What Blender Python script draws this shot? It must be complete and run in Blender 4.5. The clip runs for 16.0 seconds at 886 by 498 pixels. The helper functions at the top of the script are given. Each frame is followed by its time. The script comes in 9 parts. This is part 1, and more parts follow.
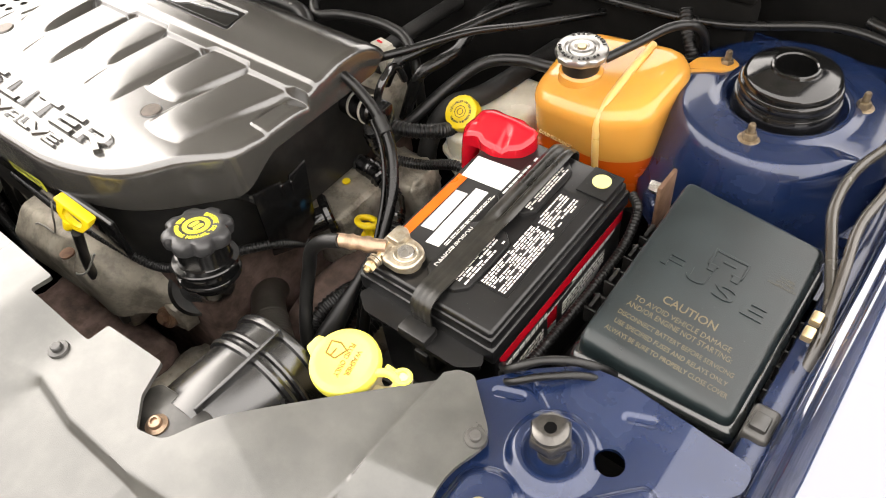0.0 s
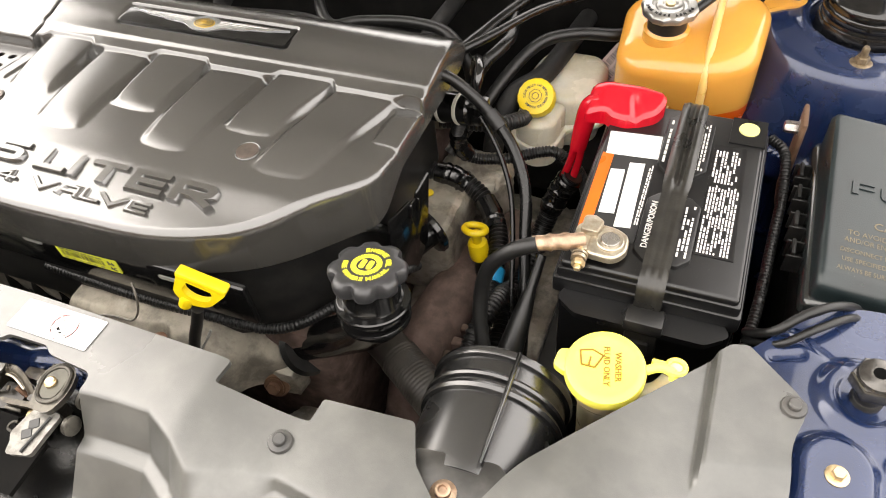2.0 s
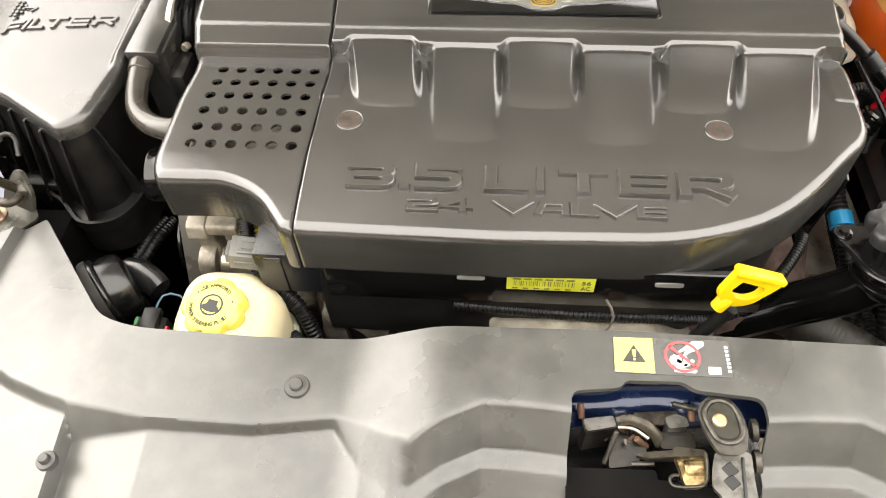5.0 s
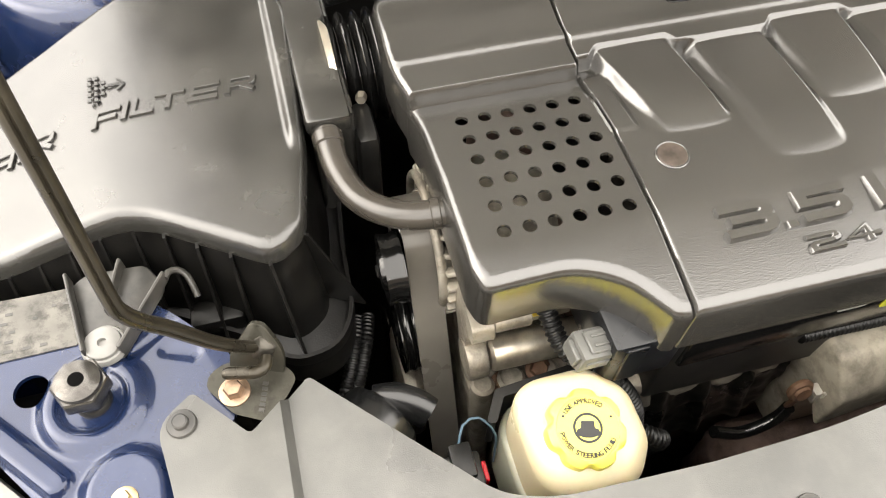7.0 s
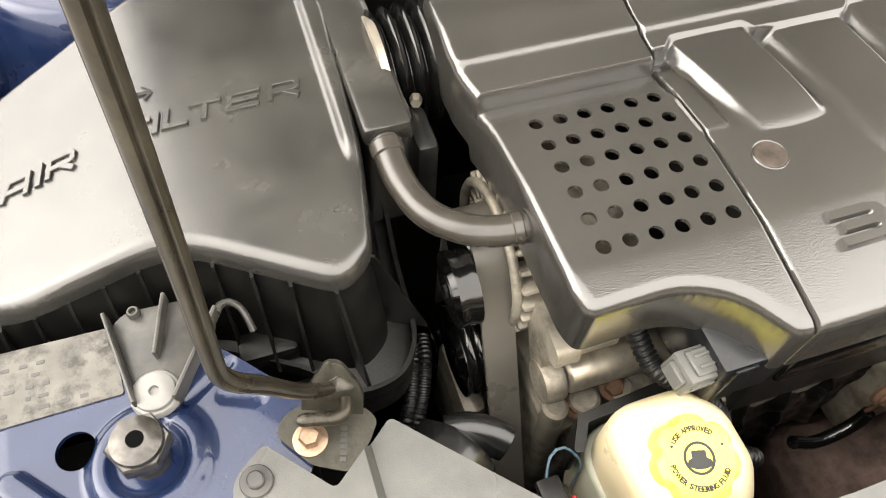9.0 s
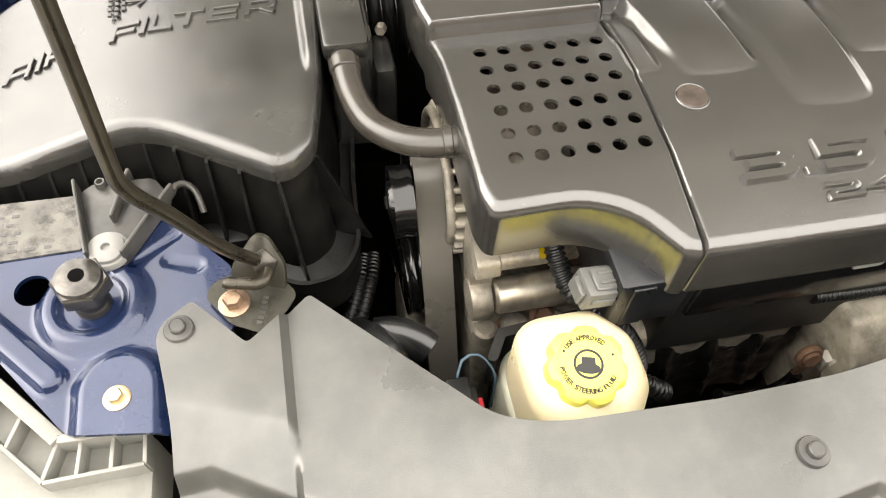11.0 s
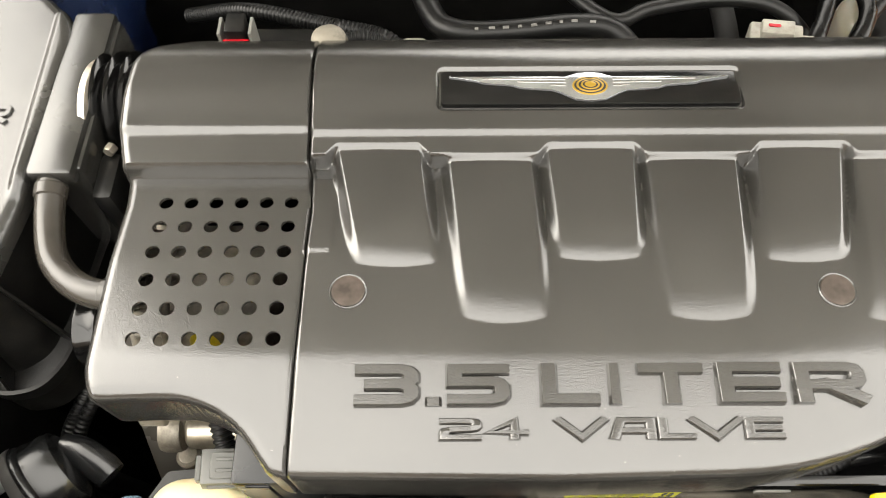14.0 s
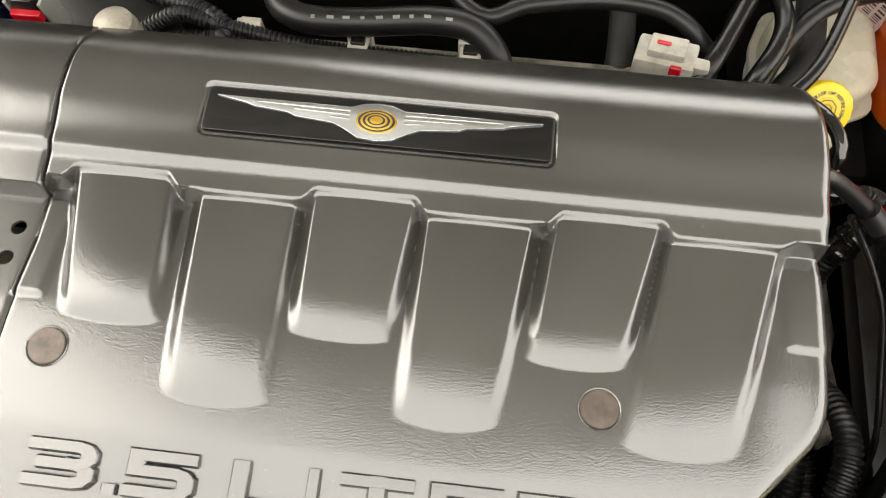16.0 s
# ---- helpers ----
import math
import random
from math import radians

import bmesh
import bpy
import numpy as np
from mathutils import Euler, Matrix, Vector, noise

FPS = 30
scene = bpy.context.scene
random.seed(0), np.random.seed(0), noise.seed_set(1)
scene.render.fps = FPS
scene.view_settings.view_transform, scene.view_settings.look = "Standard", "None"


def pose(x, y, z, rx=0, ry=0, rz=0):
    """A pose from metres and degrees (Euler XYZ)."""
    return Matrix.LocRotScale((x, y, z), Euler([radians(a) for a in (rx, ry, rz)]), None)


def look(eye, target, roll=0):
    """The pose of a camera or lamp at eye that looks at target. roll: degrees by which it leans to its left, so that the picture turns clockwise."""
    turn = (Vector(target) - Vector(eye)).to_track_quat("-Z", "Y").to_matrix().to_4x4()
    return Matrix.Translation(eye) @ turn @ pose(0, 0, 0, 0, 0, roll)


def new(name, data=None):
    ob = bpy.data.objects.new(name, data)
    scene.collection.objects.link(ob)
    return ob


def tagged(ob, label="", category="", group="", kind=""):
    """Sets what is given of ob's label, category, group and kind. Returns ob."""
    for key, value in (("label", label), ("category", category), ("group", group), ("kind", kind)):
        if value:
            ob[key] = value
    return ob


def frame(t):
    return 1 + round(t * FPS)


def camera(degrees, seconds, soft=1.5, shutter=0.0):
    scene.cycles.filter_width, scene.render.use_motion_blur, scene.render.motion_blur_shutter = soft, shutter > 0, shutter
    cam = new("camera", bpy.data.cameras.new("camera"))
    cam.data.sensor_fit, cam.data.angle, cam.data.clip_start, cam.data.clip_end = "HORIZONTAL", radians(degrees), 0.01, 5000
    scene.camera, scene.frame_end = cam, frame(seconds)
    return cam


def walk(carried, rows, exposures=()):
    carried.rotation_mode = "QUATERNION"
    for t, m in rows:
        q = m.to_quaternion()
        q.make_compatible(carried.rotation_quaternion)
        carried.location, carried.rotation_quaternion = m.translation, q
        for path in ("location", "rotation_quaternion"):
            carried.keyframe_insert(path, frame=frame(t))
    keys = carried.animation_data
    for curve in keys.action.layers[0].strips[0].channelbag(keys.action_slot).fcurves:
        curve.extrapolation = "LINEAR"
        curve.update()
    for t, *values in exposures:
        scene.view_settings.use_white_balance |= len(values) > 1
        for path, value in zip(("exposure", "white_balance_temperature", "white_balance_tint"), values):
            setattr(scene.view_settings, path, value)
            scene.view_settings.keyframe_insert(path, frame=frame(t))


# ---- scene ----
cam = camera(62.6, 16.0, soft=1.0)
PATH = [
    (0, (0.837, -0.239, 1.491), (-0.088, 0.711, -0.007), -7.9),
    (0.5, (0.792, -0.263, 1.479), (-0.094, 0.714, -0.024), -8.6),
    (1, (0.687, -0.328, 1.484), (-0.083, 0.748, -0.016), -9.0),
    (1.5, (0.606, -0.371, 1.483), (-0.069, 0.776, -0.01), -9.9),
    (2, (0.526, -0.373, 1.466), (-0.062, 0.791, -0.051), -7.6),
    (2.5, (0.414, -0.351, 1.446), (-0.147, 0.797, -0.092), -8.7),
    (3, (0.317, -0.325, 1.457), (-0.118, 0.851, -0.102), -6.8),
    (3.5, (0.24, -0.339, 1.457), (-0.086, 0.847, -0.12), -4.7),
    (4, (0.08, -0.399, 1.468), (-0.156, 0.802, -0.114), -5.0),
    (4.5, (-0.038, -0.451, 1.474), (-0.188, 0.749, -0.118), -3.7),
    (5, (-0.106, -0.449, 1.467), (-0.235, 0.746, -0.132), -2.8),
    (5.2, (-0.137, -0.434, 1.457), (-0.271, 0.752, -0.148), -3.5),
    (7.3, (-0.556, -0.217, 1.407), (-0.154, 0.794, -0.271), 4.6),
    (7.5, (-0.568, -0.203, 1.403), (-0.129, 0.806, -0.267), 5.3),
    (8, (-0.574, -0.178, 1.392), (-0.117, 0.814, -0.283), 5.5),
    (8.2, (-0.577, -0.17, 1.39), (-0.126, 0.817, -0.29), 5.5),
    (10.3, (-0.589, -0.21, 1.354), (-0.231, 0.781, -0.346), 5.3),
    (10.5, (-0.574, -0.234, 1.357), (-0.222, 0.768, -0.338), 5.5),
    (11, (-0.523, -0.284, 1.377), (-0.24, 0.761, -0.304), 4.4),
    (11.5, (-0.47, -0.306, 1.384), (-0.255, 0.779, -0.283), 2.6),
    (12, (-0.384, -0.323, 1.382), (-0.205, 0.801, -0.263), 2.2),
    (12.5, (-0.299, -0.337, 1.407), (-0.159, 0.802, -0.231), 1.8),
    (13, (-0.26, -0.275, 1.415), (-0.103, 0.828, -0.246), 4.5),
    (13.5, (-0.216, -0.212, 1.438), (-0.144, 0.858, -0.25), 3.1),
    (14, (-0.177, -0.158, 1.455), (-0.179, 0.788, -0.307), -0.4),
    (14.5, (-0.132, -0.101, 1.451), (-0.145, 0.711, -0.376), -0.9),
    (15, (-0.077, -0.067, 1.446), (-0.192, 0.69, -0.401), -4.7),
    (15.5, (-0.027, -0.044, 1.44), (-0.168, 0.702, -0.41), -5.0),
    (16, (0.019, -0.016, 1.434), (-0.079, 0.686, -0.436), -1.6),
]
walk(cam, [(t, look(eye, target, roll)) for t, eye, target, roll in PATH], exposures=[(0.0, 2.04, 7100, 12), (2.0, 2.04, 7100, 12), (3.0, 2.12, 7100, 12), (4.0, 2.27, 7100, 12), (4.6, 2.16, 7100, 12), (5.2, 2.16, 7200, 10), (7.3, 2.22, 7200, 10), (10.4, 2.21, 7200, 10), (12.0, 2.17, 7200, 10), (13.0, 2.24, 7200, 10), (13.5, 2.16, 7200, 9), (14.3, 1.94, 7150, 8), (16.0, 1.94, 7150, 8)])
# ---------------------------------------------------------------- world and light
world = bpy.data.worlds.new("world")
scene.world = world
world.use_nodes = True
wn, wl = world.node_tree.nodes, world.node_tree.links
sky = wn.new("ShaderNodeTexSky")
sky.sky_type, sky.sun_disc = "NISHITA", False
sky.sun_elevation, sky.sun_rotation = radians(40), radians(283)
sky.air_density, sky.dust_density, sky.ozone_density = 1.0, 3.0, 0.6
grey = wn.new("ShaderNodeHueSaturation")
grey.inputs["Saturation"].default_value = 0.10
wl.new(sky.outputs["Color"], grey.inputs["Color"])
cloud = wn.new("ShaderNodeMix")
cloud.data_type = "RGBA"
cloud.inputs["Factor"].default_value, cloud.inputs["B"].default_value = 0.85, (8.6, 8.6, 8.7, 1)
wl.new(grey.outputs["Color"], cloud.inputs["A"])
wl.new(cloud.outputs["Result"], wn["Background"].inputs["Color"])
wn["Background"].inputs["Strength"].default_value = 0.15
sun_data = bpy.data.lights.new("sun", "SUN")
sun_data.energy, sun_data.angle, sun_data.color = 0.35, radians(50), (1.0, 0.965, 0.91)
sun = new("sun", sun_data)
sun.matrix_world = look((-2.3, 0.55, 2.9), (0, 0, 0.9))

# ---------------------------------------------------------------- helpers of this scene
BASE = {}


def thing(name, at, label, category, group="", kind=""):
    """An empty at the base of a thing, to carry its parts."""
    ob = new(name)
    ob.empty_display_size = 0.02
    ob.location = at
    BASE[ob.name] = Vector(at)
    return tagged(ob, label, category, group, kind)


def finish(ob, sharp=38):
    ob.data.shade_smooth()
    ob.data.set_sharp_from_angle(angle=radians(sharp))
    return ob


def part(name, bm, material, parent=None, label="", sharp=38):
    """Links a bmesh (or a mesh), made in world places, as one mesh object under a thing or a part."""
    if isinstance(bm, bmesh.types.BMesh):
        bmesh.ops.recalc_face_normals(bm, faces=bm.faces[:])
        data = bpy.data.meshes.new(name)
        bm.to_mesh(data)
        bm.free()
    else:
        data = bm
        data.name = name
    ob = new(name, data)
    data.materials.clear()
    data.materials.append(material)
    if parent is not None:
        base = BASE[parent.name]
        data.transform(Matrix.Translation(-base))
        ob.parent = parent
        BASE[ob.name] = base
    else:
        centre = Vector([sum(v[i] for v in ob.bound_box) / 8 for i in range(3)])
        centre.z = min(v[2] for v in ob.bound_box)
        data.transform(Matrix.Translation(-centre))
        ob.location = centre
        BASE[ob.name] = centre
    if label:
        ob["label"] = label
    return finish(ob, sharp)


def single(name, bm, material, label, category, group="", kind="", sharp=38):
    """A thing that is one plain mesh."""
    return tagged(part(name, bm, material, None, "", sharp), label, category, group, kind)


def add(bm, made, m=None):
    if m is not None:
        bmesh.ops.transform(bm, matrix=m, verts=made)
    return made


def box(bm, lo, hi, r=0.0, seg=2, m=None):
    """A box between two corners with rounded edges."""
    c = [(a + b) / 2 for a, b in zip(lo, hi)]
    s = [abs(b - a) for a, b in zip(lo, hi)]
    made = bmesh.ops.create_cube(bm, size=1.0, matrix=Matrix.Translation(c) @ Matrix.Diagonal((*s, 1)))["verts"]
    if r:
        r = min(r, 0.49 * min(s))
        edges = list({e for v in made for e in v.link_edges})
        got = bmesh.ops.bevel(bm, geom=edges, offset=r, segments=seg, affect="EDGES", profile=0.5)
        made = list({v for f in got["faces"] for v in f.verts})
    return add(bm, made, m)


def frame_of(a, b):
    """A pose at a whose z points to b."""
    d = Vector(b) - Vector(a)
    return Matrix.Translation(a) @ d.to_track_quat("Z", "Y").to_matrix().to_4x4()


def lathe(bm, profile, seg=28, m=None, wave=None):
    """Turns (radius, height) pairs round z. wave(angle, r, z) may change the radius."""
    rings, made = [], []
    for r, z in profile:
        if r < 1e-5:
            ring = [bm.verts.new((0, 0, z))]
        else:
            ring = []
            for i in range(seg):
                a = 2 * math.pi * i / seg
                q = wave(a, r, z) if wave else r
                ring.append(bm.verts.new((q * math.cos(a), q * math.sin(a), z)))
        rings.append(ring)
        made += ring
    for p, q in zip(rings, rings[1:]):
        for i in range(seg):
            j = (i + 1) % seg
            if len(p) == 1 and len(q) > 1:
                bm.faces.new((p[0], q[i], q[j]))
            elif len(q) == 1 and len(p) > 1:
                bm.faces.new((p[i], p[j], q[0]))
            elif len(p) > 1:
                bm.faces.new((p[i], p[j], q[j], q[i]))
    for ring in (rings[0], rings[-1]):
        if len(ring) > 2:
            bm.faces.new(ring)
    return add(bm, made, m)


def rod(bm, a, b, r, seg=16, bevel=0.0, r2=None):
    """A round bar from a to b."""
    h = (Vector(b) - Vector(a)).length
    r2 = r if r2 is None else r2
    w = min(bevel, 0.45 * h, 0.45 * min(r, r2))
    prof = [(r - w, 0), (r, w), (r2, h - w), (r2 - w, h)] if w else [(r, 0), (r2, h)]
    return lathe(bm, prof, seg, frame_of(a, b))


def glide(points, step):
    """Places every step metres along a smooth curve through the points (Catmull-Rom)."""
    p = [Vector(q) for q in points]
    p = [2 * p[0] - p[1]] + p + [2 * p[-1] - p[-2]]
    out = []
    for i in range(1, len(p) - 2):
        n = max(2, int((p[i + 1] - p[i]).length / step))
        for k in range(n):
            t = k / n
            out.append(0.5 * (2 * p[i] + (p[i + 1] - p[i - 1]) * t + (2 * p[i - 1] - 5 * p[i] + 4 * p[i + 1] - p[i + 2]) * t * t
                              + (3 * p[i] - p[i - 1] - 3 * p[i + 1] + p[i + 2]) * t ** 3))
    out.append(p[-2])
    return out


def sweep(bm, points, r, seg=12, step=0.008, rib=0.0, pitch=0.005, flat=1.0, bump=None, shape=None):
    """A round hose along a smooth curve. rib: depth of its corrugation."""
    path = glide(points, pitch / 4 if rib else step)
    side = None
    rings = []
    for i, c in enumerate(path):
        d = (path[min(i + 1, len(path) - 1)] - path[max(i - 1, 0)]).normalized()
        if side is None:
            side = d.orthogonal().normalized()
        side = (side - d * side.dot(d)).normalized()
        up = d.cross(side)
        q = r - (rib if rib and i % 4 in (2, 3) else 0.0)
        if bump:
            q = bump(i / max(1, len(path) - 1), q)
        w = [q * (shape(k) if shape else 1.0) for k in range(seg)]
        rings.append([bm.verts.new(c + side * (w[k] * math.cos(2 * math.pi * k / seg)) + up * (w[k] * flat * math.sin(2 * math.pi * k / seg))) for k in range(seg)])
    for a, b in zip(rings, rings[1:]):
        for k in range(seg):
            bm.faces.new((a[k], a[(k + 1) % seg], b[(k + 1) % seg], b[k]))
    bm.faces.new(rings[0])
    bm.faces.new(rings[-1])
    return [v for ring in rings for v in ring]


def rounded(poly, radius, n=5):
    """The outline with its corners rounded. radius: one number, or one for each corner."""
    out = []
    k = len(poly)
    for i, p in enumerate(poly):
        r = radius[i] if isinstance(radius, (list, tuple)) else radius
        a, b, c = Vector(poly[i - 1]), Vector(p), Vector(poly[(i + 1) % k])
        u, v = (a - b), (c - b)
        cut = min(r, 0.45 * u.length, 0.45 * v.length)
        if cut < 1e-4:
            out.append(tuple(b))
            continue
        s, e = b + u.normalized() * cut, b + v.normalized() * cut
        for j in range(n + 1):
            t = j / n
            out.append(tuple((1 - t) ** 2 * s + 2 * t * (1 - t) * b + t * t * e))
    return out


def inside(poly, x, y):
    """Distance from the outline: negative within."""
    d = np.full(x.shape, 1e9)
    s = np.zeros(x.shape, bool)
    for (ax, ay), (bx, by) in zip(poly, poly[1:] + poly[:1]):
        ex, ey, wx, wy = bx - ax, by - ay, x - ax, y - ay
        t = np.clip((wx * ex + wy * ey) / (ex * ex + ey * ey + 1e-18), 0, 1)
        d = np.minimum(d, np.hypot(wx - ex * t, wy - ey * t))
        s ^= ((ay > y) != (by > y)) & (x < ex * (y - ay) / (ey if ey else 1e-12) + ax)
    return np.where(s, -d, d)


def sheet(name, sdf, height, lo, hi, step, skirt, floor=None):
    """A moulded sheet: a fine net over [lo, hi] kept where sdf < 0, its rim laid on sdf = 0, raised by height(x, y, depth), with a
    skirt down by that much (or down to floor)."""
    nx, ny = int((hi[0] - lo[0]) / step) + 2, int((hi[1] - lo[1]) / step) + 2
    gx, gy = np.meshgrid(lo[0] + step * np.arange(nx), lo[1] + step * np.arange(ny), indexing="ij")
    mx, my = gx[:-1, :-1] + step / 2, gy[:-1, :-1] + step / 2
    keep = sdf(mx, my) < 0
    x, y = gx.ravel().copy(), gy.ravel().copy()
    ii, jj = np.nonzero(keep)
    quads = np.stack([ii * ny + jj, (ii + 1) * ny + jj, (ii + 1) * ny + jj + 1, ii * ny + jj + 1], 1)
    pad = np.pad(keep, 1)
    count = pad[:-1, :-1].astype(int) + pad[1:, :-1] + pad[:-1, 1:] + pad[1:, 1:]
    rim = ((count > 0) & (count < 4)).ravel()
    e = 1e-4
    for _ in range(3):
        px, py = x[rim], y[rim]
        d = sdf(px, py)
        dx, dy = (sdf(px + e, py) - sdf(px - e, py)) / (2 * e), (sdf(px, py + e) - sdf(px, py - e)) / (2 * e)
        n2 = np.maximum(dx * dx + dy * dy, 0.2)
        move = np.clip(d / n2, -1.2 * step, 1.2 * step)
        x[rim], y[rim] = px - move * dx, py - move * dy
    used = np.unique(quads)
    index = np.full(nx * ny, -1)
    index[used] = np.arange(len(used))
    x, y, rim = x[used], y[used], rim[used]
    z = height(x, y, np.maximum(0, -sdf(x, y)))
    verts = np.stack([x, y, z], 1).tolist()
    faces = index[quads].tolist()
    edges = {}
    for f in faces:
        for a, b in zip(f, f[1:] + f[:1]):
            edges[(a, b)] = 1
    low = {}
    for a, b in list(edges):
        if (b, a) not in edges:
            for v in (a, b):
                if v not in low:
                    low[v] = len(verts)
                    p = verts[v]
                    deep = skirt(p[0], p[1]) if callable(skirt) else skirt
                    base = floor(p[0], p[1]) if callable(floor) else floor
                    verts.append([p[0], p[1], p[2] - deep if floor is None else min(base, p[2] - 0.002)])
            faces.append([b, a, low[a], low[b]])
    data = bpy.data.meshes.new(name)
    data.from_pydata(verts, [], faces)
    data.update()
    return data


def smooth(a, b, v):
    t = np.clip((v - a) / (b - a), 0, 1)
    return t * t * (3 - 2 * t)


def slab(bm, poly, z0, z1, r=0.0, m=None, seg=2):
    """An upright prism over an outline, its upper rim rounded."""
    low = [bm.verts.new((p[0], p[1], z0)) for p in poly]
    rings = [low]
    n = len(poly)
    cx, cy = sum(p[0] for p in poly) / n, sum(p[1] for p in poly) / n
    steps = [(0.0, z1)] if not r else [(r * (1 - math.cos(k / seg * math.pi / 2)), z1 - r + r * math.sin(k / seg * math.pi / 2)) for k in range(seg + 1)]
    for inset, z in steps:
        ring = []
        for i, p in enumerate(poly):
            a, b, c = Vector(poly[i - 1]), Vector(p), Vector(poly[(i + 1) % n])
            u, v = (b - a).normalized(), (c - b).normalized()
            nrm = Vector((-(u.y + v.y), u.x + v.x))
            if nrm.length < 1e-6:
                nrm = Vector((cx - b.x, cy - b.y))
            q = b + nrm.normalized() * inset
            ring.append(bm.verts.new((q.x, q.y, z)))
        rings.append(ring)
    for p, q in zip(rings, rings[1:]):
        for i in range(n):
            j = (i + 1) % n
            bm.faces.new((p[i], p[j], q[j], q[i]))
    bm.faces.new(rings[0])
    bm.faces.new(rings[-1])
    return add(bm, [v for ring in rings for v in ring], m)


def words(text, width, height, m, depth=0.0006, bold=0.0, align="CENTER"):
    """A mesh of raised lettering in Blender's own font, fitted to a width and height, lying in the plane of m."""
    curve = bpy.data.curves.new("lettering", "FONT")
    curve.body, curve.align_x, curve.extrude, curve.offset, curve.resolution_u = text, align, 0.5, bold, 3
    ob = bpy.data.objects.new("lettering", curve)
    data = bpy.data.meshes.new_from_object(ob)
    bpy.data.objects.remove(ob)
    co = np.array([v.co for v in data.vertices])
    lo, hi = co.min(0), co.max(0)
    s = Matrix.Diagonal((width / (hi[0] - lo[0]), height / (hi[1] - lo[1]), depth / max(hi[2] - lo[2], 1e-6), 1))
    data.transform(m @ s @ Matrix.Translation((-(lo[0] + hi[0]) / 2, -(lo[1] + hi[1]) / 2, -lo[2])))
    return data


def on_surface(height, x, y, turn=0.0, lift=0.0):
    """A pose lying on a height field, its x turned from the world's by so many degrees."""
    def at(u, v):
        return float(height(np.array([u]), np.array([v]), np.array([1.0]))[0])
    e = 0.012
    nrm = Vector(((at(x - e, y) - at(x + e, y)) / (2 * e), (at(x, y - e) - at(x, y + e)) / (2 * e), 1)).normalized()
    right = Vector((math.cos(radians(turn)), math.sin(radians(turn)), 0))
    right = (right - nrm * right.dot(nrm)).normalized()
    return Matrix.Translation(Vector((x, y, at(x, y))) + nrm * lift) @ Matrix((right, nrm.cross(right), nrm)).transposed().to_4x4()


def hexbolt(bm, at, axis, r=0.006, h=0.006, washer=0.0, stud=0.0, wh=0.0015):
    """A hexagon head on its washer, with a stud end where there is one."""
    m = frame_of(at, Vector(at) + Vector(axis))
    if washer:
        lathe(bm, [(washer * 0.3, 0), (washer, 0), (washer, wh), (washer * 0.85, wh * 1.4), (r * 0.8, wh * 1.5)], 24, m)
    lathe(bm, [(r, wh), (r, wh + h * 0.8), (r * 0.86, wh + h)], 6, m)
    if stud:
        lathe(bm, [(stud, wh), (stud, wh + h * 2.1), (stud * 0.7, wh + h * 2.4)], 14, m)


# centre lines of wide block letters, in a unit box
STROKES = {
    "A": [[(0, 0), (0.18, 1), (1, 1), (1, 0)], [(0.12, 0.36), (1, 0.36)]], "E": [[(1, 1), (0, 1), (0, 0), (1, 0)], [(0, 0.5), (0.94, 0.5)]], "F": [[(1, 1), (0, 1), (0, 0)], [(0, 0.48), (0.86, 0.48)]],
    "I": [[(0, 1), (0, 0)]], "L": [[(0, 1), (0, 0), (1, 0)]], "R": [[(0, 0), (0, 1), (0.8, 1), (0.94, 0.95), (1, 0.84), (1, 0.58), (0.94, 0.47), (0.8, 0.42), (0, 0.42)], [(0.48, 0.42), (1, 0)]],
    "S": [[(1, 1), (0.1, 1), (0, 0.88), (0, 0.62), (0.1, 0.5), (0.9, 0.5), (1, 0.38), (1, 0.12), (0.9, 0), (0, 0)]], "T": [[(0, 1), (1, 1)], [(0.5, 1), (0.5, 0)]],
    "U": [[(0, 1), (0, 0.14), (0.1, 0), (0.9, 0), (1, 0.14), (1, 1)]], "V": [[(0, 1), (0.5, 0), (1, 1)]], "2": [[(0, 1), (0.8, 1), (0.95, 0.95), (1, 0.84), (1, 0.66), (0.94, 0.56), (0.8, 0.51), (0.2, 0.45), (0.05, 0.40), (0, 0.28), (0, 0), (1, 0)]],
    "3": [[(0, 1), (0.78, 1), (0.93, 0.95), (1, 0.84), (1, 0.66), (0.93, 0.56), (0.78, 0.51), (0.2, 0.51)], [(0.72, 0.51), (0.9, 0.47), (1, 0.36), (1, 0.16), (0.93, 0.05), (0.78, 0), (0, 0)]], "4": [[(0.74, 0), (0.74, 1), (0, 0.28), (1, 0.28)]],
    "5": [[(1, 1), (0, 1), (0, 0.58), (0.78, 0.58), (0.93, 0.53), (1, 0.43), (1, 0.16), (0.93, 0.05), (0.78, 0), (0, 0)]], ".": [[(0, 0), (0, 0.001)]]}


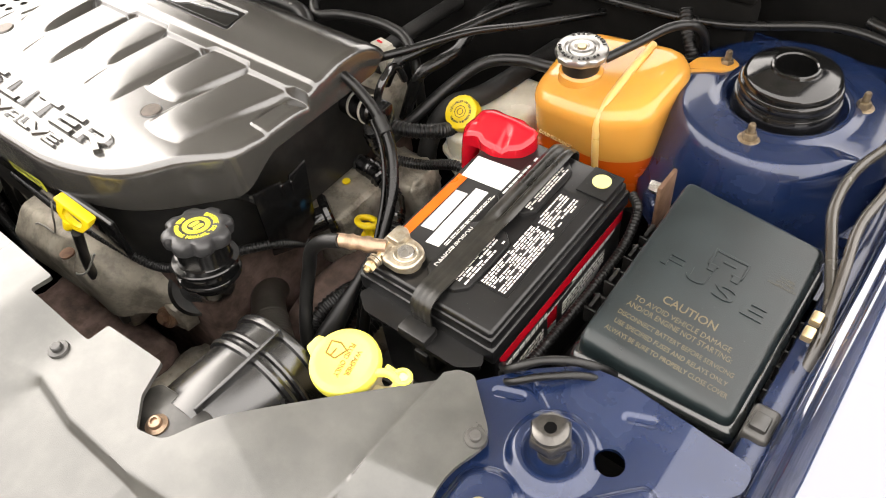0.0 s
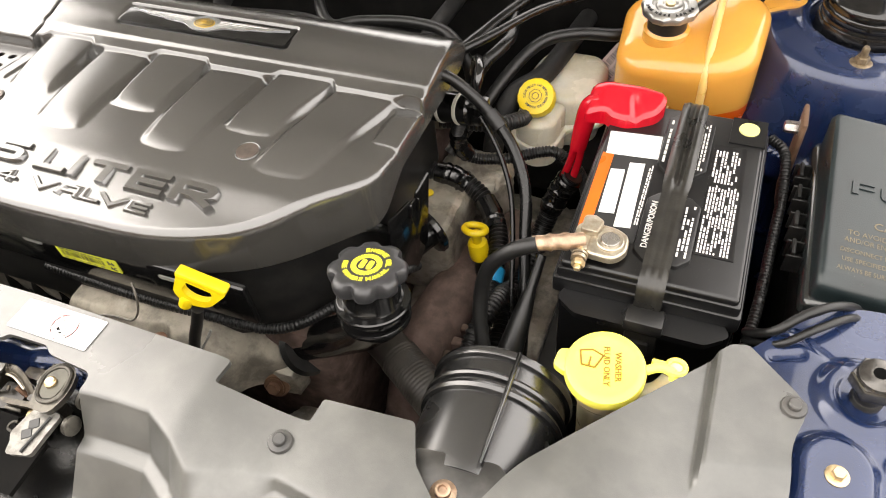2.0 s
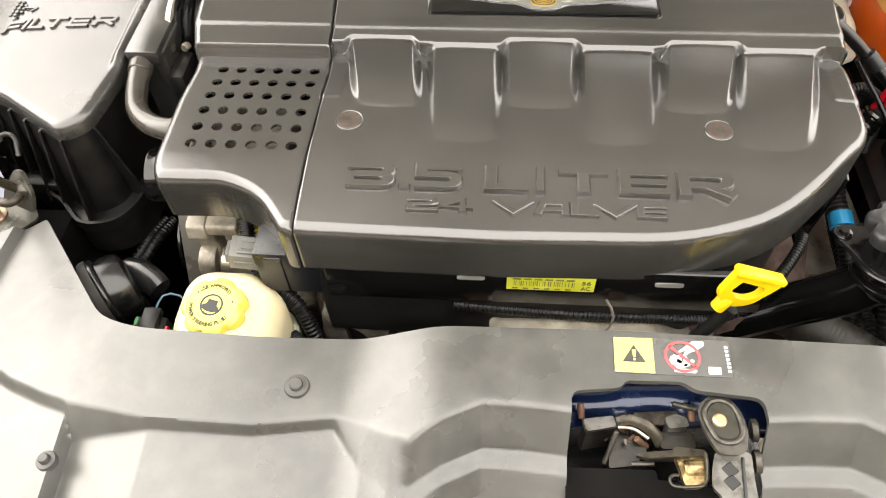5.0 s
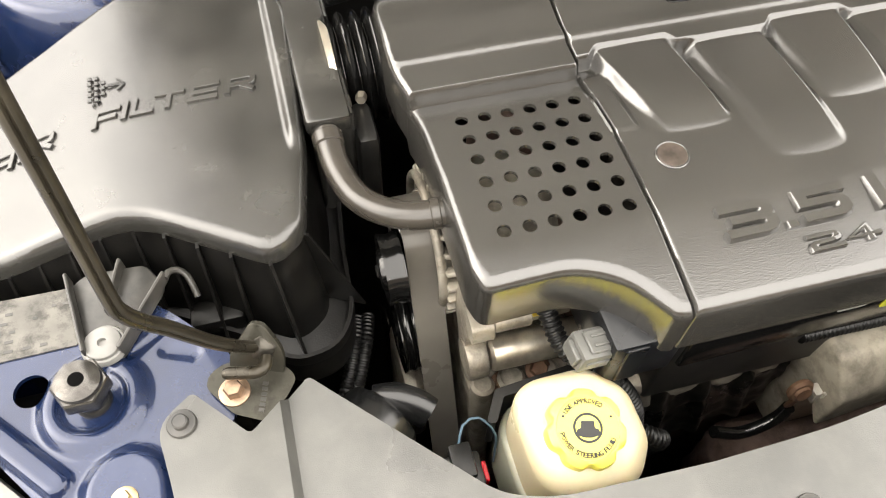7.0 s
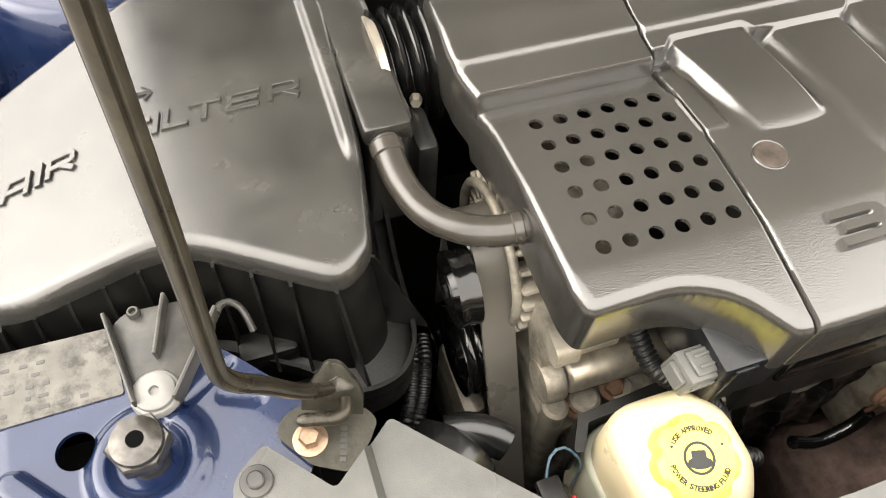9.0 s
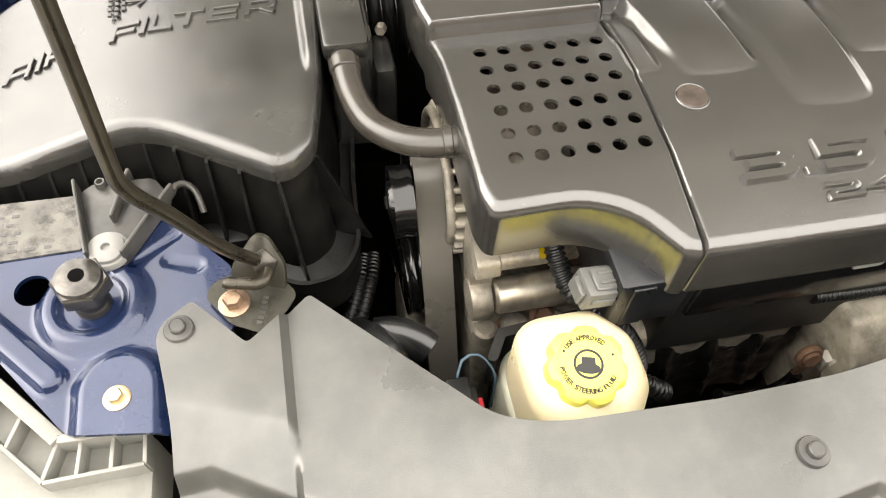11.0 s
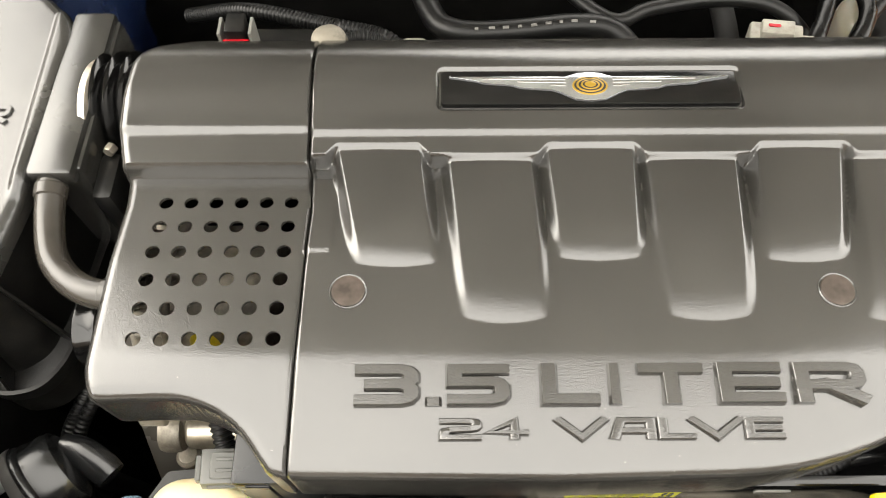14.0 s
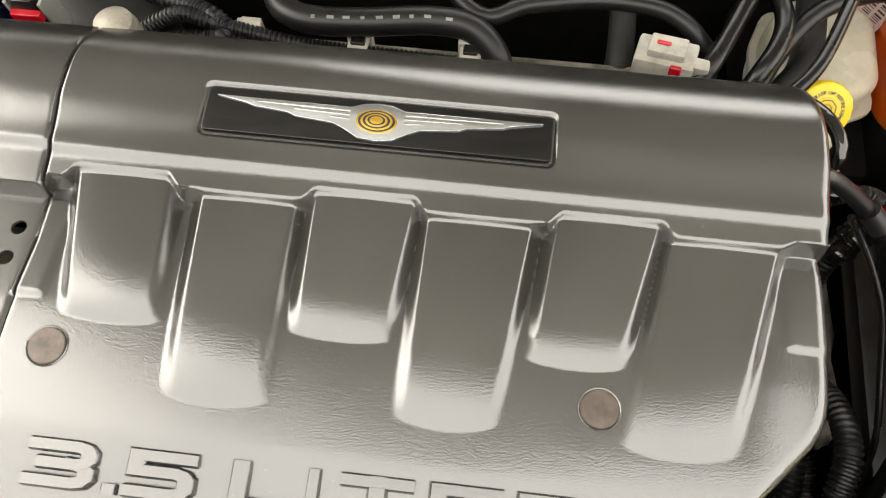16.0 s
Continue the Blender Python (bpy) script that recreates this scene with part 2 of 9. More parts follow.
def block_letter(char, w, h, stroke, depth, shear=0.0, heavy=1.0, flank=0.0002):
    """One raised block letter, w by h, about the origin. heavy: how much thicker its upright strokes are than its level ones."""
    bm = bmesh.new()
    w = w / heavy
    for k, line in enumerate(STROKES[char]):
        p = [Vector((-w / 2 + stroke / 2 + u * (w - stroke), -h / 2 + stroke / 2 + v * (h - stroke))) for u, v in line]
        p[0] = p[0] + (p[0] - p[1]).normalized() * stroke / 2
        p[-1] = p[-1] + (p[-1] - p[-2]).normalized() * stroke / 2
        rows = []
        for i, c in enumerate(p):
            d0, d1 = (c - p[i - 1]).normalized() if i else None, (p[i + 1] - c).normalized() if i < len(p) - 1 else None
            d0, d1 = d0 or d1, d1 or d0
            n0, n1 = Vector((-d0.y, d0.x)), Vector((-d1.y, d1.x))
            m = (n0 + n1) / max(0.55, 1 + n0.dot(n1))
            row = []
            for side in (1, -1):
                for out, z in ((stroke / 2 + flank, 0), (stroke / 2, depth * 0.82), (stroke / 2 - 0.0005, depth)):
                    q = c + m * (side * out)
                    row.append(bm.verts.new((q.x * heavy + shear * q.y, q.y, z - (0.00012 * k if z else 0))))
            rows.append((row[0], row[1], row[2], row[5], row[4], row[3]))
        for a, b in zip(rows, rows[1:]):
            for i in range(5):
                bm.faces.new((a[i], a[i + 1], b[i + 1], b[i]))
        bm.faces.new(rows[0])
        bm.faces.new(rows[-1][::-1])
    return bm


def laid(bm, m, height, lift=0.0, flat=0.0):
    """Moves flat lettering to its place and lays it on a height field. flat: how far its top keeps level where the field slopes."""
    top = [v.co.z > 1e-5 for v in bm.verts]
    bmesh.ops.transform(bm, matrix=m, verts=bm.verts[:])
    co = np.array([v.co for v in bm.verts])
    z = height(co[:, 0], co[:, 1], np.ones(len(co)))
    level = float(z.max())
    for v, dz, up in zip(bm.verts, z, top):
        v.co.z += float(dz) + lift + (flat * (level - float(dz)) if up else 0.0)
    return bm


# ---------------------------------------------------------------- materials
def stuff(name, colour, rough=0.5, metal=0.0, grain=900.0, vary=0.12, blotch=14.0, bump=0.05, dust=0.0, dust_colour=(0.42, 0.39, 0.35),
          tone=None, clear=0.0, through_light=0.0, specks=0.0, rough_vary=0.12, spec=0.5, ior=1.5, grime=0.0, grime_scale=34.0, grime_colour=(0.012, 0.010, 0.008)):
    """A surface with fine grain, larger blotches, an uneven gloss, and dust where it has some."""
    mat = bpy.data.materials.new(name)
    mat.use_nodes = True
    n, l = mat.node_tree.nodes, mat.node_tree.links
    b = n["Principled BSDF"]
    at = n.new("ShaderNodeTexCoord")
    big = n.new("ShaderNodeTexNoise")
    big.inputs["Scale"].default_value, big.inputs["Detail"].default_value = blotch, 6
    fine = n.new("ShaderNodeTexNoise")
    fine.inputs["Scale"].default_value, fine.inputs["Detail"].default_value = grain, 3
    for t in (big, fine):
        l.new(at.outputs["Object"], t.inputs["Vector"])
    mix = n.new("ShaderNodeMix")
    mix.data_type = "RGBA"
    other = tone if tone else tuple(min(1, c * (1 + 2.2 * vary)) for c in colour)
    dark = tuple(c * (1 - vary) for c in colour)
    mix.inputs["A"].default_value, mix.inputs["B"].default_value = (*dark, 1), (*other, 1)
    ramp = n.new("ShaderNodeMapRange")
    ramp.inputs["From Min"].default_value, ramp.inputs["From Max"].default_value = 0.3, 0.72
    l.new(big.outputs["Fac"], ramp.inputs["Value"])
    l.new(ramp.outputs["Result"], mix.inputs["Factor"])
    out = mix.outputs["Result"]
    if dust or specks:
        amount = n.new("ShaderNodeTexNoise")
        amount.inputs["Scale"].default_value, amount.inputs["Detail"].default_value = 42.0 if not specks else 760.0, 7
        l.new(at.outputs["Object"], amount.inputs["Vector"])
        cut = n.new("ShaderNodeMapRange")
        lo_, hi_ = (0.42, 0.8) if not specks else (0.71, 0.75)
        cut.inputs["From Min"].default_value, cut.inputs["From Max"].default_value, cut.inputs["To Max"].default_value = lo_, hi_, dust or specks
        l.new(amount.outputs["Fac"], cut.inputs["Value"])
        mix2 = n.new("ShaderNodeMix")
        mix2.data_type = "RGBA"
        mix2.inputs["B"].default_value = (*dust_colour, 1)
        l.new(cut.outputs["Result"], mix2.inputs["Factor"])
        l.new(out, mix2.inputs["A"])
        out = mix2.outputs["Result"]
    if grime:
        soil = n.new("ShaderNodeTexNoise")
        soil.inputs["Scale"].default_value, soil.inputs["Detail"].default_value, soil.inputs["Roughness"].default_value = grime_scale, 9, 0.68
        l.new(at.outputs["Object"], soil.inputs["Vector"])
        cut3 = n.new("ShaderNodeMapRange")
        cut3.inputs["From Min"].default_value, cut3.inputs["From Max"].default_value, cut3.inputs["To Max"].default_value = 0.46, 0.62, grime
        l.new(soil.outputs["Fac"], cut3.inputs["Value"])
        mix3 = n.new("ShaderNodeMix")
        mix3.data_type = "RGBA"
        mix3.inputs["B"].default_value = (*grime_colour, 1)
        l.new(cut3.outputs["Result"], mix3.inputs["Factor"])
        l.new(out, mix3.inputs["A"])
        out = mix3.outputs["Result"]
    l.new(out, b.inputs["Base Color"])
    rr = n.new("ShaderNodeMapRange")
    rr.inputs["To Min"].default_value, rr.inputs["To Max"].default_value = max(0.02, rough - rough_vary), min(1, rough + rough_vary)
    l.new(big.outputs["Fac"], rr.inputs["Value"])
    l.new(rr.outputs["Result"], b.inputs["Roughness"])
    b.inputs["Metallic"].default_value = metal
    b.inputs["Specular IOR Level"].default_value, b.inputs["IOR"].default_value = spec, ior
    if clear:
        b.inputs["Coat Weight"].default_value, b.inputs["Coat Roughness"].default_value = clear, 0.04
    if through_light:
        b.inputs["Subsurface Weight"].default_value = through_light
        b.inputs["Subsurface Radius"].default_value = (0.03, 0.02, 0.01)
        b.inputs["Subsurface Scale"].default_value = 1.0
    if bump:
        bp = n.new("ShaderNodeBump")
        bp.inputs["Strength"].default_value, bp.inputs["Distance"].default_value = bump, 0.0006
        l.new(fine.outputs["Fac"], bp.inputs["Height"])
        l.new(bp.outputs["Normal"], b.inputs["Normal"])
    return mat


COVER = stuff("moulded_cover_plastic", (0.0275, 0.0263, 0.0238), 0.17, grain=800, vary=0.2, blotch=9, bump=0.24, specks=0.5, rough_vary=0.07, spec=0.86, ior=1.70)
SHROUD = stuff("weathered_grey_plastic", (0.048, 0.048, 0.044), 0.30, grain=1100, vary=0.34, blotch=6, bump=0.15, dust=0.25, dust_colour=(0.165, 0.16, 0.145), spec=0.74, ior=1.58, rough_vary=0.14, grime=0.42, grime_scale=9, grime_colour=(0.024, 0.024, 0.021))
BLACK = stuff("black_plastic", (0.0055, 0.0055, 0.0055), 0.36, grain=800, vary=0.2, bump=0.14, dust=0.12, dust_colour=(0.1, 0.095, 0.085), spec=0.4, grime=0.3, grime_scale=45, grime_colour=(0.028, 0.026, 0.023))
GLOSS = stuff("glossy_black_plastic", (0.004, 0.004, 0.004), 0.14, grain=600, vary=0.15, bump=0.04, specks=0.4, spec=0.65, rough_vary=0.06)
RUBBER = stuff("black_rubber", (0.005, 0.005, 0.005), 0.40, grain=500, vary=0.2, bump=0.08, spec=0.42)
# near-black with little gloss: the deep bay's shade is put into this colour
SHADEBLACK = stuff("shade_black", (0.003, 0.0029, 0.0027), 0.85, grain=300, vary=0.3, bump=0.3, dust=0.2, dust_colour=(0.02, 0.018, 0.016), spec=0.08)
BLUE = stuff("dark_blue_paint", (0.0050, 0.0140, 0.050), 0.24, 0.25, grain=1500, vary=0.2, bump=0.0, clear=0.6, specks=0.6, dust_colour=(0.3, 0.3, 0.3), grime=0.09, grime_scale=14, grime_colour=(0.10, 0.10, 0.10))
ALU = stuff("cast_aluminium", (0.30, 0.275, 0.23), 0.50, 0.5, grain=420, vary=0.25, blotch=20, bump=0.5, dust=0.5, dust_colour=(0.20, 0.155, 0.10), grime=0.55, grime_scale=32, grime_colour=(0.025, 0.02, 0.016))
STEEL = stuff("bright_steel", (0.50, 0.48, 0.45), 0.28, 0.95, grain=700, vary=0.12, bump=0.06)
CASTING = stuff("dull_cast_cover", (0.27, 0.245, 0.20), 0.58, 0.25, grain=600, vary=0.18, blotch=16, bump=0.35, dust=0.35, dust_colour=(0.20, 0.175, 0.135), grime=0.5, grime_scale=26, grime_colour=(0.035, 0.029, 0.023), spec=0.3)
RUST = stuff("rusty_steel", (0.12, 0.055, 0.03), 0.7, 0.4, grain=500, vary=0.35, blotch=60, bump=0.4, tone=(0.2, 0.12, 0.075))
BRASS = stuff("yellow_zinc_steel", (0.55, 0.42, 0.24), 0.35, 0.85, grain=600, vary=0.15, bump=0.05)
IRON = stuff("brown_iron", (0.115, 0.08, 0.068), 0.75, 0.2, grain=350, vary=0.35, blotch=40, bump=0.6, dust=0.3, dust_colour=(0.16, 0.12, 0.10), spec=0.15, grime=0.5, grime_scale=26, grime_colour=(0.03, 0.022, 0.018))
YELLOW = stuff("yellow_plastic", (0.62, 0.45, 0.008), 0.36, grain=500, vary=0.06, bump=0.04)
PALECUP = stuff("greenish_translucent_plastic", (0.40, 0.40, 0.31), 0.32, grain=300, vary=0.08, blotch=20, bump=0.05, through_light=0.15)
PALE_YELLOW = stuff("bright_yellow_plastic", (0.86, 0.75, 0.12), 0.32, grain=500, vary=0.05, bump=0.04, through_light=0.15)
RED = stuff("red_plastic", (0.42, 0.005, 0.014), 0.20, grain=500, vary=0.08, bump=0.04)
WHITE = stuff("white_plastic", (0.60, 0.585, 0.55), 0.4, grain=500, vary=0.04, bump=0.03)
CREAM = stuff("yellowed_translucent_plastic", (0.70, 0.61, 0.40), 0.30, grain=300, vary=0.08, blotch=20, bump=0.05, through_light=0.2, grime=0.2, grime_scale=20, grime_colour=(0.45, 0.36, 0.2))
BATTERY = stuff("battery_case_plastic", (0.0045, 0.0045, 0.0048), 0.32, grain=900, vary=0.2, bump=0.1, specks=0.3)
FUSE = stuff("fuse_lid_plastic", (0.008, 0.0125, 0.0135), 0.33, grain=900, vary=0.25, blotch=18, bump=0.24, specks=0.4, dust_colour=(0.30, 0.31, 0.30), rough_vary=0.16)
LABEL_YELLOW = stuff("yellow_sticker", (0.55, 0.56, 0.05), 0.25, grain=300, vary=0.06, bump=0.0)
LABEL_WHITE = stuff("white_sticker", (0.62, 0.62, 0.6), 0.3, grain=300, vary=0.03, bump=0.0)
TAGPAPER = stuff("faded_pink_paper", (0.42, 0.33, 0.30), 0.6, grain=300, vary=0.1, bump=0.05)
LABEL_ORANGE = stuff("orange_sticker", (0.62, 0.10, 0.006), 0.3, grain=300, vary=0.05, bump=0.0)
INK = stuff("black_ink", (0.012, 0.012, 0.012), 0.45, grain=300, vary=0.1, bump=0.0)
TAN = stuff("tan_print", (0.095, 0.074, 0.040), 0.5, grain=900, vary=0.25, bump=0.0)
CHROME = stuff("polished_metal", (0.72, 0.75, 0.78), 0.22, 1.0, grain=400, vary=0.06, bump=0.0)
GOLD = stuff("gold_enamel", (0.40, 0.25, 0.035), 0.3, 0.5, grain=400, vary=0.08, bump=0.0)
PIN = stuff("brownish_pin", (0.070, 0.056, 0.047), 0.4, 0.4, grain=300, vary=0.25, blotch=120, bump=0.1)
AMBER = stuff("amber_translucent_plastic", (0.52, 0.245, 0.045), 0.12, grain=200, vary=0.10, blotch=7, bump=0.02, through_light=0.25, rough_vary=0.05, spec=0.6)
COOLANT = stuff("orange_coolant_band", (0.50, 0.075, 0.005), 0.25, grain=200, vary=0.08, blotch=9, bump=0.02, through_light=0.4)
SEAM = stuff("pale_amber_seam", (0.62, 0.38, 0.13), 0.3, grain=200, vary=0.04, bump=0.02, through_light=0.4)
GREY = stuff("grey_plastic", (0.17, 0.17, 0.155), 0.45, grain=500, vary=0.12, bump=0.06, dust=0.2)
BLUETAPE = stuff("blue_tape", (0.01, 0.24, 0.48), 0.35, grain=500, vary=0.1, bump=0.03)
TARNISH = stuff("tarnished_lead", (0.43, 0.385, 0.305), 0.36, 0.85, grain=500, vary=0.2, blotch=70, bump=0.2, grime=0.5, grime_scale=80, grime_colour=(0.28, 0.20, 0.12))
BELT = stuff("worn_belt_rubber", (0.105, 0.097, 0.084), 0.30, grain=300, vary=0.15, bump=0.1)
SILVERSTK = stuff("stained_silver_sticker", (0.095, 0.09, 0.08), 0.45, 0.2, grain=400, vary=0.25, blotch=40, bump=0.2, grime=0.85, grime_scale=60, grime_colour=(0.022, 0.02, 0.017))
STRAP = stuff("worn_strap_rubber", (0.010, 0.0095, 0.008), 0.30, grain=500, vary=0.25, blotch=40, bump=0.16, grime=0.4, grime_scale=40, grime_colour=(0.03, 0.027, 0.022))
COPPER = stuff("copper_lug", (0.33, 0.225, 0.155), 0.38, 0.8, grain=500, vary=0.2, blotch=80, bump=0.15, grime=0.6, grime_scale=90, grime_colour=(0.17, 0.135, 0.095))
DIMTAN = stuff("worn_tan_print", (0.045, 0.038, 0.024), 0.5, grain=900, vary=0.2, bump=0.0)
OLIVE = stuff("olive_print", (0.20, 0.11, 0.004), 0.5, grain=300, vary=0.1, bump=0.0)
INKYELLOW = stuff("yellow_print", (0.80, 0.74, 0.04), 0.45, grain=300, vary=0.06, bump=0.0)
CAPGREY = stuff("grey_cap_plastic", (0.022, 0.022, 0.023), 0.34, grain=900, vary=0.15, bump=0.14)
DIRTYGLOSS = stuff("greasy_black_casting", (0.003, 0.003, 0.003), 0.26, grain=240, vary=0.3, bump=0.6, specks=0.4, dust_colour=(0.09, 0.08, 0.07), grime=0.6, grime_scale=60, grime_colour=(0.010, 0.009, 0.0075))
BRAID = stuff("braided_sleeve", (0.0055, 0.0055, 0.0055), 0.6, grain=1400, vary=0.4, bump=0.9, dust=0.12, dust_colour=(0.06, 0.055, 0.05))
STOP = stuff("worn_black_steel", (0.11, 0.105, 0.098), 0.22, 0.85, grain=500, vary=0.25, bump=0.1, grime=0.45, grime_scale=90)
PAINT = stuff("wet_blue_paint", (0.010, 0.020, 0.062), 0.25, 0.3, grain=1500, vary=0.08, bump=0.0, clear=1.0, specks=0.2, dust_colour=(0.05, 0.09, 0.2))
PAINT.node_tree.nodes["Principled BSDF"].inputs["Coat IOR"].default_value = 2.4
AIRLID = stuff("dusty_filter_lid_plastic", (0.018, 0.0175, 0.016), 0.23, grain=1300, vary=0.35, blotch=14, bump=0.20, dust=0.16, dust_colour=(0.085, 0.083, 0.075), spec=0.8, rough_vary=0.14, ior=1.62, grime=0.35, grime_scale=16, grime_colour=(0.06, 0.058, 0.052))
HOSEGREY = stuff("dusty_grey_hose", (0.034, 0.030, 0.025), 0.24, grain=400, vary=0.25, blotch=30, bump=0.06, grime=0.4, grime_scale=30, grime_colour=(0.035, 0.032, 0.027), spec=0.7)
RODSTEEL = stuff("oiled_brown_steel", (0.036, 0.031, 0.022), 0.30, 0.5, grain=400, vary=0.25, blotch=30, bump=0.08, grime=0.5, grime_scale=50)
BRKT = stuff("oiled_black_steel", (0.050, 0.048, 0.038), 0.32, 0.6, grain=400, vary=0.25, blotch=60, bump=0.2, dust=0.12, dust_colour=(0.2, 0.19, 0.16), grime=0.6, grime_scale=60)
GREYARM = stuff("weathered_grey_arm", (0.024, 0.0235, 0.0215), 0.34, grain=500, vary=0.2, blotch=40, bump=0.1, dust=0.15, grime=0.3, grime_scale=50, spec=0.6)
GREYPALE = stuff("pale_grey_plastic", (0.20, 0.197, 0.178), 0.40, grain=500, vary=0.2, blotch=30, bump=0.12, grime=0.4, grime_scale=30, grime_colour=(0.10, 0.097, 0.085))
LENS = stuff("hazed_lens", (0.4, 0.38, 0.31), 0.12, grain=300, vary=0.06, bump=0.0, clear=0.6)
STEELDIRTY = stuff("stained_bright_steel", (0.60, 0.55, 0.46), 0.35, 0.85, grain=500, vary=0.2, blotch=60, bump=0.1, dust=0.5, dust_colour=(0.18, 0.12, 0.08))
MODULE = stuff("slate_plastic", (0.0065, 0.0072, 0.0086), 0.30, grain=500, vary=0.12, bump=0.06)
GREEN = stuff("green_seal", (0.02, 0.22, 0.06), 0.4, grain=300, vary=0.1, bump=0.0)
BLUEWIRE = stuff("pale_blue_wire", (0.10, 0.16, 0.22), 0.4, grain=300, vary=0.1, bump=0.0)
# greasy latch steel, shaded copy: darkened for the sides in the recess
GREASYDIM = stuff("greasy_shaded_steel", (0.014, 0.012, 0.009), 0.32, 0.25, grain=300, vary=0.3, bump=0.4, grime=0.85, grime_scale=70, grime_colour=(0.006, 0.005, 0.004))
BOUNCEGROUND = stuff("pale_bounce_ground", (0.36, 0.35, 0.33), 0.85, grain=180, vary=0.3, blotch=2, bump=0.6)
PLUG = stuff("grey_plug_plastic", (0.105, 0.105, 0.098), 0.42, grain=500, vary=0.12, bump=0.05)
HOODPAD = stuff("hood_liner_reflector", (0.52, 0.515, 0.485), 0.8, grain=260, vary=0.2, bump=0.5, spec=0.2)

FOIL_DARK = stuff("laminated_dark_print", (0.065, 0.066, 0.066), 0.12, grain=300, vary=0.1, bump=0.0, spec=0.9, ior=1.9, rough_vary=0.03)
FOIL_YELLOW = stuff("laminated_yellow_print", (0.58, 0.55, 0.14), 0.10, grain=300, vary=0.06, bump=0.0, spec=0.9, ior=1.9, rough_vary=0.03)
FOIL_INK = stuff("laminated_black_print", (0.03, 0.03, 0.028), 0.10, grain=300, vary=0.1, bump=0.0, spec=0.9, ior=1.9, rough_vary=0.03)
FOIL_RED = stuff("laminated_red_print", (0.52, 0.07, 0.08), 0.10, grain=300, vary=0.06, bump=0.0, spec=0.9, ior=1.9, rough_vary=0.03)
FOIL_WHITE = stuff("laminated_white_print", (0.66, 0.66, 0.65), 0.10, grain=300, vary=0.06, bump=0.0, spec=0.9, ior=1.9, rough_vary=0.03)

BRICK = stuff("sky_block_brown", (0.10, 0.075, 0.055), 0.8, grain=40, vary=0.25, blotch=2, bump=0.3)

RESV = stuff("greyed_translucent_plastic", (0.50, 0.47, 0.375), 0.28, grain=300, vary=0.12, blotch=14, bump=0.05, through_light=0.3, grime=0.3, grime_scale=12, grime_colour=(0.22, 0.20, 0.15))

PUSHPIN = stuff("faded_push_pin", (0.028, 0.028, 0.027), 0.34, grain=500, vary=0.2, bump=0.08, dust=0.15)

HOLEBLACK = stuff("hole_shade_black", (0.002, 0.002, 0.002), 0.9, grain=500, vary=0.1, bump=0.0, spec=0.05)

GREYBOLT = stuff("pale_push_bolt", (0.19, 0.187, 0.178), 0.35, grain=500, vary=0.1, blotch=80, bump=0.05)

SATIN = stuff("satin_black_plastic", (0.006, 0.006, 0.006), 0.26, grain=700, vary=0.15, bump=0.10, specks=0.4, spec=0.85, rough_vary=0.08, ior=1.6)

# the liquid in the tank shows through its lower half
nt = AMBER.node_tree
pb_ = nt.nodes["Principled BSDF"]
src = pb_.inputs["Base Color"].links[0].from_socket
tc_, sep_, lvl_, mx_ = (nt.nodes.new(k) for k in ("ShaderNodeTexCoord", "ShaderNodeSeparateXYZ", "ShaderNodeMapRange", "ShaderNodeMix"))
mx_.data_type = "RGBA"
mx_.inputs["B"].default_value = (0.40, 0.060, 0.005, 1)
lvl_.inputs["From Min"].default_value, lvl_.inputs["From Max"].default_value = 0.090, 0.060
nt.links.new(tc_.outputs["Object"], sep_.inputs["Vector"])
nt.links.new(sep_.outputs["Z"], lvl_.inputs["Value"])
nt.links.new(lvl_.outputs["Result"], mx_.inputs["Factor"])
nt.links.new(src, mx_.inputs["A"])
nt.links.new(mx_.outputs["Result"], pb_.inputs["Base Color"])

NUT = stuff("weathered_nut", (0.20, 0.155, 0.10), 0.42, 0.7, grain=500, vary=0.25, blotch=90, bump=0.15, grime=0.5, grime_scale=120, grime_colour=(0.07, 0.045, 0.025))

DULLHOSE = stuff("dull_grey_hose", (0.030, 0.027, 0.023), 0.42, grain=400, vary=0.25, blotch=30, bump=0.12, dust=0.3, dust_colour=(0.10, 0.088, 0.07), grime=0.4)

WASHCAP = stuff("warm_yellow_plastic", (0.90, 0.77, 0.11), 0.34, grain=500, vary=0.06, bump=0.04, through_light=0.12)

TAPE = stuff("glossy_tape", (0.004, 0.004, 0.004), 0.12, grain=160, vary=0.2, bump=0.9, spec=0.8)

DULLWHITE = stuff("yellowed_white_plastic", (0.36, 0.34, 0.29), 0.4, grain=500, vary=0.08, bump=0.03, grime=0.4, grime_scale=60, grime_colour=(0.12, 0.10, 0.08))

# plastic of the lower filter housing, darker than its lid
AIRLOW = stuff("black_filter_box_plastic", (0.0048, 0.0046, 0.0044), 0.36, grain=600, vary=0.3, blotch=30, bump=0.25, spec=0.30, grime=0.4, grime_scale=60, grime_colour=(0.014, 0.013, 0.011))

HORNSHELL = stuff("black_horn_shell", (0.0075, 0.0078, 0.0082), 0.24, grain=600, vary=0.2, bump=0.06, spec=0.75)
HORNPLATE = stuff("dull_horn_plate", (0.060, 0.058, 0.054), 0.5, 0.2, grain=500, vary=0.2, blotch=40, bump=0.15)

CAPSTEEL = stuff("dull_cap_steel", (0.36, 0.355, 0.34), 0.36, 0.9, grain=500, vary=0.2, blotch=60, bump=0.1, grime=0.35, grime_scale=70, grime_colour=(0.22, 0.2, 0.18))

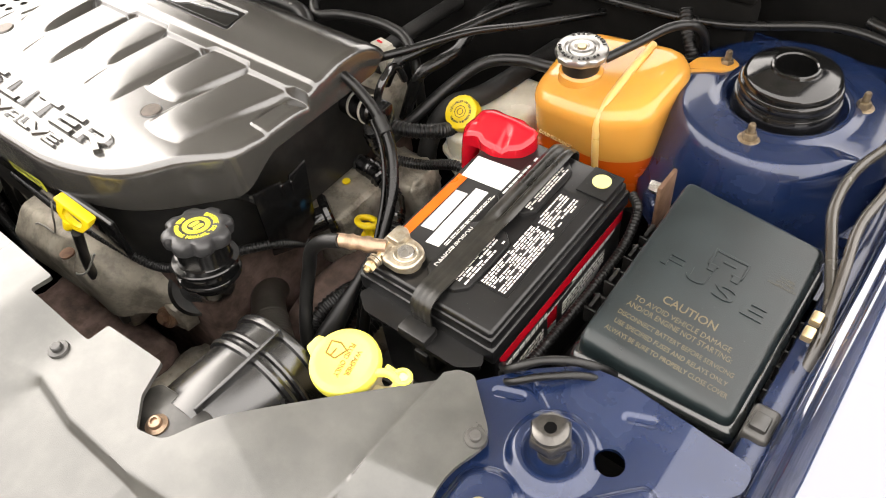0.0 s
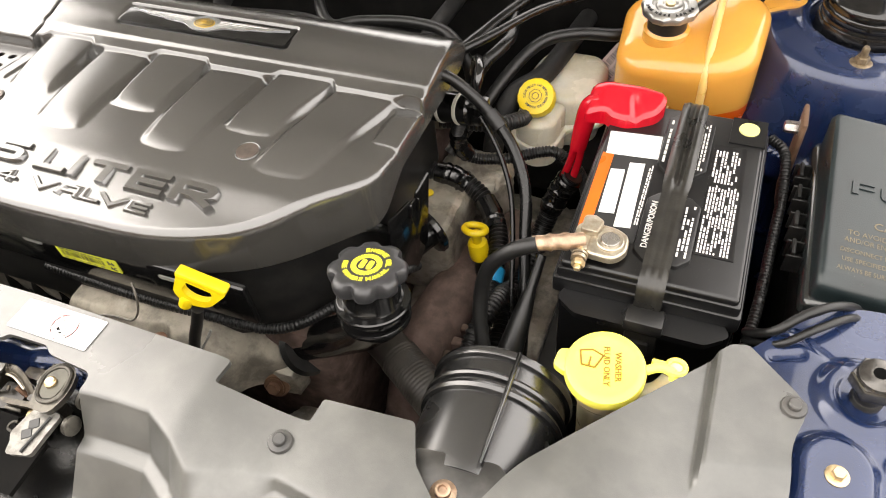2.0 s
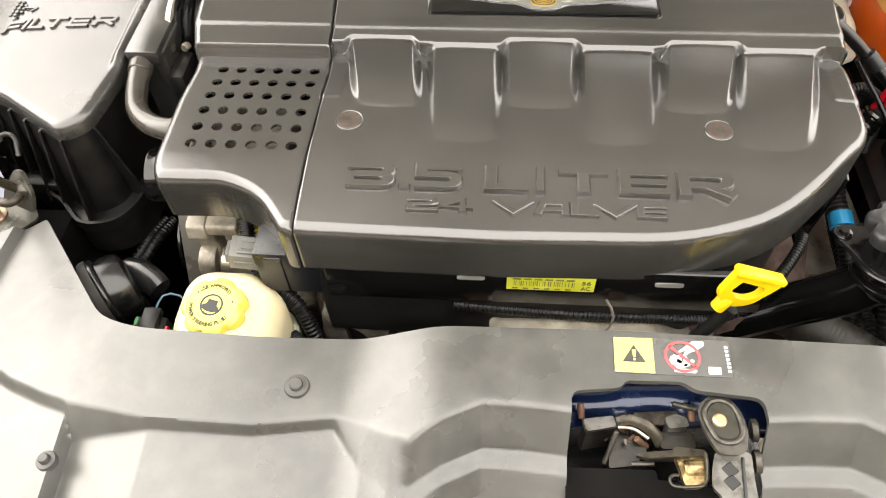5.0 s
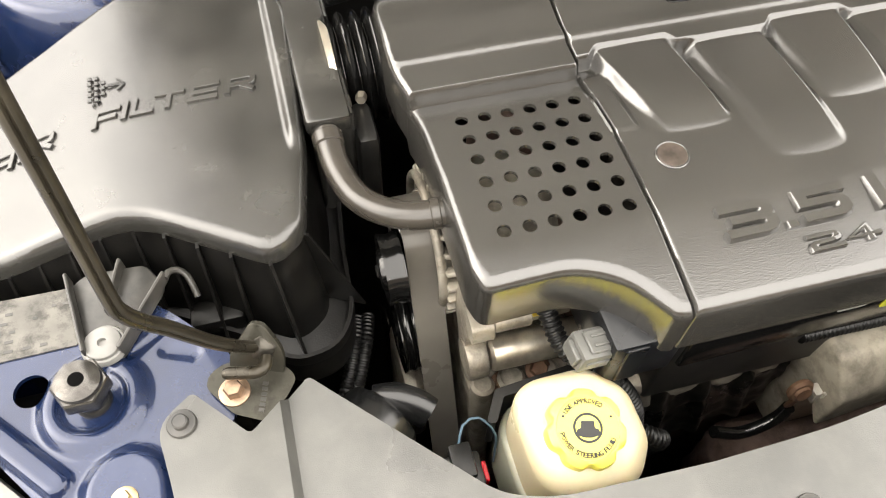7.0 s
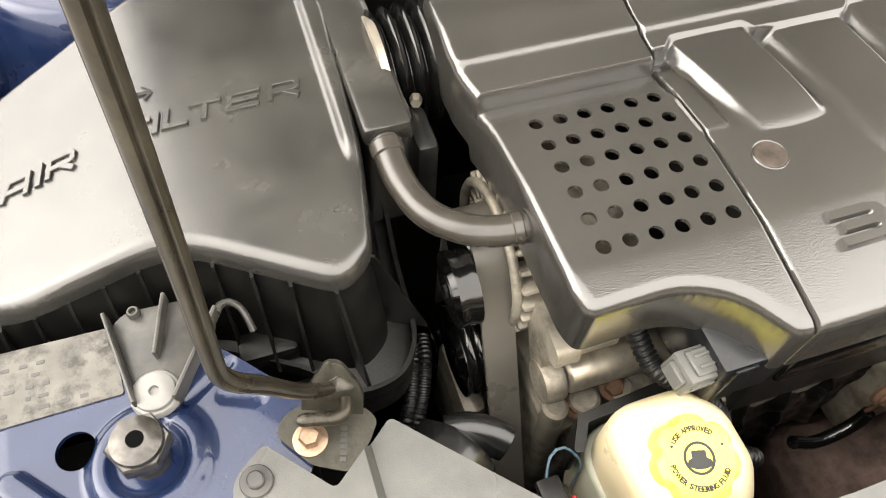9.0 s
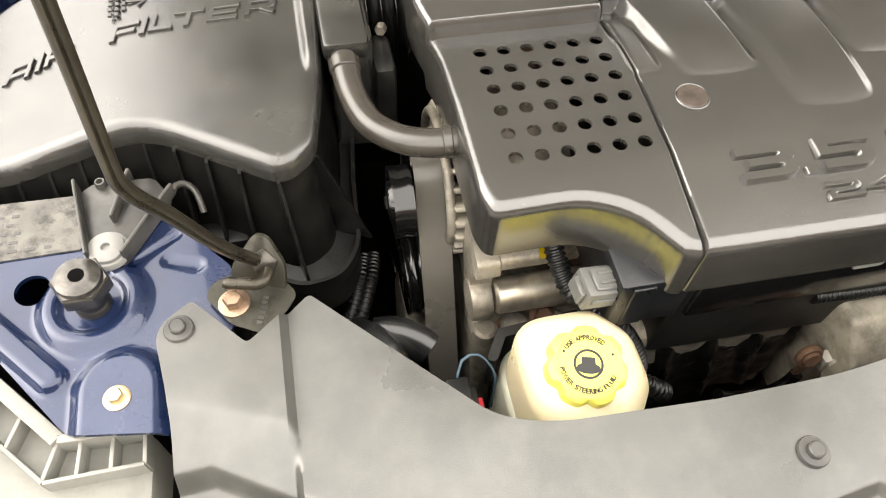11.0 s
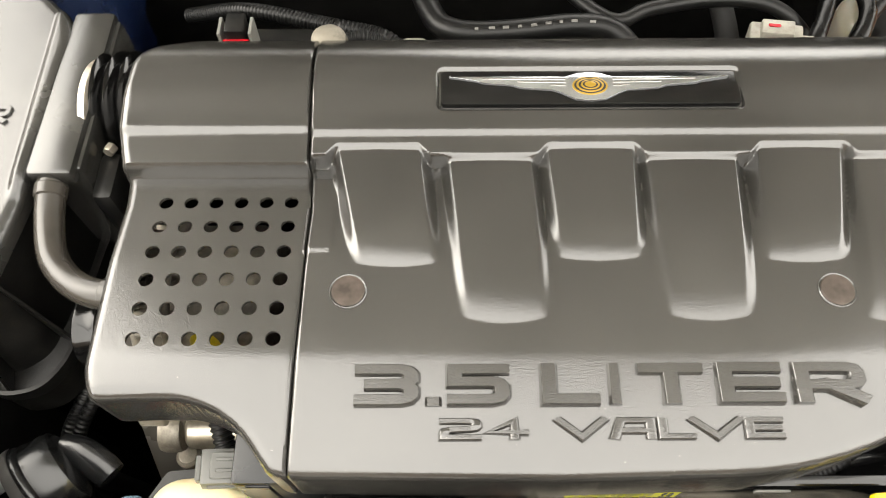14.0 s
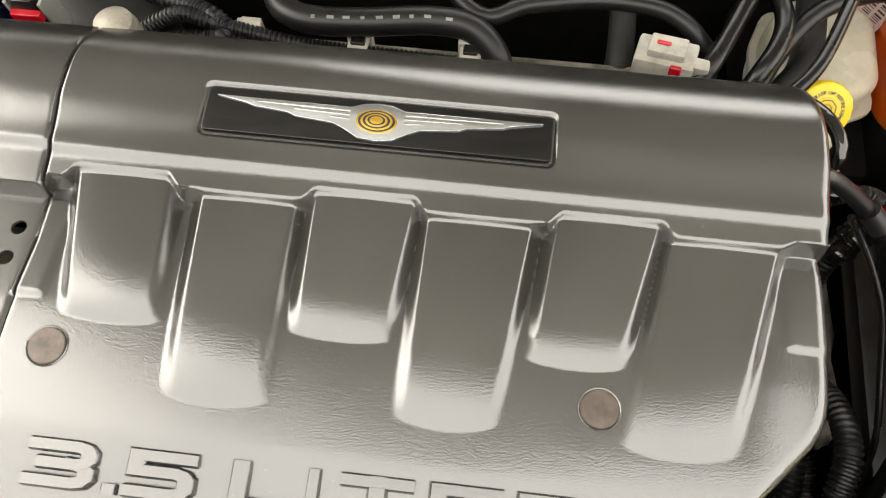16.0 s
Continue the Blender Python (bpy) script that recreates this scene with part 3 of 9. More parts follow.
CABLE = stuff("black_cable_sheath", (0.004, 0.004, 0.004), 0.27, grain=600, vary=0.2, bump=0.05, spec=0.38)

# lit copy of the greasy latch steel, paler for plates that face up
GREASYLIT = stuff("oily_lit_steel", (0.055, 0.047, 0.035), 0.28, 0.5, grain=300, vary=0.35, bump=0.45, grime=0.92, grime_scale=60, grime_colour=(0.010, 0.008, 0.006))
OILBRASS = stuff("oily_brass", (0.45, 0.33, 0.16), 0.30, 0.85, grain=600, vary=0.3, blotch=90, bump=0.15, grime=0.85, grime_scale=80, grime_colour=(0.020, 0.015, 0.010))
STRIKER = stuff("pale_striker_steel", (0.14, 0.136, 0.125), 0.36, 0.6, grain=400, vary=0.25, bump=0.2, grime=0.6, grime_scale=90, grime_colour=(0.03, 0.026, 0.02))
LEVER = stuff("worn_lever_steel", (0.075, 0.070, 0.060), 0.38, 0.75, grain=400, vary=0.3, bump=0.2, grime=0.7, grime_scale=80, grime_colour=(0.012, 0.010, 0.008))

MARK = stuff("white_hose_print", (0.16, 0.155, 0.145), 0.5, grain=500, vary=0.2, bump=0.0)

RIMGLOSS = stuff("glossy_rim_plastic", (0.010, 0.012, 0.012), 0.20, grain=700, vary=0.2, bump=0.06, spec=0.75, ior=1.6)

LABEL_GREY = stuff("pale_grey_print", (0.36, 0.37, 0.36), 0.4, grain=300, vary=0.2, bump=0.0)

GREASEBLACK = stuff("greasy_black_sheet", (0.0032, 0.0031, 0.0028), 0.30, grain=500, vary=0.4, bump=0.3, grime=0.6, grime_scale=50, grime_colour=(0.010, 0.009, 0.0075), spec=0.4, rough_vary=0.16)

FADED = stuff("faded_barcode_ink", (0.10, 0.095, 0.02), 0.45, grain=300, vary=0.2, bump=0.0)
THINWIRE = stuff("grey_wire", (0.10, 0.09, 0.075), 0.35, grain=300, vary=0.2, bump=0.0)

DOT = stuff("pale_dot_sticker", (0.60, 0.56, 0.22), 0.25, grain=300, vary=0.06, bump=0.0)
# ---------------------------------------------------------------- ground and body
# ground out of view, kept pale so it throws light up to the bonnet
bm = bmesh.new()
bmesh.ops.create_grid(bm, x_segments=8, y_segments=8, size=600)
single("ground", bm, BOUNCEGROUND, "unseen ground under the car, pale grey to bounce light up", "ground", kind="structure")

# plain unseen walls, added to block low sky light and darken reflections
for name, lo_, hi_, turn_ in (("sky_block_front", (-9.0, -8.3, -0.05), (9.0, -8.0, 4.4), 0), ("sky_block_left", (9.0, -8.3, -0.05), (9.3, 9.0, 1.8), 0), ("sky_block_right", (-9.3, -8.3, -0.05), (-9.0, 9.0, 3.0), 0)):
    bm = bmesh.new()
    box(bm, lo_, hi_, 0.02)
    single(name, bm, BRICK, "added unseen brown wall that blocks low sky light", "wall", kind="structure")

# raised bonnet over the engine bay: skin, liner and ribs; out of view, shaped for reflections
HINGE, LIFT = Vector((0, 0.80, 1.06)), radians(136.5)
hood = thing("hood", (0, 0.80, 1.06), "raised dark blue car bonnet with an unseen liner, pale to reflect light", "car hood")
hm = Matrix.Translation(HINGE) @ Matrix.Rotation(LIFT, 4, "X")
# rear notch lets sky reflect in the cover; long front edge darkens its plate
outline = rounded([(-0.77, 0.0), (-0.30, 0.0), (0.0, 0.20), (0.42, 0.20), (0.60, 0.0), (0.77, 0.0), (0.76, 0.70), (0.64, 0.95), (0.33, 1.07), (0.05, 1.04), (-0.28, 0.96), (-0.58, 0.87), (-0.74, 0.68)], 0.06)
bm = bmesh.new()
slab(bm, outline, -0.035, -0.02, 0.004, hm)
part("skin", bm, BLUE, hood)
# unseen liner, made pale as a reflector to brighten the engine cover
bm = bmesh.new()
slab(bm, rounded([(-0.74, 0.05), (-0.34, 0.05), (-0.02, 0.24), (0.44, 0.24), (0.62, 0.05), (0.74, 0.05), (0.73, 0.68), (0.60, 0.91), (0.30, 1.02), (0.05, 0.99), (-0.28, 0.92), (-0.56, 0.83), (-0.71, 0.64)], 0.05), -0.018, -0.002, 0.006, hm)
part("liner", bm, HOODPAD, hood)

# inner wings, firewall and tray that close the bay
def inner_wing(s):
    bm = bmesh.new()
    box(bm, (s * 0.815, -0.05, 0.26), (s * 0.84, 0.70, 0.90), 0.006)
    box(bm, (s * 0.585, 0.42, 0.26), (s * 0.83, 0.70, 0.86), 0.02)
    return bm


for s, name in ((1, "inner_wing_left"), (-1, "inner_wing_right")):
    single(name, inner_wing(s), BLUE, "dark blue painted inner wing of the engine bay", "inner wing", kind="structure")
# firewall, cowl and tray take the near-black that holds the bay's shade
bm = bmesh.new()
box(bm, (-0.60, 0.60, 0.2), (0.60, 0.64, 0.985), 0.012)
single("firewall", bm, SHADEBLACK, "black firewall behind the engine, shade put in its colour", "firewall", kind="structure")
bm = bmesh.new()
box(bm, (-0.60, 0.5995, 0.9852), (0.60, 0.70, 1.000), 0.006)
single("cowl_shelf", bm, SHADEBLACK, "black shelf on the firewall, shade put in its colour", "cowl", kind="structure")
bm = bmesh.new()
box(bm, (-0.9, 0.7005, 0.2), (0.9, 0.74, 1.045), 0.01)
single("cowl_wall", bm, SHADEBLACK, "black wall below the windscreen, shade put in its colour", "cowl", kind="structure")
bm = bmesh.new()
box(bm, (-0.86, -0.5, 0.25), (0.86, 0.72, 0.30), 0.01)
single("undertray", bm, SHADEBLACK, "near-black tray below the engine, shade put in its colour", "undertray", kind="structure")

# ---------------------------------------------------------------- engine cover
PADS = [(-0.2285, 0.069, -0.2105, 0.055, 0.189, 0.078), (-0.140, 0.068, -0.1335, 0.055, 0.1765, 0.033), (-0.061, 0.072, -0.0635, 0.057, 0.190, 0.082),
        (0.018, 0.073, 0.0085, 0.053, 0.1775, 0.034), (0.1045, 0.071, 0.084, 0.053, 0.1895, 0.080), (0.181, 0.072, 0.1465, 0.057, 0.1785, 0.032)]


def ramp(v, r):
    """Zero below, a straight rise above, with a rounded bend."""
    return 0.5 * (v + np.sqrt(v * v + r * r))


def cover_height(x, y, d):
    # flat plate: its front tips down under the lettering, its rear half falls towards the hump
    end = smooth(-0.281, -0.279, x)
    plate = 0.9857 - 0.0012 * (1 - end) - 0.142 * ramp(0.0135 - y, 0.005) - 0.130 * ramp(np.minimum(y, 0.168) - 0.089, 0.006)
    plate = plate - 0.0045 * smooth(0.0, 0.16, x) * smooth(0.04, -0.03, y) - 0.005 * smooth(0.19, 0.245, x) * smooth(0.16, 0.1, y)
    # raised pads on the plate, odd ones higher than even ones; line where each meets the ledge
    base, foot = plate, 0.1745 - 0.0075 * (1 - end) + 0.004 * smooth(0.214, 0.226, x)
    for k, (tx, tw, bx, bw, ty, by) in enumerate(PADS):
        u = np.clip((ty - y) / (ty - by), -0.1, 1)
        uc = np.maximum(u, 0)
        c, h = tx + (bx - tx) * u, (tw + (bw - tw) * u) / 2
        edge = smooth(h + 0.0080, h - 0.0035, np.abs(x - c)) * smooth(by - 0.0055, by + 0.0015, y)
        crown = (0.9880 + 0.060 * (0.184 - y)) if k % 2 == 0 else (0.9862 + 0.075 * (0.174 - y))
        crown = crown - (crown - 0.9850) * uc ** (5.0 if k % 2 == 0 else 3.6) - 0.0010 * (np.abs(x - c) / h) ** 2
        gap = crown - plate
        base = np.maximum(base, plate + edge * 0.5 * (gap + np.sqrt(gap * gap + 2e-7 * (1 - uc))))
        if k % 2 == 0:
            foot = foot + 0.0095 * smooth(tw / 2 + 0.0075, tw / 2 - 0.004, np.abs(x - tx))
    # ledge between two small steps, climbing to the rear hump
    back = y + 0.0035 * end
    ledge = 0.9920 - 0.09 * ramp(0.1960 - back, 0.002) + 1.2 * (ramp(back - 0.1955, 0.0030) - ramp(back - 0.1990, 0.0030)) + 0.0055 * smooth(0.203, 0.240, y)
    top = base + (ledge - base) * smooth(foot - 0.0034, foot + 0.0022, y)
    z = top
    z -= 0.031 * np.clip((y - 0.252) / 0.063, 0, 1.1) ** 2
    # small raised shelves beside the first and the last pad
    z += 0.0022 * smooth(0.214, 0.222, x) * smooth(0.108, 0.114, y) * smooth(0.176, 0.164, y)
    z += 0.0018 * end * smooth(-0.256, -0.262, x) * smooth(0.090, 0.097, y) * smooth(0.172, 0.160, y)
    # emblem pocket
    px, py = np.abs(x + 0.059) - 0.1225, np.abs(y - 0.2335) - 0.0195
    z -= 0.003 * smooth(0.0016, -0.0016, np.hypot(np.maximum(px + 0.005, 0), np.maximum(py + 0.005, 0)) + np.minimum(np.maximum(px, py) + 0.005, 0) - 0.005)
    # rounded rim
    R = 0.0095
    q = np.clip(d, 0, R)
    return z - (R - np.sqrt(np.maximum(0, R * R - (R - q) ** 2)))


MAIN = rounded([(-0.2795, -0.066), (-0.1, -0.0685), (0.06, -0.0645), (0.155, -0.030), (0.243, 0.062), (0.247, 0.105), (0.248, 0.320), (-0.284, 0.3135), (-0.2815, 0.18), (-0.2775, 0.13)],
               [0.003, 0, 0.09, 0.05, 0.04, 0.01, 0.02, 0.003, 0, 0])
LEFT = rounded([(-0.2805, -0.066), (-0.2785, 0.13), (-0.2825, 0.18), (-0.285, 0.3135), (-0.395, 0.3115), (-0.435, 0.285), (-0.437, 0.20), (-0.424, 0.15), (-0.424, 0.002),
                (-0.418, -0.016), (-0.352, -0.0145), (-0.318, -0.030), (-0.2925, -0.064)], [0.003, 0, 0, 0.003, 0.03, 0.03, 0.02, 0.02, 0.008, 0.01, 0.03, 0.02, 0.01])
HOLES = [(-0.3915 + 0.0193 * i + 0.0002 * j, 0.0255 + 0.0228 * j) for i in range(6) for j in range(6)]


WHOLE = rounded([(-0.2925, -0.064), (-0.2800, -0.066), (-0.1, -0.0685), (0.06, -0.0645), (0.155, -0.030), (0.243, 0.062), (0.247, 0.105), (0.248, 0.320), (-0.395, 0.3115), (-0.435, 0.285), (-0.437, 0.20),
                 (-0.424, 0.15), (-0.424, 0.002), (-0.418, -0.016), (-0.352, -0.0145), (-0.318, -0.030)], [0.01, 0, 0, 0.09, 0.05, 0.04, 0.01, 0.02, 0.03, 0.03, 0.02, 0.02, 0.008, 0.01, 0.03, 0.02])


def seam_round(x, y, z, d):
    """The rounded outer rim, and the small rounding along the seam between the two panels."""
    z = cover_height(x, y, np.maximum(0, -inside(WHOLE, x, y)))
    r = 0.003
    q = np.clip(d, 0, r)
    return z - (r - np.sqrt(np.maximum(0, r * r - (r - q) ** 2))) * smooth(0.014, 0.008, np.abs(x + 0.281))


def main_height(x, y, d):
    return seam_round(x, y, 0, d)


def main_edge(x, y):
    return inside(MAIN, x, y)


def main_floor(x, y):
    """The skirt is deep in front and shallow at the battery side and the rear."""
    return 0.918 + 0.035 * float(smooth(0.05, 0.12, np.float64(y)) * smooth(0.18, 0.22, np.float64(x))) + 0.012 * float(smooth(0.28, 0.31, np.float64(y)))


def left_edge(x, y):
    d = inside(LEFT, x, y)
    for hx_, hy_ in HOLES:
        d = np.maximum(d, 0.0054 - np.hypot(x - hx_, y - hy_))
    return d


def left_height(x, y, d):
    return seam_round(x, y, 0, np.maximum(0, -inside(LEFT, x, y)))


def left_skirt(x, y):
    """Deep at the outer rim, thin at the holes."""
    return 0.003 if float(inside(LEFT, np.array([x]), np.array([y]))[0]) < -0.006 else 0.045


cover = thing("engine_cover", (-0.09, 0.13, 0.90), "grey-black moulded plastic engine cover with raised lettering", "engine cover")
main_panel = part("main_panel", sheet("main_panel", main_edge, main_height, (-0.29, -0.075), (0.252, 0.33), 0.0011, 0.0, main_floor), COVER, cover)
part("perforated_panel", sheet("perforated_panel", left_edge, left_height, (-0.442, -0.07), (-0.275, 0.33), 0.0014, left_skirt), COVER, cover, "plastic end panel with thirty-six round holes")

# ---------------------------------------------------------------- front closing panel
def latch_hole(x, y):
    return inside(LATCH, x, y)


LATCH = rounded([(-0.043, -0.31), (-0.0415, -0.2015), (-0.005, -0.1975), (0.000, -0.1910), (0.042, -0.1900), (0.050, -0.1965), (0.0990, -0.2005), (0.104, -0.31)], 0.008)
PANEL = rounded([(-0.658, -0.40), (-0.642, -0.094), (-0.653, -0.033), (-0.628, -0.014), (-0.592, -0.054), (-0.548, -0.018), (-0.440, -0.140), (-0.405, -0.151), (-0.30, -0.155),
                 (-0.222, -0.154), (-0.164, -0.151), (-0.005, -0.1480), (0.206, -0.1515), (0.203, -0.1740), (0.285, -0.1720), (0.287, -0.1500), (0.366, -0.1450), (0.380, -0.178),
                 (0.404, -0.201), (0.432, -0.194), (0.450, -0.156), (0.590, 0.014), (0.604, 0.018), (0.655, -0.026), (0.642, -0.066), (0.645, -0.1), (0.662, -0.40)],
                [0, 0.02, 0.015, 0.004, 0.004, 0.004, 0.04, 0.04, 0, 0.03, 0.03, 0, 0.004, 0.004, 0.003, 0.003, 0.004, 0.004, 0.004, 0.01, 0.02, 0.004, 0.004, 0.018, 0.02, 0, 0])


def panel_edge(x, y):
    return np.maximum(inside(PANEL, x, y), -latch_hole(x, y))


# the break across the panel: plan line, width and depth of its face, from the outer end to the latch
BREAK_X = [-0.62, -0.56, -0.50, -0.466, -0.443, -0.438, -0.370, -0.285, -0.222, -0.198, -0.175, -0.160, -0.137, -0.107, -0.073, -0.030]
BREAK_Y = [-0.130, -0.165, -0.198, -0.211, -0.218, -0.220, -0.2305, -0.2315, -0.2220, -0.2275, -0.2385, -0.2445, -0.2290, -0.2150, -0.2155, -0.2190]
BREAK_WIDE = [0.008, 0.007, 0.006, 0.006, 0.006, 0.022, 0.006, 0.006, 0.007, 0.034, 0.036, 0.026, 0.022, 0.020, 0.020, 0.020]
BREAK_DEEP = [0.013, 0.013, 0.013, 0.013, 0.013, 0.030, 0.012, 0.012, 0.011, 0.014, 0.020, 0.030, 0.037, 0.039, 0.039, 0.039]


def panel_height(x, y, d):
    a = np.abs(x - 0.03)
    z = 0.9655 - 0.0235 * smooth(0.160, 0.250, a) - 0.018 * smooth(0.42, 0.62, a)
    at, wide, deep = (np.interp(0.03 - a, BREAK_X, v) for v in (BREAK_Y, BREAK_WIDE, BREAK_DEEP))
    t = (at - y) / wide
    r = 0.03 + 0.0008 / wide
    fall = 0.5 * (np.sqrt(t * t + r * r) - np.sqrt((t - 1) ** 2 + r * r) + 1)
    z = z - deep * fall - 0.13 * np.clip(at - wide - y, 0, 1) - 0.9 * smooth(0.20, 0.17, a) * np.clip(at - wide - 0.013 - y, 0, 0.03)
    # outer lobes: a crease along the car, and a face that falls towards the bumper
    lobe = smooth(-0.5640, -0.5695, x) + smooth(0.5760, 0.5815, x)
    edge = np.where(x < 0, -0.089 - 0.373 * (x + 0.641), -0.085 - 0.28 * (0.650 - x))
    z = z + lobe * (0.0042 - 0.42 * 0.5 * (np.sqrt((edge - y) ** 2 + 9e-6) + edge - y) - 0.05 * np.clip(y - edge, 0, 1))
    # three-cornered faces beside the lobes, tipped back towards the engine
    w = 0.318 * (np.abs(x) - 0.43) + 0.948 * (y + 0.140)
    z = z - 0.07 * 0.5 * (np.sqrt(w * w + 4e-6) + w) * (1 - lobe)
    return z


panel = thing("radiator_closing_panel", (0.0, -0.2, 0.9), "weathered grey plastic panel over the radiator and latch", "front panel")
part("panel_skin", sheet("panel_skin", panel_edge, panel_height, (-0.665, -0.41), (0.668, 0.025), 0.0018, 0.005), SHROUD, panel)


# push rivets and stickers of the closing panel
def rivet(at, r, parent, mat):
    bm = bmesh.new()
    lathe(bm, [(0, -0.004), (r, -0.004), (r, 0.001), (r * 0.93, 0.0022), (r * 0.55, 0.0026), (r * 0.52, 0.0062), (r * 0.42, 0.0072), (0, 0.0072)], 26, Matrix.Translation(at))
    return part("rivet", bm, mat, parent, "faded black plastic push rivet")


for rx_, ry_, rr_ in ((0.642, -0.031, 0.0102), (-0.636, -0.036, 0.0102), (0.2715, -0.1955, 0.0102), (-0.255, -0.1985, 0.0102), (-0.446, -0.262, 0.0080)):
    rivet((rx_, ry_, float(panel_height(np.array([rx_]), np.array([ry_]), 0)[0]) + 0.0005), rr_, panel, PUSHPIN)
STK = Matrix.Translation((-0.0088, -0.1852, 0.9662))
bm = bmesh.new()
slab(bm, rounded([(0.0, 0.0), (0.0882, 0.0), (0.0896, 0.0318), (0.0008, 0.0312)], 0.002, 3), -0.001, 0.0003, 0.0, STK)
sticker = part("warning_sticker", bm, FOIL_DARK, panel, "warning sticker with yellow and white fields")
bm = bmesh.new()
slab(bm, [(0.0006, 0.0006), (0.0306, 0.0006), (0.0312, 0.0308), (0.0014, 0.0305)], 0.0003, 0.0006, 0.0, STK)
part("yellow_field", bm, FOIL_YELLOW, sticker)
bm = bmesh.new()
slab(bm, rounded([(0.0070, 0.0095), (0.0246, 0.0092), (0.0162, 0.0243)], 0.0006, 2), 0.0006, 0.0009, 0.0, STK)
part("warning_triangle", bm, FOIL_INK, sticker)
bm = bmesh.new()
slab(bm, [(0.0151, 0.0137), (0.0169, 0.0137), (0.0176, 0.0197), (0.0146, 0.0197)], 0.0009, 0.0012, 0.0, STK)
slab(bm, [(0.0151, 0.0106), (0.0170, 0.0106), (0.0170, 0.0125), (0.0151, 0.0125)], 0.0009, 0.0012, 0.0, STK)
part("warning_mark", bm, FOIL_YELLOW, sticker)
bm = bmesh.new()
for a in range(32):
    t0, t1 = 2 * math.pi * a / 32, 2 * math.pi * (a + 1) / 32
    slab(bm, [(0.0525 + rr * 0.0138 * math.cos(t), 0.0158 + rr * 0.0136 * math.sin(t)) for rr, t in ((0.83, t0), (1.0, t0), (1.0, t1), (0.83, t1))], 0.0007, 0.0010, 0.0, STK)
box(bm, (-0.0122, -0.0011, 0.0007), (0.0122, 0.0011, 0.0010), m=STK @ Matrix.Translation((0.0525, 0.0158, 0)) @ Matrix.Rotation(radians(-44), 4, "Z"))
part("ban_ring", bm, FOIL_RED, sticker)
# pale pictogram: a hand above a toothed wheel and a fan, and a small book
bm = bmesh.new()
slab(bm, rounded([(0.0700, 0.0302), (0.0610, 0.0296), (0.0560, 0.0250), (0.0500, 0.0206), (0.0505, 0.0192), (0.0560, 0.0215), (0.0530, 0.0172), (0.0542, 0.0164), (0.0590, 0.0198), (0.0632, 0.0215), (0.0700, 0.0262)], 0.0008, 2), 0.0003, 0.0006, 0.0, STK)
slab(bm, [(0.0472 + (0.0052 if k % 2 else 0.0042) * math.cos(math.pi * k / 9), 0.0126 + (0.0050 if k % 2 else 0.0041) * math.sin(math.pi * k / 9)) for k in range(18)], 0.0003, 0.0006, 0.0, STK)
for k in range(4):
    slab(bm, rounded([(-0.0006, 0.0008), (0.0075, 0.0022), (0.0082, -0.0008), (0.0, -0.0012)], 0.0006, 2), 0.0003, 0.0006, 0.0, STK @ Matrix.Translation((0.0545, 0.0082, 0)) @ Matrix.Rotation(radians(35 + 52 * k), 4, "Z"))
slab(bm, rounded([(0.0452, 0.0026), (0.0610, 0.0022), (0.0625, 0.0048), (0.0560, 0.0056), (0.0450, 0.0052)], 0.0008, 2), 0.0003, 0.0006, 0.0, STK)
slab(bm, rounded([(0.0705, 0.0020), (0.0800, 0.0020), (0.0802, 0.0082), (0.0707, 0.0082)], 0.0008, 2), 0.0003, 0.0006, 0.0, STK)
part("pictogram", bm, FOIL_WHITE, sticker)
bm = bmesh.new()
slab(bm, [(0.0712, 0.0030), (0.0717, 0.0030), (0.0717, 0.0074), (0.0712, 0.0074)], 0.0006, 0.0008, 0.0, STK)
slab(bm, [(0.0735, 0.0052), (0.0775, 0.0052), (0.0775, 0.0058), (0.0735, 0.0058)], 0.0006, 0.0008, 0.0, STK)
part("book_lines", bm, FOIL_DARK, sticker)
for k in range(7):
    bm = bmesh.new()
    slab(bm, [(0.0852, 0.0040 + 0.0034 * k), (0.0877, 0.0041 + 0.0034 * k), (0.0878, 0.0062 + 0.0034 * k), (0.0853, 0.0065 + 0.0034 * k)], 0.0003, 0.0006, 0.0, STK)
    part("print_bar", bm, FOIL_WHITE, sticker)


# ---------------------------------------------------------------- cover lettering, pins and emblem
for text_, x_, w_, y_, h_ in (("3", -0.2155, 0.0430, -0.0080, 0.0275), (".", -0.1845, 0.0090, -0.0195, 0.0050), ("5", -0.1545, 0.0420, -0.0080, 0.0275), ("L", -0.0935, 0.0385, -0.0080, 0.0275),
                              ("I", -0.0615, 0.0115, -0.0080, 0.0275), ("T", -0.0260, 0.0435, -0.0080, 0.0275), ("E", 0.0265, 0.0430, -0.0075, 0.0275), ("R", 0.0805, 0.0480, -0.0075, 0.0275)):
    part("raised_letter", laid(block_letter(text_, w_, h_, 0.0070 if h_ > 0.01 else 0.0060, 0.0038, 0.0, 1.0 if text_ == "I" else 1.5, 0.0011), Matrix.Translation((x_, y_, 0)), cover_height, -0.0011, 0.7), COVER, main_panel)
for text_, x_, w_ in (("2", -0.1668, 0.0275), ("4", -0.1370, 0.0295), ("V", -0.0875, 0.0345), ("A", -0.0540, 0.0300), ("L", -0.0255, 0.0240), ("V", 0.0010, 0.0360), ("E", 0.0320, 0.0255)):
    part("raised_letter", laid(block_letter(text_, w_, 0.0140, 0.0036, 0.0030, 0.0, 1.75, 0.0008), Matrix.Translation((x_, -0.0366, 0)), cover_height, -0.0010, 0.6), COVER, main_panel)
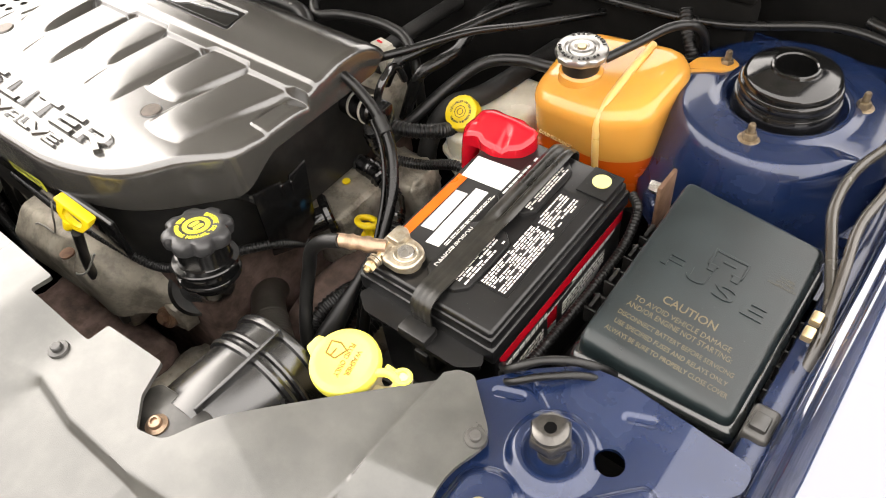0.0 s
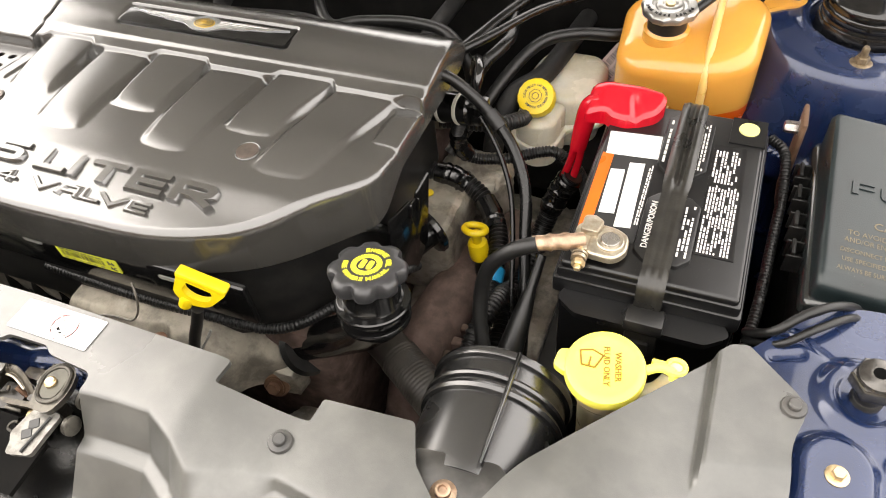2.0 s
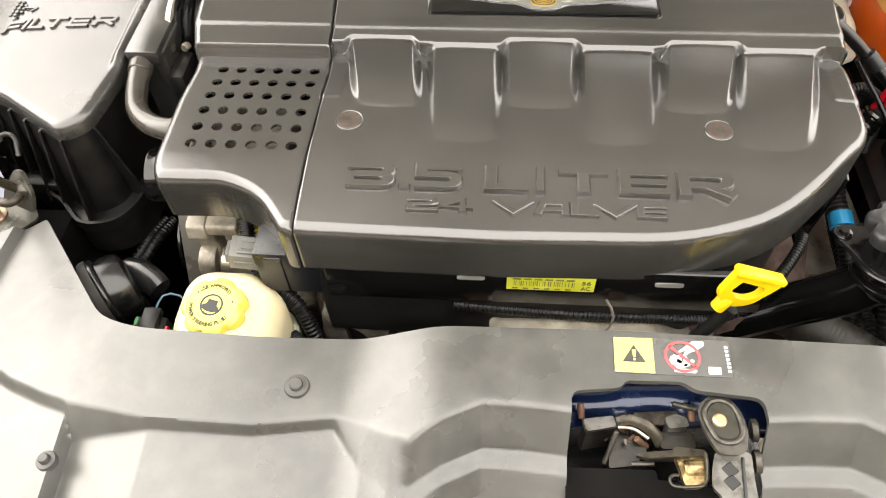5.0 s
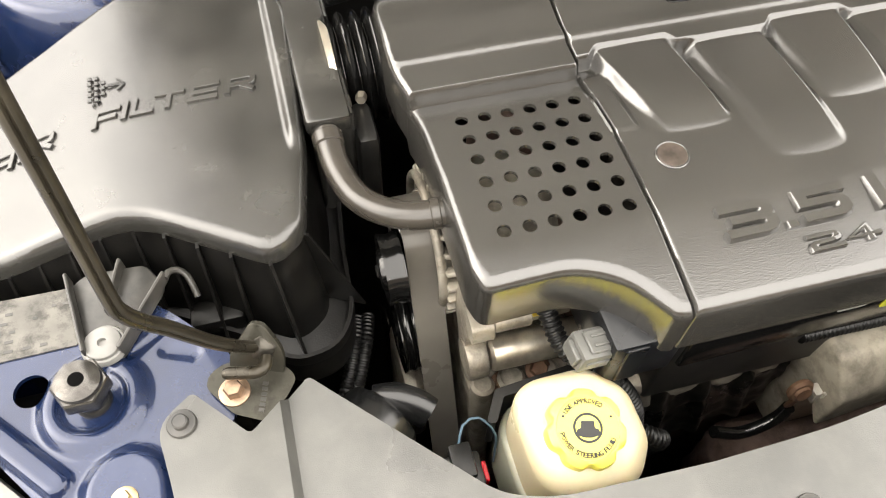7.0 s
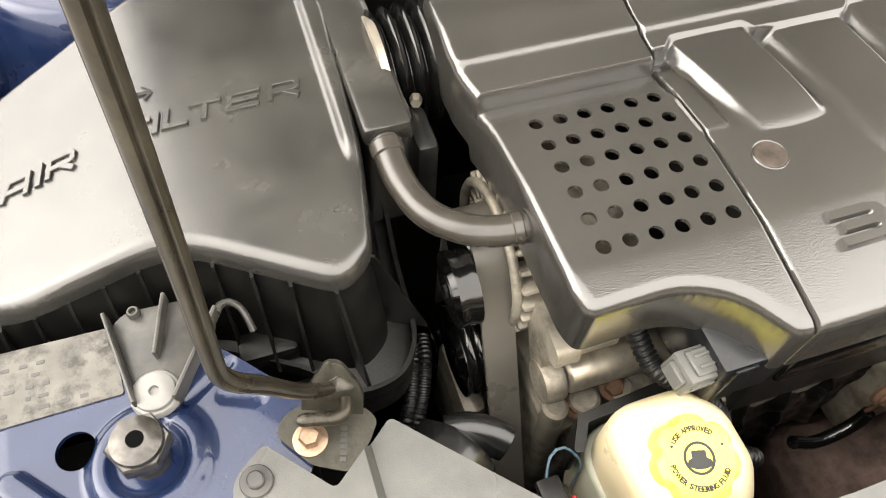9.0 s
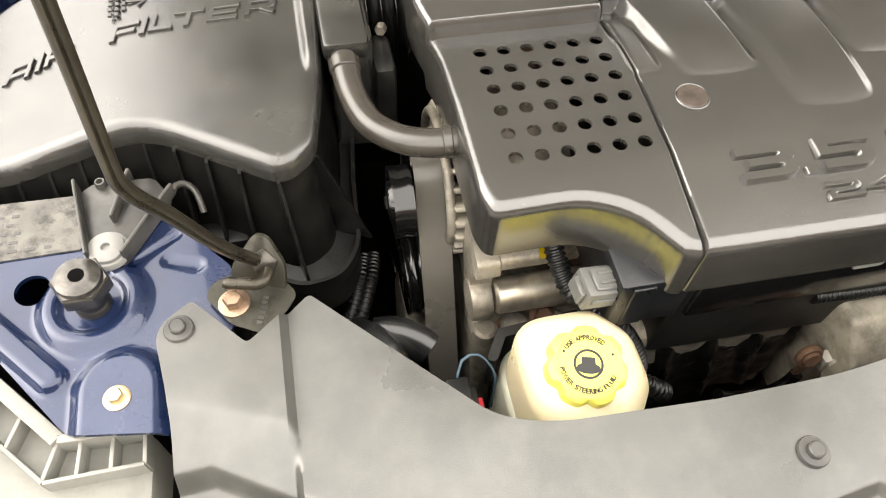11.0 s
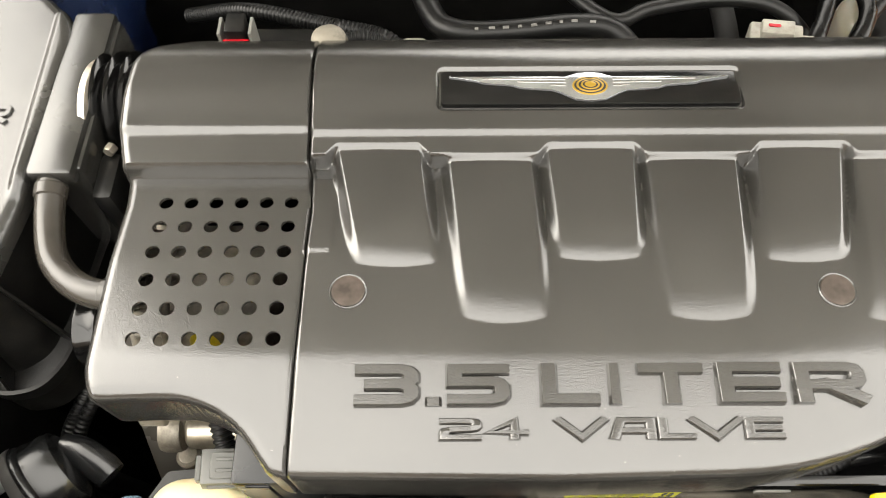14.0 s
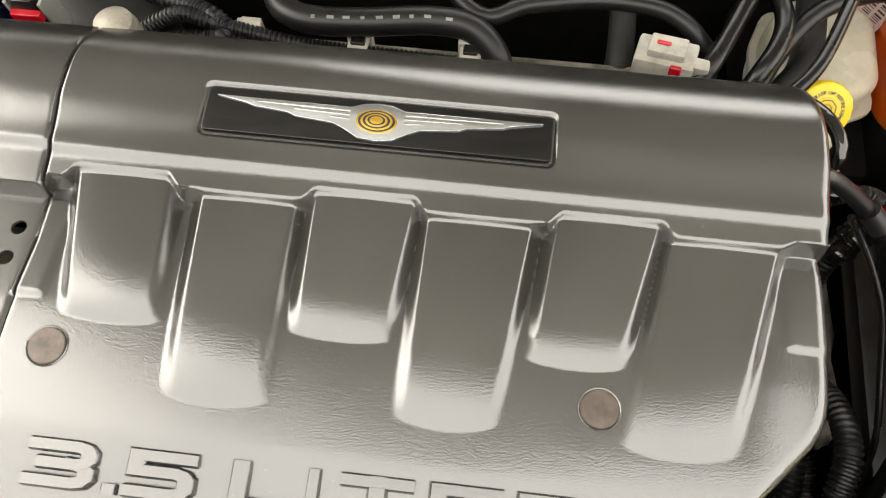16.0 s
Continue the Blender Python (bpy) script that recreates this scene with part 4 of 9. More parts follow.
for px_, py_ in ((-0.2450, 0.0605), (0.1015, 0.0595)):
    bm = bmesh.new()
    lathe(bm, [(0, 0.978), (0.0119, 0.978), (0.0119, 0.9866), (0.0113, 0.9872), (0, 0.9874)], 32, Matrix.Translation((px_, py_, 0)))
    pin = part("retaining_pin", bm, PIN, main_panel, "brownish round retaining pin")
    bm = bmesh.new()
    lathe(bm, [(0.0120, 0.980), (0.0134, 0.980), (0.0134, 0.9862), (0.0128, 0.9868), (0.0120, 0.9862)], 36, Matrix.Translation((px_, py_, 0)))
    part("collar", bm, COVER, pin)
tilt = Matrix.Translation((-0.059, 0.2335, 0.9988))
bm = bmesh.new()
slab(bm, rounded([(-0.1195, -0.0168), (0.1195, -0.0168), (0.1195, 0.0168), (-0.1195, 0.0168)], 0.003, 3), -0.004, 0.0012, 0.0006, tilt)
plate = part("emblem_plate", bm, GLOSS, main_panel, "glossy black emblem plate")
WING = [(-0.1130, 0.0102), (-0.0920, 0.0060), (-0.0860, 0.0038), (-0.0620, 0.0014), (-0.0560, -0.0012), (-0.0300, -0.0036), (-0.0220, -0.0072), (-0.0120, -0.0132), (0.0, -0.0146)]
wing = WING + [(-x, y) for x, y in WING[-2::-1]] + [(0.050, 0.0102), (0.0190, 0.0100), (0.0090, 0.0136), (0.0, 0.0145), (-0.0090, 0.0136), (-0.0190, 0.0100), (-0.050, 0.0102)]
bm = bmesh.new()
slab(bm, wing, 0.0008, 0.0026, 0.0005, tilt)
wings = part("emblem_wing", bm, CHROME, plate, "silver winged emblem shape")
for s_ in (-1, 1):
    for y0, x1 in ((0.0066, 0.086), (0.0034, 0.058), (0.0000, 0.032)):
        bm = bmesh.new()
        quad = [(s_ * 0.019, y0), (s_ * x1, y0 + 0.0008), (s_ * x1, y0 + 0.0016), (s_ * 0.019, y0 + 0.0012)]
        slab(bm, quad if s_ > 0 else quad[::-1], 0.0024, 0.0031, 0.0, tilt)
        part("feather_line", bm, STEEL, plate)
oval = Matrix.Translation((0, 0, 0)) @ tilt @ Matrix.Diagonal((1.42, 0.92, 1, 1))
for r_, z_, mt in ((0.0100, 0.0034, GOLD), (0.0090, 0.0037, INK), (0.0078, 0.0040, GOLD), (0.0066, 0.0043, INK), (0.0054, 0.0046, GOLD), (0.0044, 0.0048, INK), (0.0034, 0.0050, GOLD)):
    bm = bmesh.new()
    lathe(bm, [(0, 0.001), (r_, 0.001), (r_, z_ - 0.0003), (r_ - 0.0004, z_), (0, z_)], 30, oval)
    part("medallion_ring", bm, mt, plate)
bm = bmesh.new()
lathe(bm, [(0.006, -0.03), (0.017, -0.03), (0.0175, 0.0), (0.0150, 0.009), (0.008, 0.0135), (0, 0.0145)], 26, Matrix.Translation((-0.2785, 0.314, 0.966)))
single("seam_boss", bm, ALU, "dull metal boss behind the cover seam", "boss")
# ---------------------------------------------------------------- battery, its cables and hold-down
battery = thing("car_battery", (0.51, 0.185, 0.72), "black car battery with white label strips and a strap", "battery")
bm = bmesh.new()
box(bm, (0.428, 0.060, 0.72), (0.5952, 0.312, 0.889), 0.006, 2)
part("case", bm, BATTERY, battery)
bm = bmesh.new()
box(bm, (0.4225, 0.0545, 0.884), (0.5975, 0.3175, 0.907), 0.004, 2)
box(bm, (0.4255, 0.0575, 0.900), (0.5945, 0.3145, 0.9185), 0.004, 2)
box(bm, (0.4285, 0.0605, 0.910), (0.5915, 0.3115, 0.9255), 0.004, 3)
lid = part("lid", bm, BATTERY, battery)
# folding carrying ledges at both ends
for y0, y1 in ((0.032, 0.058), (0.314, 0.336)):
    bm = bmesh.new()
    slab(bm, rounded([(0.440, y1), (0.434, (y0 + y1) / 2), (0.452, y0), (0.570, y0), (0.588, (y0 + y1) / 2), (0.580, y1)] if y0 < 0.2 else
                     [(0.580, y0), (0.588, (y0 + y1) / 2), (0.570, y1), (0.452, y1), (0.434, (y0 + y1) / 2), (0.440, y0)], 0.003, 2)[::-1], 0.880, 0.8925, 0.003)
    part("ledge", bm, BATTERY, battery)


def vent(y0, y1, x0, x1):
    bm = bmesh.new()
    c = 0.011
    slab(bm, rounded([(x0 + c, y0), (x1 - c, y0), (x1, y0 + c), (x1, y1 - c), (x1 - c, y1), (x0 + c, y1), (x0, y1 - c), (x0, y0 + c)], 0.002, 2), 0.922, 0.9305, 0.002)
    return part("vent_cover", bm, BATTERY, battery)


vents = [vent(0.080, 0.172, 0.4905, 0.543), vent(0.202, 0.298, 0.4905, 0.540)]
bm = bmesh.new()
slab(bm, [(0.5435, 0.104), (0.580, 0.104), (0.5755, 0.262), (0.5435, 0.262)], 0.9245, 0.9262)
slab(bm, [(0.579, 0.268), (0.592, 0.268), (0.592, 0.310), (0.556, 0.310), (0.556, 0.268)], 0.9245, 0.9272)
part("warning_plate", bm, BATTERY, battery)


def stripe(name, quad, z0, z1, mat, parent, label=""):
    bm = bmesh.new()
    slab(bm, quad, z0, z1)
    return part(name, bm, mat, parent, label)


stripe("black_label", [(0.4315, 0.098), (0.4895, 0.1), (0.4895, 0.262), (0.4315, 0.258)], 0.9250, 0.9258, INK, battery)
stripe("white_label", [(0.4365, 0.2185), (0.4905, 0.2225), (0.4890, 0.2590), (0.4335, 0.2545)], 0.9258, 0.9264, LABEL_WHITE, battery, "blank white paper label")
stripe("orange_stripe", [(0.4335, 0.105), (0.4450, 0.107), (0.4450, 0.2185), (0.4330, 0.2195)], 0.9258, 0.9263, LABEL_ORANGE, battery, "orange label stripe")
stripe("white_strip", [(0.4480, 0.132), (0.4635, 0.134), (0.4610, 0.1980), (0.4465, 0.196)], 0.9258, 0.9265, LABEL_WHITE, battery, "blank white strip")
stripe("white_strip", [(0.4665, 0.117), (0.4825, 0.119), (0.4790, 0.2120), (0.4635, 0.210)], 0.9258, 0.9265, LABEL_WHITE, battery, "blank white strip")
bm = bmesh.new()
lathe(bm, [(0, 0.925), (0.0105, 0.925), (0.0105, 0.9286), (0.0100, 0.929), (0, 0.929)], 30, Matrix.Translation((0.574, 0.292, 0)))
part("round_dot", bm, DOT, battery, "pale yellow round sticker")
# warning print, too small to read: rows of white bars
rng = random.Random(4)


def print_bars(x0, x1, y0, y1, rows, z, parent, across=True, fill=0.62):
    bm = bmesh.new()
    pitch = (x1 - x0) / rows
    for k in range(rows):
        u, v = x0 + pitch * k, y0
        while v < y1 - 0.003:
            w = min(rng.uniform(0.002, 0.010), y1 - v)
            if rng.random() < 0.86:
                box(bm, (u, v, z), (u + pitch * fill, v + w, z + 0.0003))
            v += w + 0.0016
    return part("fine_print", bm, WHITE, parent, "rows of white print bars")


print_bars(0.546, 0.576, 0.107, 0.200, 10, 0.9262, battery, fill=0.54)
print_bars(0.546, 0.572, 0.204, 0.254, 8, 0.9262, battery, fill=0.54)
print_bars(0.518, 0.540, 0.092, 0.160, 6, 0.9305, vents[0], fill=0.54)
part("lettering", words("DANGER/POISON", 0.062, 0.0062, Matrix.Translation((0.4990, 0.126, 0.9306)) @ Matrix.Rotation(radians(90), 4, "Z"), 0.0004, 0.01), WHITE, vents[0], "white warning words")
print_bars(0.4945, 0.4985, 0.216, 0.284, 1, 0.9305, vents[1])
print_bars(0.518, 0.537, 0.212, 0.286, 6, 0.9305, vents[1], fill=0.54)
print_bars(0.4845, 0.4890, 0.125, 0.212, 2, 0.9258, battery)
# side label
stripe_bm = bmesh.new()
box(stripe_bm, (0.5952, 0.066, 0.740), (0.5960, 0.306, 0.8835))
side = part("side_label", stripe_bm, INK, battery)


def side_patch(name, y0, y1, z0, z1, mat, label="", slant=0.0):
    bm = bmesh.new()
    slab(bm, [(y0, z0), (y1, z0 + slant), (y1, z1 + slant), (y0, z1)], 0.0, 0.0005, 0.0, Matrix(((0, 0, 1, 0.5960), (1, 0, 0, 0), (0, 1, 0, 0), (0, 0, 0, 1))))
    return part(name, bm, mat, side, label)


side_patch("red_stripe", 0.066, 0.306, 0.8680, 0.8830, RED, "red band along the top of the label")
side_patch("dark_panel", 0.150, 0.200, 0.8605, 0.8675, RUBBER)
side_patch("red_square", 0.152, 0.170, 0.832, 0.856, RED)
side_patch("pale_square", 0.153, 0.169, 0.808, 0.829, LABEL_GREY)
side_patch("pale_patch", 0.076, 0.122, 0.801, 0.812, LABEL_GREY, "", 0.012)
side_patch("pale_patch", 0.196, 0.262, 0.808, 0.819, LABEL_GREY, "", 0.014)
for ya, yb, z, n_, hgt in ((0.074, 0.290, 0.852, 1, 0.0075), (0.078, 0.144, 0.816, 4, 0.0036), (0.182, 0.270, 0.824, 4, 0.0036)):
    for k in range(n_):
        bm, v = bmesh.new(), ya
        while v < yb:
            w = rng.uniform(0.004, 0.012)
            zz = z + 0.0062 * k + 0.05 * (v - ya)
            box(bm, (0.5958, v, zz), (0.5965, min(yb, v + w), zz + hgt))
            v += w + 0.002
        part("print_strip", bm, WHITE, side, "row of white print bars")
# rubber hold-down strap over the top
bm = bmesh.new()
path = [(0.318, 0.90), (0.3215, 0.921), (0.312, 0.9335), (0.28, 0.936), (0.10, 0.934), (0.066, 0.9345), (0.050, 0.926), (0.0475, 0.905), (0.0475, 0.850)]
pts = glide([(0.515, y, z) for y, z in path], 0.006)
prev = None
for p in pts:
    i = pts.index(p)
    d = (pts[min(i + 1, len(pts) - 1)] - pts[max(i - 1, 0)]).normalized()
    nrm = Vector((0, d.z, -d.y))
    if nrm.dot(Vector((0, -0.6, 1))) < 0:
        nrm = -nrm
    ring = []
    for k in range(13):
        xo = -0.0125 + 0.025 * k / 12
        far = float(smooth(0.165, 0.190, np.float64(p.y)) * smooth(0.318, 0.300, np.float64(p.y))) if p.z > 0.93 else 0.0
        rail = 0.0042 * math.sin(math.pi * k / 6 if k <= 6 else math.pi * (12 - k) / 6) - (0.0022 if 4 < k < 8 else 0.0)
        ring.append(bm.verts.new(p + Vector((xo * (1 + 0.12 * far), 0, 0)) + nrm * ((0.0014 if k in (2, 3, 6, 9, 10) else 0.0007) * (1 - far) + far * rail)))
    for k in range(12, -1, -1):
        ring.append(bm.verts.new(p + Vector((-0.0125 + 0.025 * k / 12, 0, 0)) - nrm * 0.0012))
    if prev:
        for k in range(26):
            bm.faces.new((prev[k], prev[(k + 1) % 26], ring[(k + 1) % 26], ring[k]))
    prev = ring
strap = single("battery_strap", bm, STRAP, "worn black rubber strap over the battery top", "strap")
bm = bmesh.new()
box(bm, (0.4975, 0.028, 0.886), (0.5335, 0.050, 0.902), 0.003)
box(bm, (0.4990, 0.040, 0.822), (0.5310, 0.060, 0.868), 0.004)
box(bm, (0.5060, 0.036, 0.835), (0.5240, 0.044, 0.858), 0.003)
part("buckle", bm, BLACK, strap)

# negative clamp
clamp = thing("negative_terminal_clamp", (0.463, 0.083, 0.925), "tarnished lead clamp on the battery post", "battery clamp")
bm = bmesh.new()
slab(bm, rounded([(0.4500, 0.0655), (0.4760, 0.0640), (0.4870, 0.0760), (0.4860, 0.0960), (0.4740, 0.1040), (0.4500, 0.1060)], 0.007, 4), 0.9320, 0.9400, 0.003, None, 3)
lathe(bm, [(0.0135, 0.9240), (0.0150, 0.9245), (0.0140, 0.9330)], 28, Matrix.Translation((0.4695, 0.0845, 0)))
part("clamp_body", bm, TARNISH, clamp)
bm = bmesh.new()
slab(bm, rounded([(0.4350, 0.0700), (0.4520, 0.0690), (0.4520, 0.1020), (0.4420, 0.1060), (0.4350, 0.0990)], 0.004, 3), 0.9300, 0.9390, 0.002)
slab(bm, rounded([(0.4400, 0.0880), (0.4570, 0.0870), (0.4600, 0.1040), (0.4500, 0.1100), (0.4400, 0.1070)], 0.003, 3), 0.9380, 0.9460, 0.002)
part("jaw", bm, TARNISH, clamp)
bm = bmesh.new()
lathe(bm, [(0, 0.938), (0.0094, 0.938), (0.0091, 0.9432), (0.0082, 0.9443), (0, 0.9443)], 28, Matrix.Translation((0.4695, 0.0845, 0)))
part("post_top", bm, STEEL, clamp, "bright worn battery post")
bm = bmesh.new()
lathe(bm, [(0.0100, 0.938), (0.0132, 0.938), (0.0130, 0.9418), (0.0120, 0.9425), (0.0100, 0.9418)], 28, Matrix.Translation((0.4695, 0.0845, 0)))
part("post_ring", bm, TARNISH, clamp)
bm = bmesh.new()
rod(bm, (0.4425, 0.108, 0.936), (0.4475, 0.046, 0.936), 0.0033, 14, 0.001)
part("clamp_bolt", bm, BRASS, clamp)
for y_, r_, h_ in ((0.0650, 0.0076, 0.0022), (0.0620, 0.0070, 0.0016), (0.0598, 0.0074, 0.0018)):
    bm = bmesh.new()
    lathe(bm, [(0.0034, 0), (r_, 0), (r_, h_), (0.0034, h_)], 20, frame_of((0.4460, y_, 0.936), (0.4465, y_ - 0.01, 0.936)))
    part("spring_washer", bm, TARNISH, clamp)
bm = bmesh.new()
hexbolt(bm, (0.4468, 0.0575, 0.936), (0.08, -1, 0), 0.0064, 0.006)
part("clamp_nut", bm, BRASS, clamp)
bm = bmesh.new()
sweep(bm, [(0.446, 0.080, 0.940), (0.432, 0.071, 0.943), (0.418, 0.061, 0.948), (0.404, 0.053, 0.950)], 0.0080, 14, 0.003, flat=0.66, bump=lambda u, q: q * (1.12 if 0.30 < u < 0.42 or 0.62 < u < 0.72 else 0.94))
part("cable_lug", bm, COPPER, clamp)
bm = bmesh.new()
sweep(bm, [(0.408, 0.054, 0.950), (0.388, 0.048, 0.942), (0.366, 0.044, 0.918), (0.356, 0.040, 0.885), (0.358, 0.022, 0.850), (0.372, -0.002, 0.815), (0.386, -0.012, 0.77), (0.39, -0.01, 0.6), (0.39, 0.0, 0.3)], 0.0078, 14, 0.007)
single("ground_cable", bm, RUBBER, "black rubber ground cable from the battery clamp", "cable")

# red boot over the positive post
boot = thing("positive_terminal_boot", (0.445, 0.285, 0.925), "red plastic boot over the positive battery post", "terminal boot")


def boot_height(x, y, d):
    """A ridge along the back with flat facets falling from it, and a crease across the front one."""
    z = 0.9520 - 0.36 * ramp(0.2985 - y, 0.002) - 0.55 * ramp(y - 0.3055, 0.002) - 0.45 * ramp(0.416 - x, 0.003) - 0.16 * ramp(x - 0.452, 0.003)
    z -= 0.0045 * smooth(0.009, 0.0, np.abs(x - 0.449 - (0.300 - y) * 0.25)) * smooth(0.303, 0.284, y)
    return z - 0.003 * smooth(0.0045, 0.0, d)


BOOT = rounded([(0.399, 0.268), (0.424, 0.270), (0.430, 0.265), (0.446, 0.2625), (0.462, 0.268), (0.478, 0.279), (0.485, 0.296), (0.480, 0.312), (0.466, 0.313), (0.458, 0.320), (0.436, 0.314), (0.418, 0.319), (0.401, 0.312)], 0.0065, 4)
part("hood_of_boot", sheet("boot", lambda x, y: inside(BOOT, x, y), boot_height, (0.395, 0.250), (0.490, 0.324), 0.0010, 0.0, 0.921), RED, boot, sharp=50)
bm = bmesh.new()
sweep(bm, [(0.416, 0.290, 0.934), (0.403, 0.289, 0.926), (0.397, 0.287, 0.900), (0.392, 0.286, 0.866)], 0.0135, 14, 0.005, bump=lambda u, q: q * (1.0 - 0.25 * u))
part("boot_neck", bm, RED, boot)
for k in (-1, 1):
    bm = bmesh.new()
    sweep(bm, [(0.391 + 0.004 * k, 0.292, 0.866), (0.388 + 0.005 * k, 0.291, 0.838), (0.380 + 0.006 * k, 0.288, 0.806), (0.368 + 0.006 * k, 0.282, 0.78)], 0.0048, 10, 0.006)
    part("red_cable", bm, RED, boot)

# ---------------------------------------------------------------- fuse box
fuse = thing("fuse_box", (0.728, 0.225, 0.80), "black fuse box with a textured lid and caution print", "fuse box")
bm = bmesh.new()
box(bm, (0.650, 0.108, 0.800), (0.808, 0.340, 0.878), 0.008, 2)
part("base", bm, BLACK, fuse)


FLID = rounded([(0.6535, 0.112), (0.8045, 0.118), (0.8035, 0.332), (0.6520, 0.336)], 0.010, 4)


def fuse_height(x, y, d):
    z = 0.9150 + (y - 0.115) * 0.103 - (x - 0.655) * 0.105
    z -= 0.004 * smooth(0.128, 0.112, y)
    R = 0.007
    q = np.clip(d, 0, R)
    return z - (R - np.sqrt(np.maximum(0, R * R - (R - q) ** 2)))


lid = part("lid", sheet("lid", lambda x, y: inside(FLID, x, y), fuse_height, (0.648, 0.106), (0.810, 0.340), 0.0024, 0.0, 0.880), FUSE, fuse)
bm = bmesh.new()
slab(bm, rounded([(0.6470, 0.105), (0.8110, 0.111), (0.8100, 0.339), (0.6460, 0.343)], 0.012, 3), 0.872, 0.8895, 0.0075, None, 4)
part("lid_rim", bm, RIMGLOSS, fuse)


def fz(x, y):
    return float(fuse_height(np.array([x]), np.array([y]), np.array([0.05]))[0])


def lid_words(text, x, y, w, h, mat, depth=0.0006, bold=0.0, label=""):
    m = on_surface(fuse_height, x, y, 0, -0.0002)
    return part("lettering", words(text, w, h, m, depth, bold), mat, lid, label)


for letter, lx, ly in (("F", 0.687, 0.2350), ("U", 0.7135, 0.2330), ("S", 0.7430, 0.2305), ("E", 0.7735, 0.2280)):
    lid_words(letter, lx, ly, 0.0205, 0.0160, FUSE, 0.0016, 0.008, "raised letter in the lid plastic")
for text, x, y, w, h in (("CAUTION", 0.7265, 0.1935, 0.0545, 0.0090), ("TO AVOID VEHICLE DAMAGE", 0.7255, 0.1795, 0.098, 0.0058), ("AND/OR ENGINE NOT STARTING:", 0.7265, 0.1705, 0.106, 0.0058),
                         ("DISCONNECT BATTERY BEFORE SERVICING", 0.7290, 0.1580, 0.116, 0.0050), ("USE SPECIFIED FUSES AND RELAYS ONLY", 0.7295, 0.1475, 0.113, 0.0050),
                         ("ALWAYS BE SURE TO PROPERLY CLOSE COVER", 0.7300, 0.1370, 0.122, 0.0050), ("TO OPEN", 0.7850, 0.2770, 0.014, 0.0030), ("LIFT THEN", 0.7850, 0.2722, 0.017, 0.0030),
                         ("SQUEEZE LATCH", 0.7835, 0.2672, 0.027, 0.0030)):
    lid_words(text, x, y, w, h, TAN if h > 0.004 else DIMTAN, 0.0005, 0.01 if h > 0.008 else 0.0, "faded tan print")
bm = bmesh.new()
z_ = fz(0.733, 0.262)
im = on_surface(fuse_height, 0.733, 0.262, 0, -0.0004)
for a, b in (((-0.018, 0.008), (0.018, 0.0105)), ((-0.018, -0.0105), (-0.0155, 0.0105)), ((0.0155, -0.0105), (0.018, 0.0105)), ((-0.018, -0.0105), (-0.0065, -0.008)), ((0.0065, -0.0105), (0.018, -0.008)),
             ((-0.016, -0.0165), (-0.0085, -0.0095)), ((0.0085, -0.0165), (0.016, -0.0095)), ((-0.006, -0.001), (0.007, 0.001))):
    box(bm, (a[0], a[1], 0), (b[0], b[1], 0.0018), 0.0005, 1, im)
part("raised_icon", bm, FUSE, lid, "raised fuse pictogram")
# snap catches down both long sides
for x_, ys in ((0.647, (0.175, 0.215, 0.255, 0.29)), (0.811, (0.165, 0.215, 0.255))):
    for y_ in ys:
        bm = bmesh.new()
        s_ = 1 if x_ > 0.7 else -1
        box(bm, (x_, y_ - 0.010, 0.862), (x_ + s_ * 0.012, y_ + 0.010, 0.872), 0.001)
        box(bm, (x_ + s_ * 0.008, y_ - 0.010, 0.862), (x_ + s_ * 0.012, y_ + 0.010, 0.890), 0.001)
        for k in (-1, 1):
            box(bm, (x_, y_ + k * 0.010 - 0.0012, 0.862), (x_ + s_ * 0.016, y_ + k * 0.010 + 0.0012, 0.886), 0.0006, 1)
        part("catch", bm, BLACK, fuse)

bm = bmesh.new()
box(bm, (0.8125, 0.112, 0.876), (0.836, 0.148, 0.9075), 0.005, 3)
box(bm, (0.8155, 0.118, 0.904), (0.831, 0.136, 0.913), 0.003, 2)
part("mounting_foot", bm, GREYARM, fuse, "dull grey plastic mounting foot")

# ---------------------------------------------------------------- coolant tank
tank = thing("coolant_tank", (0.48, 0.45, 0.78), "amber plastic coolant tank with orange coolant in it", "coolant tank")


def tank_ring(z, grow=0.0):
    """The tank's outline at a height."""
    u = np.clip((z - 0.78) / 0.16, 0, 1)
    front = 0.395 - 0.010 * u
    g = grow
    return rounded([(0.405 - g, front + 0.026 - g), (0.427 - g, front - g), (0.500, front - 0.008 - g), (0.530, front - 0.006 - g), (0.572 + g, front + 0.020 - g), (0.578 + g, 0.50 + g), (0.555 + g, 0.530 + g),
                    (0.418 - g, 0.530 + g), (0.399 - g, 0.505 + g)], 0.022, 4)


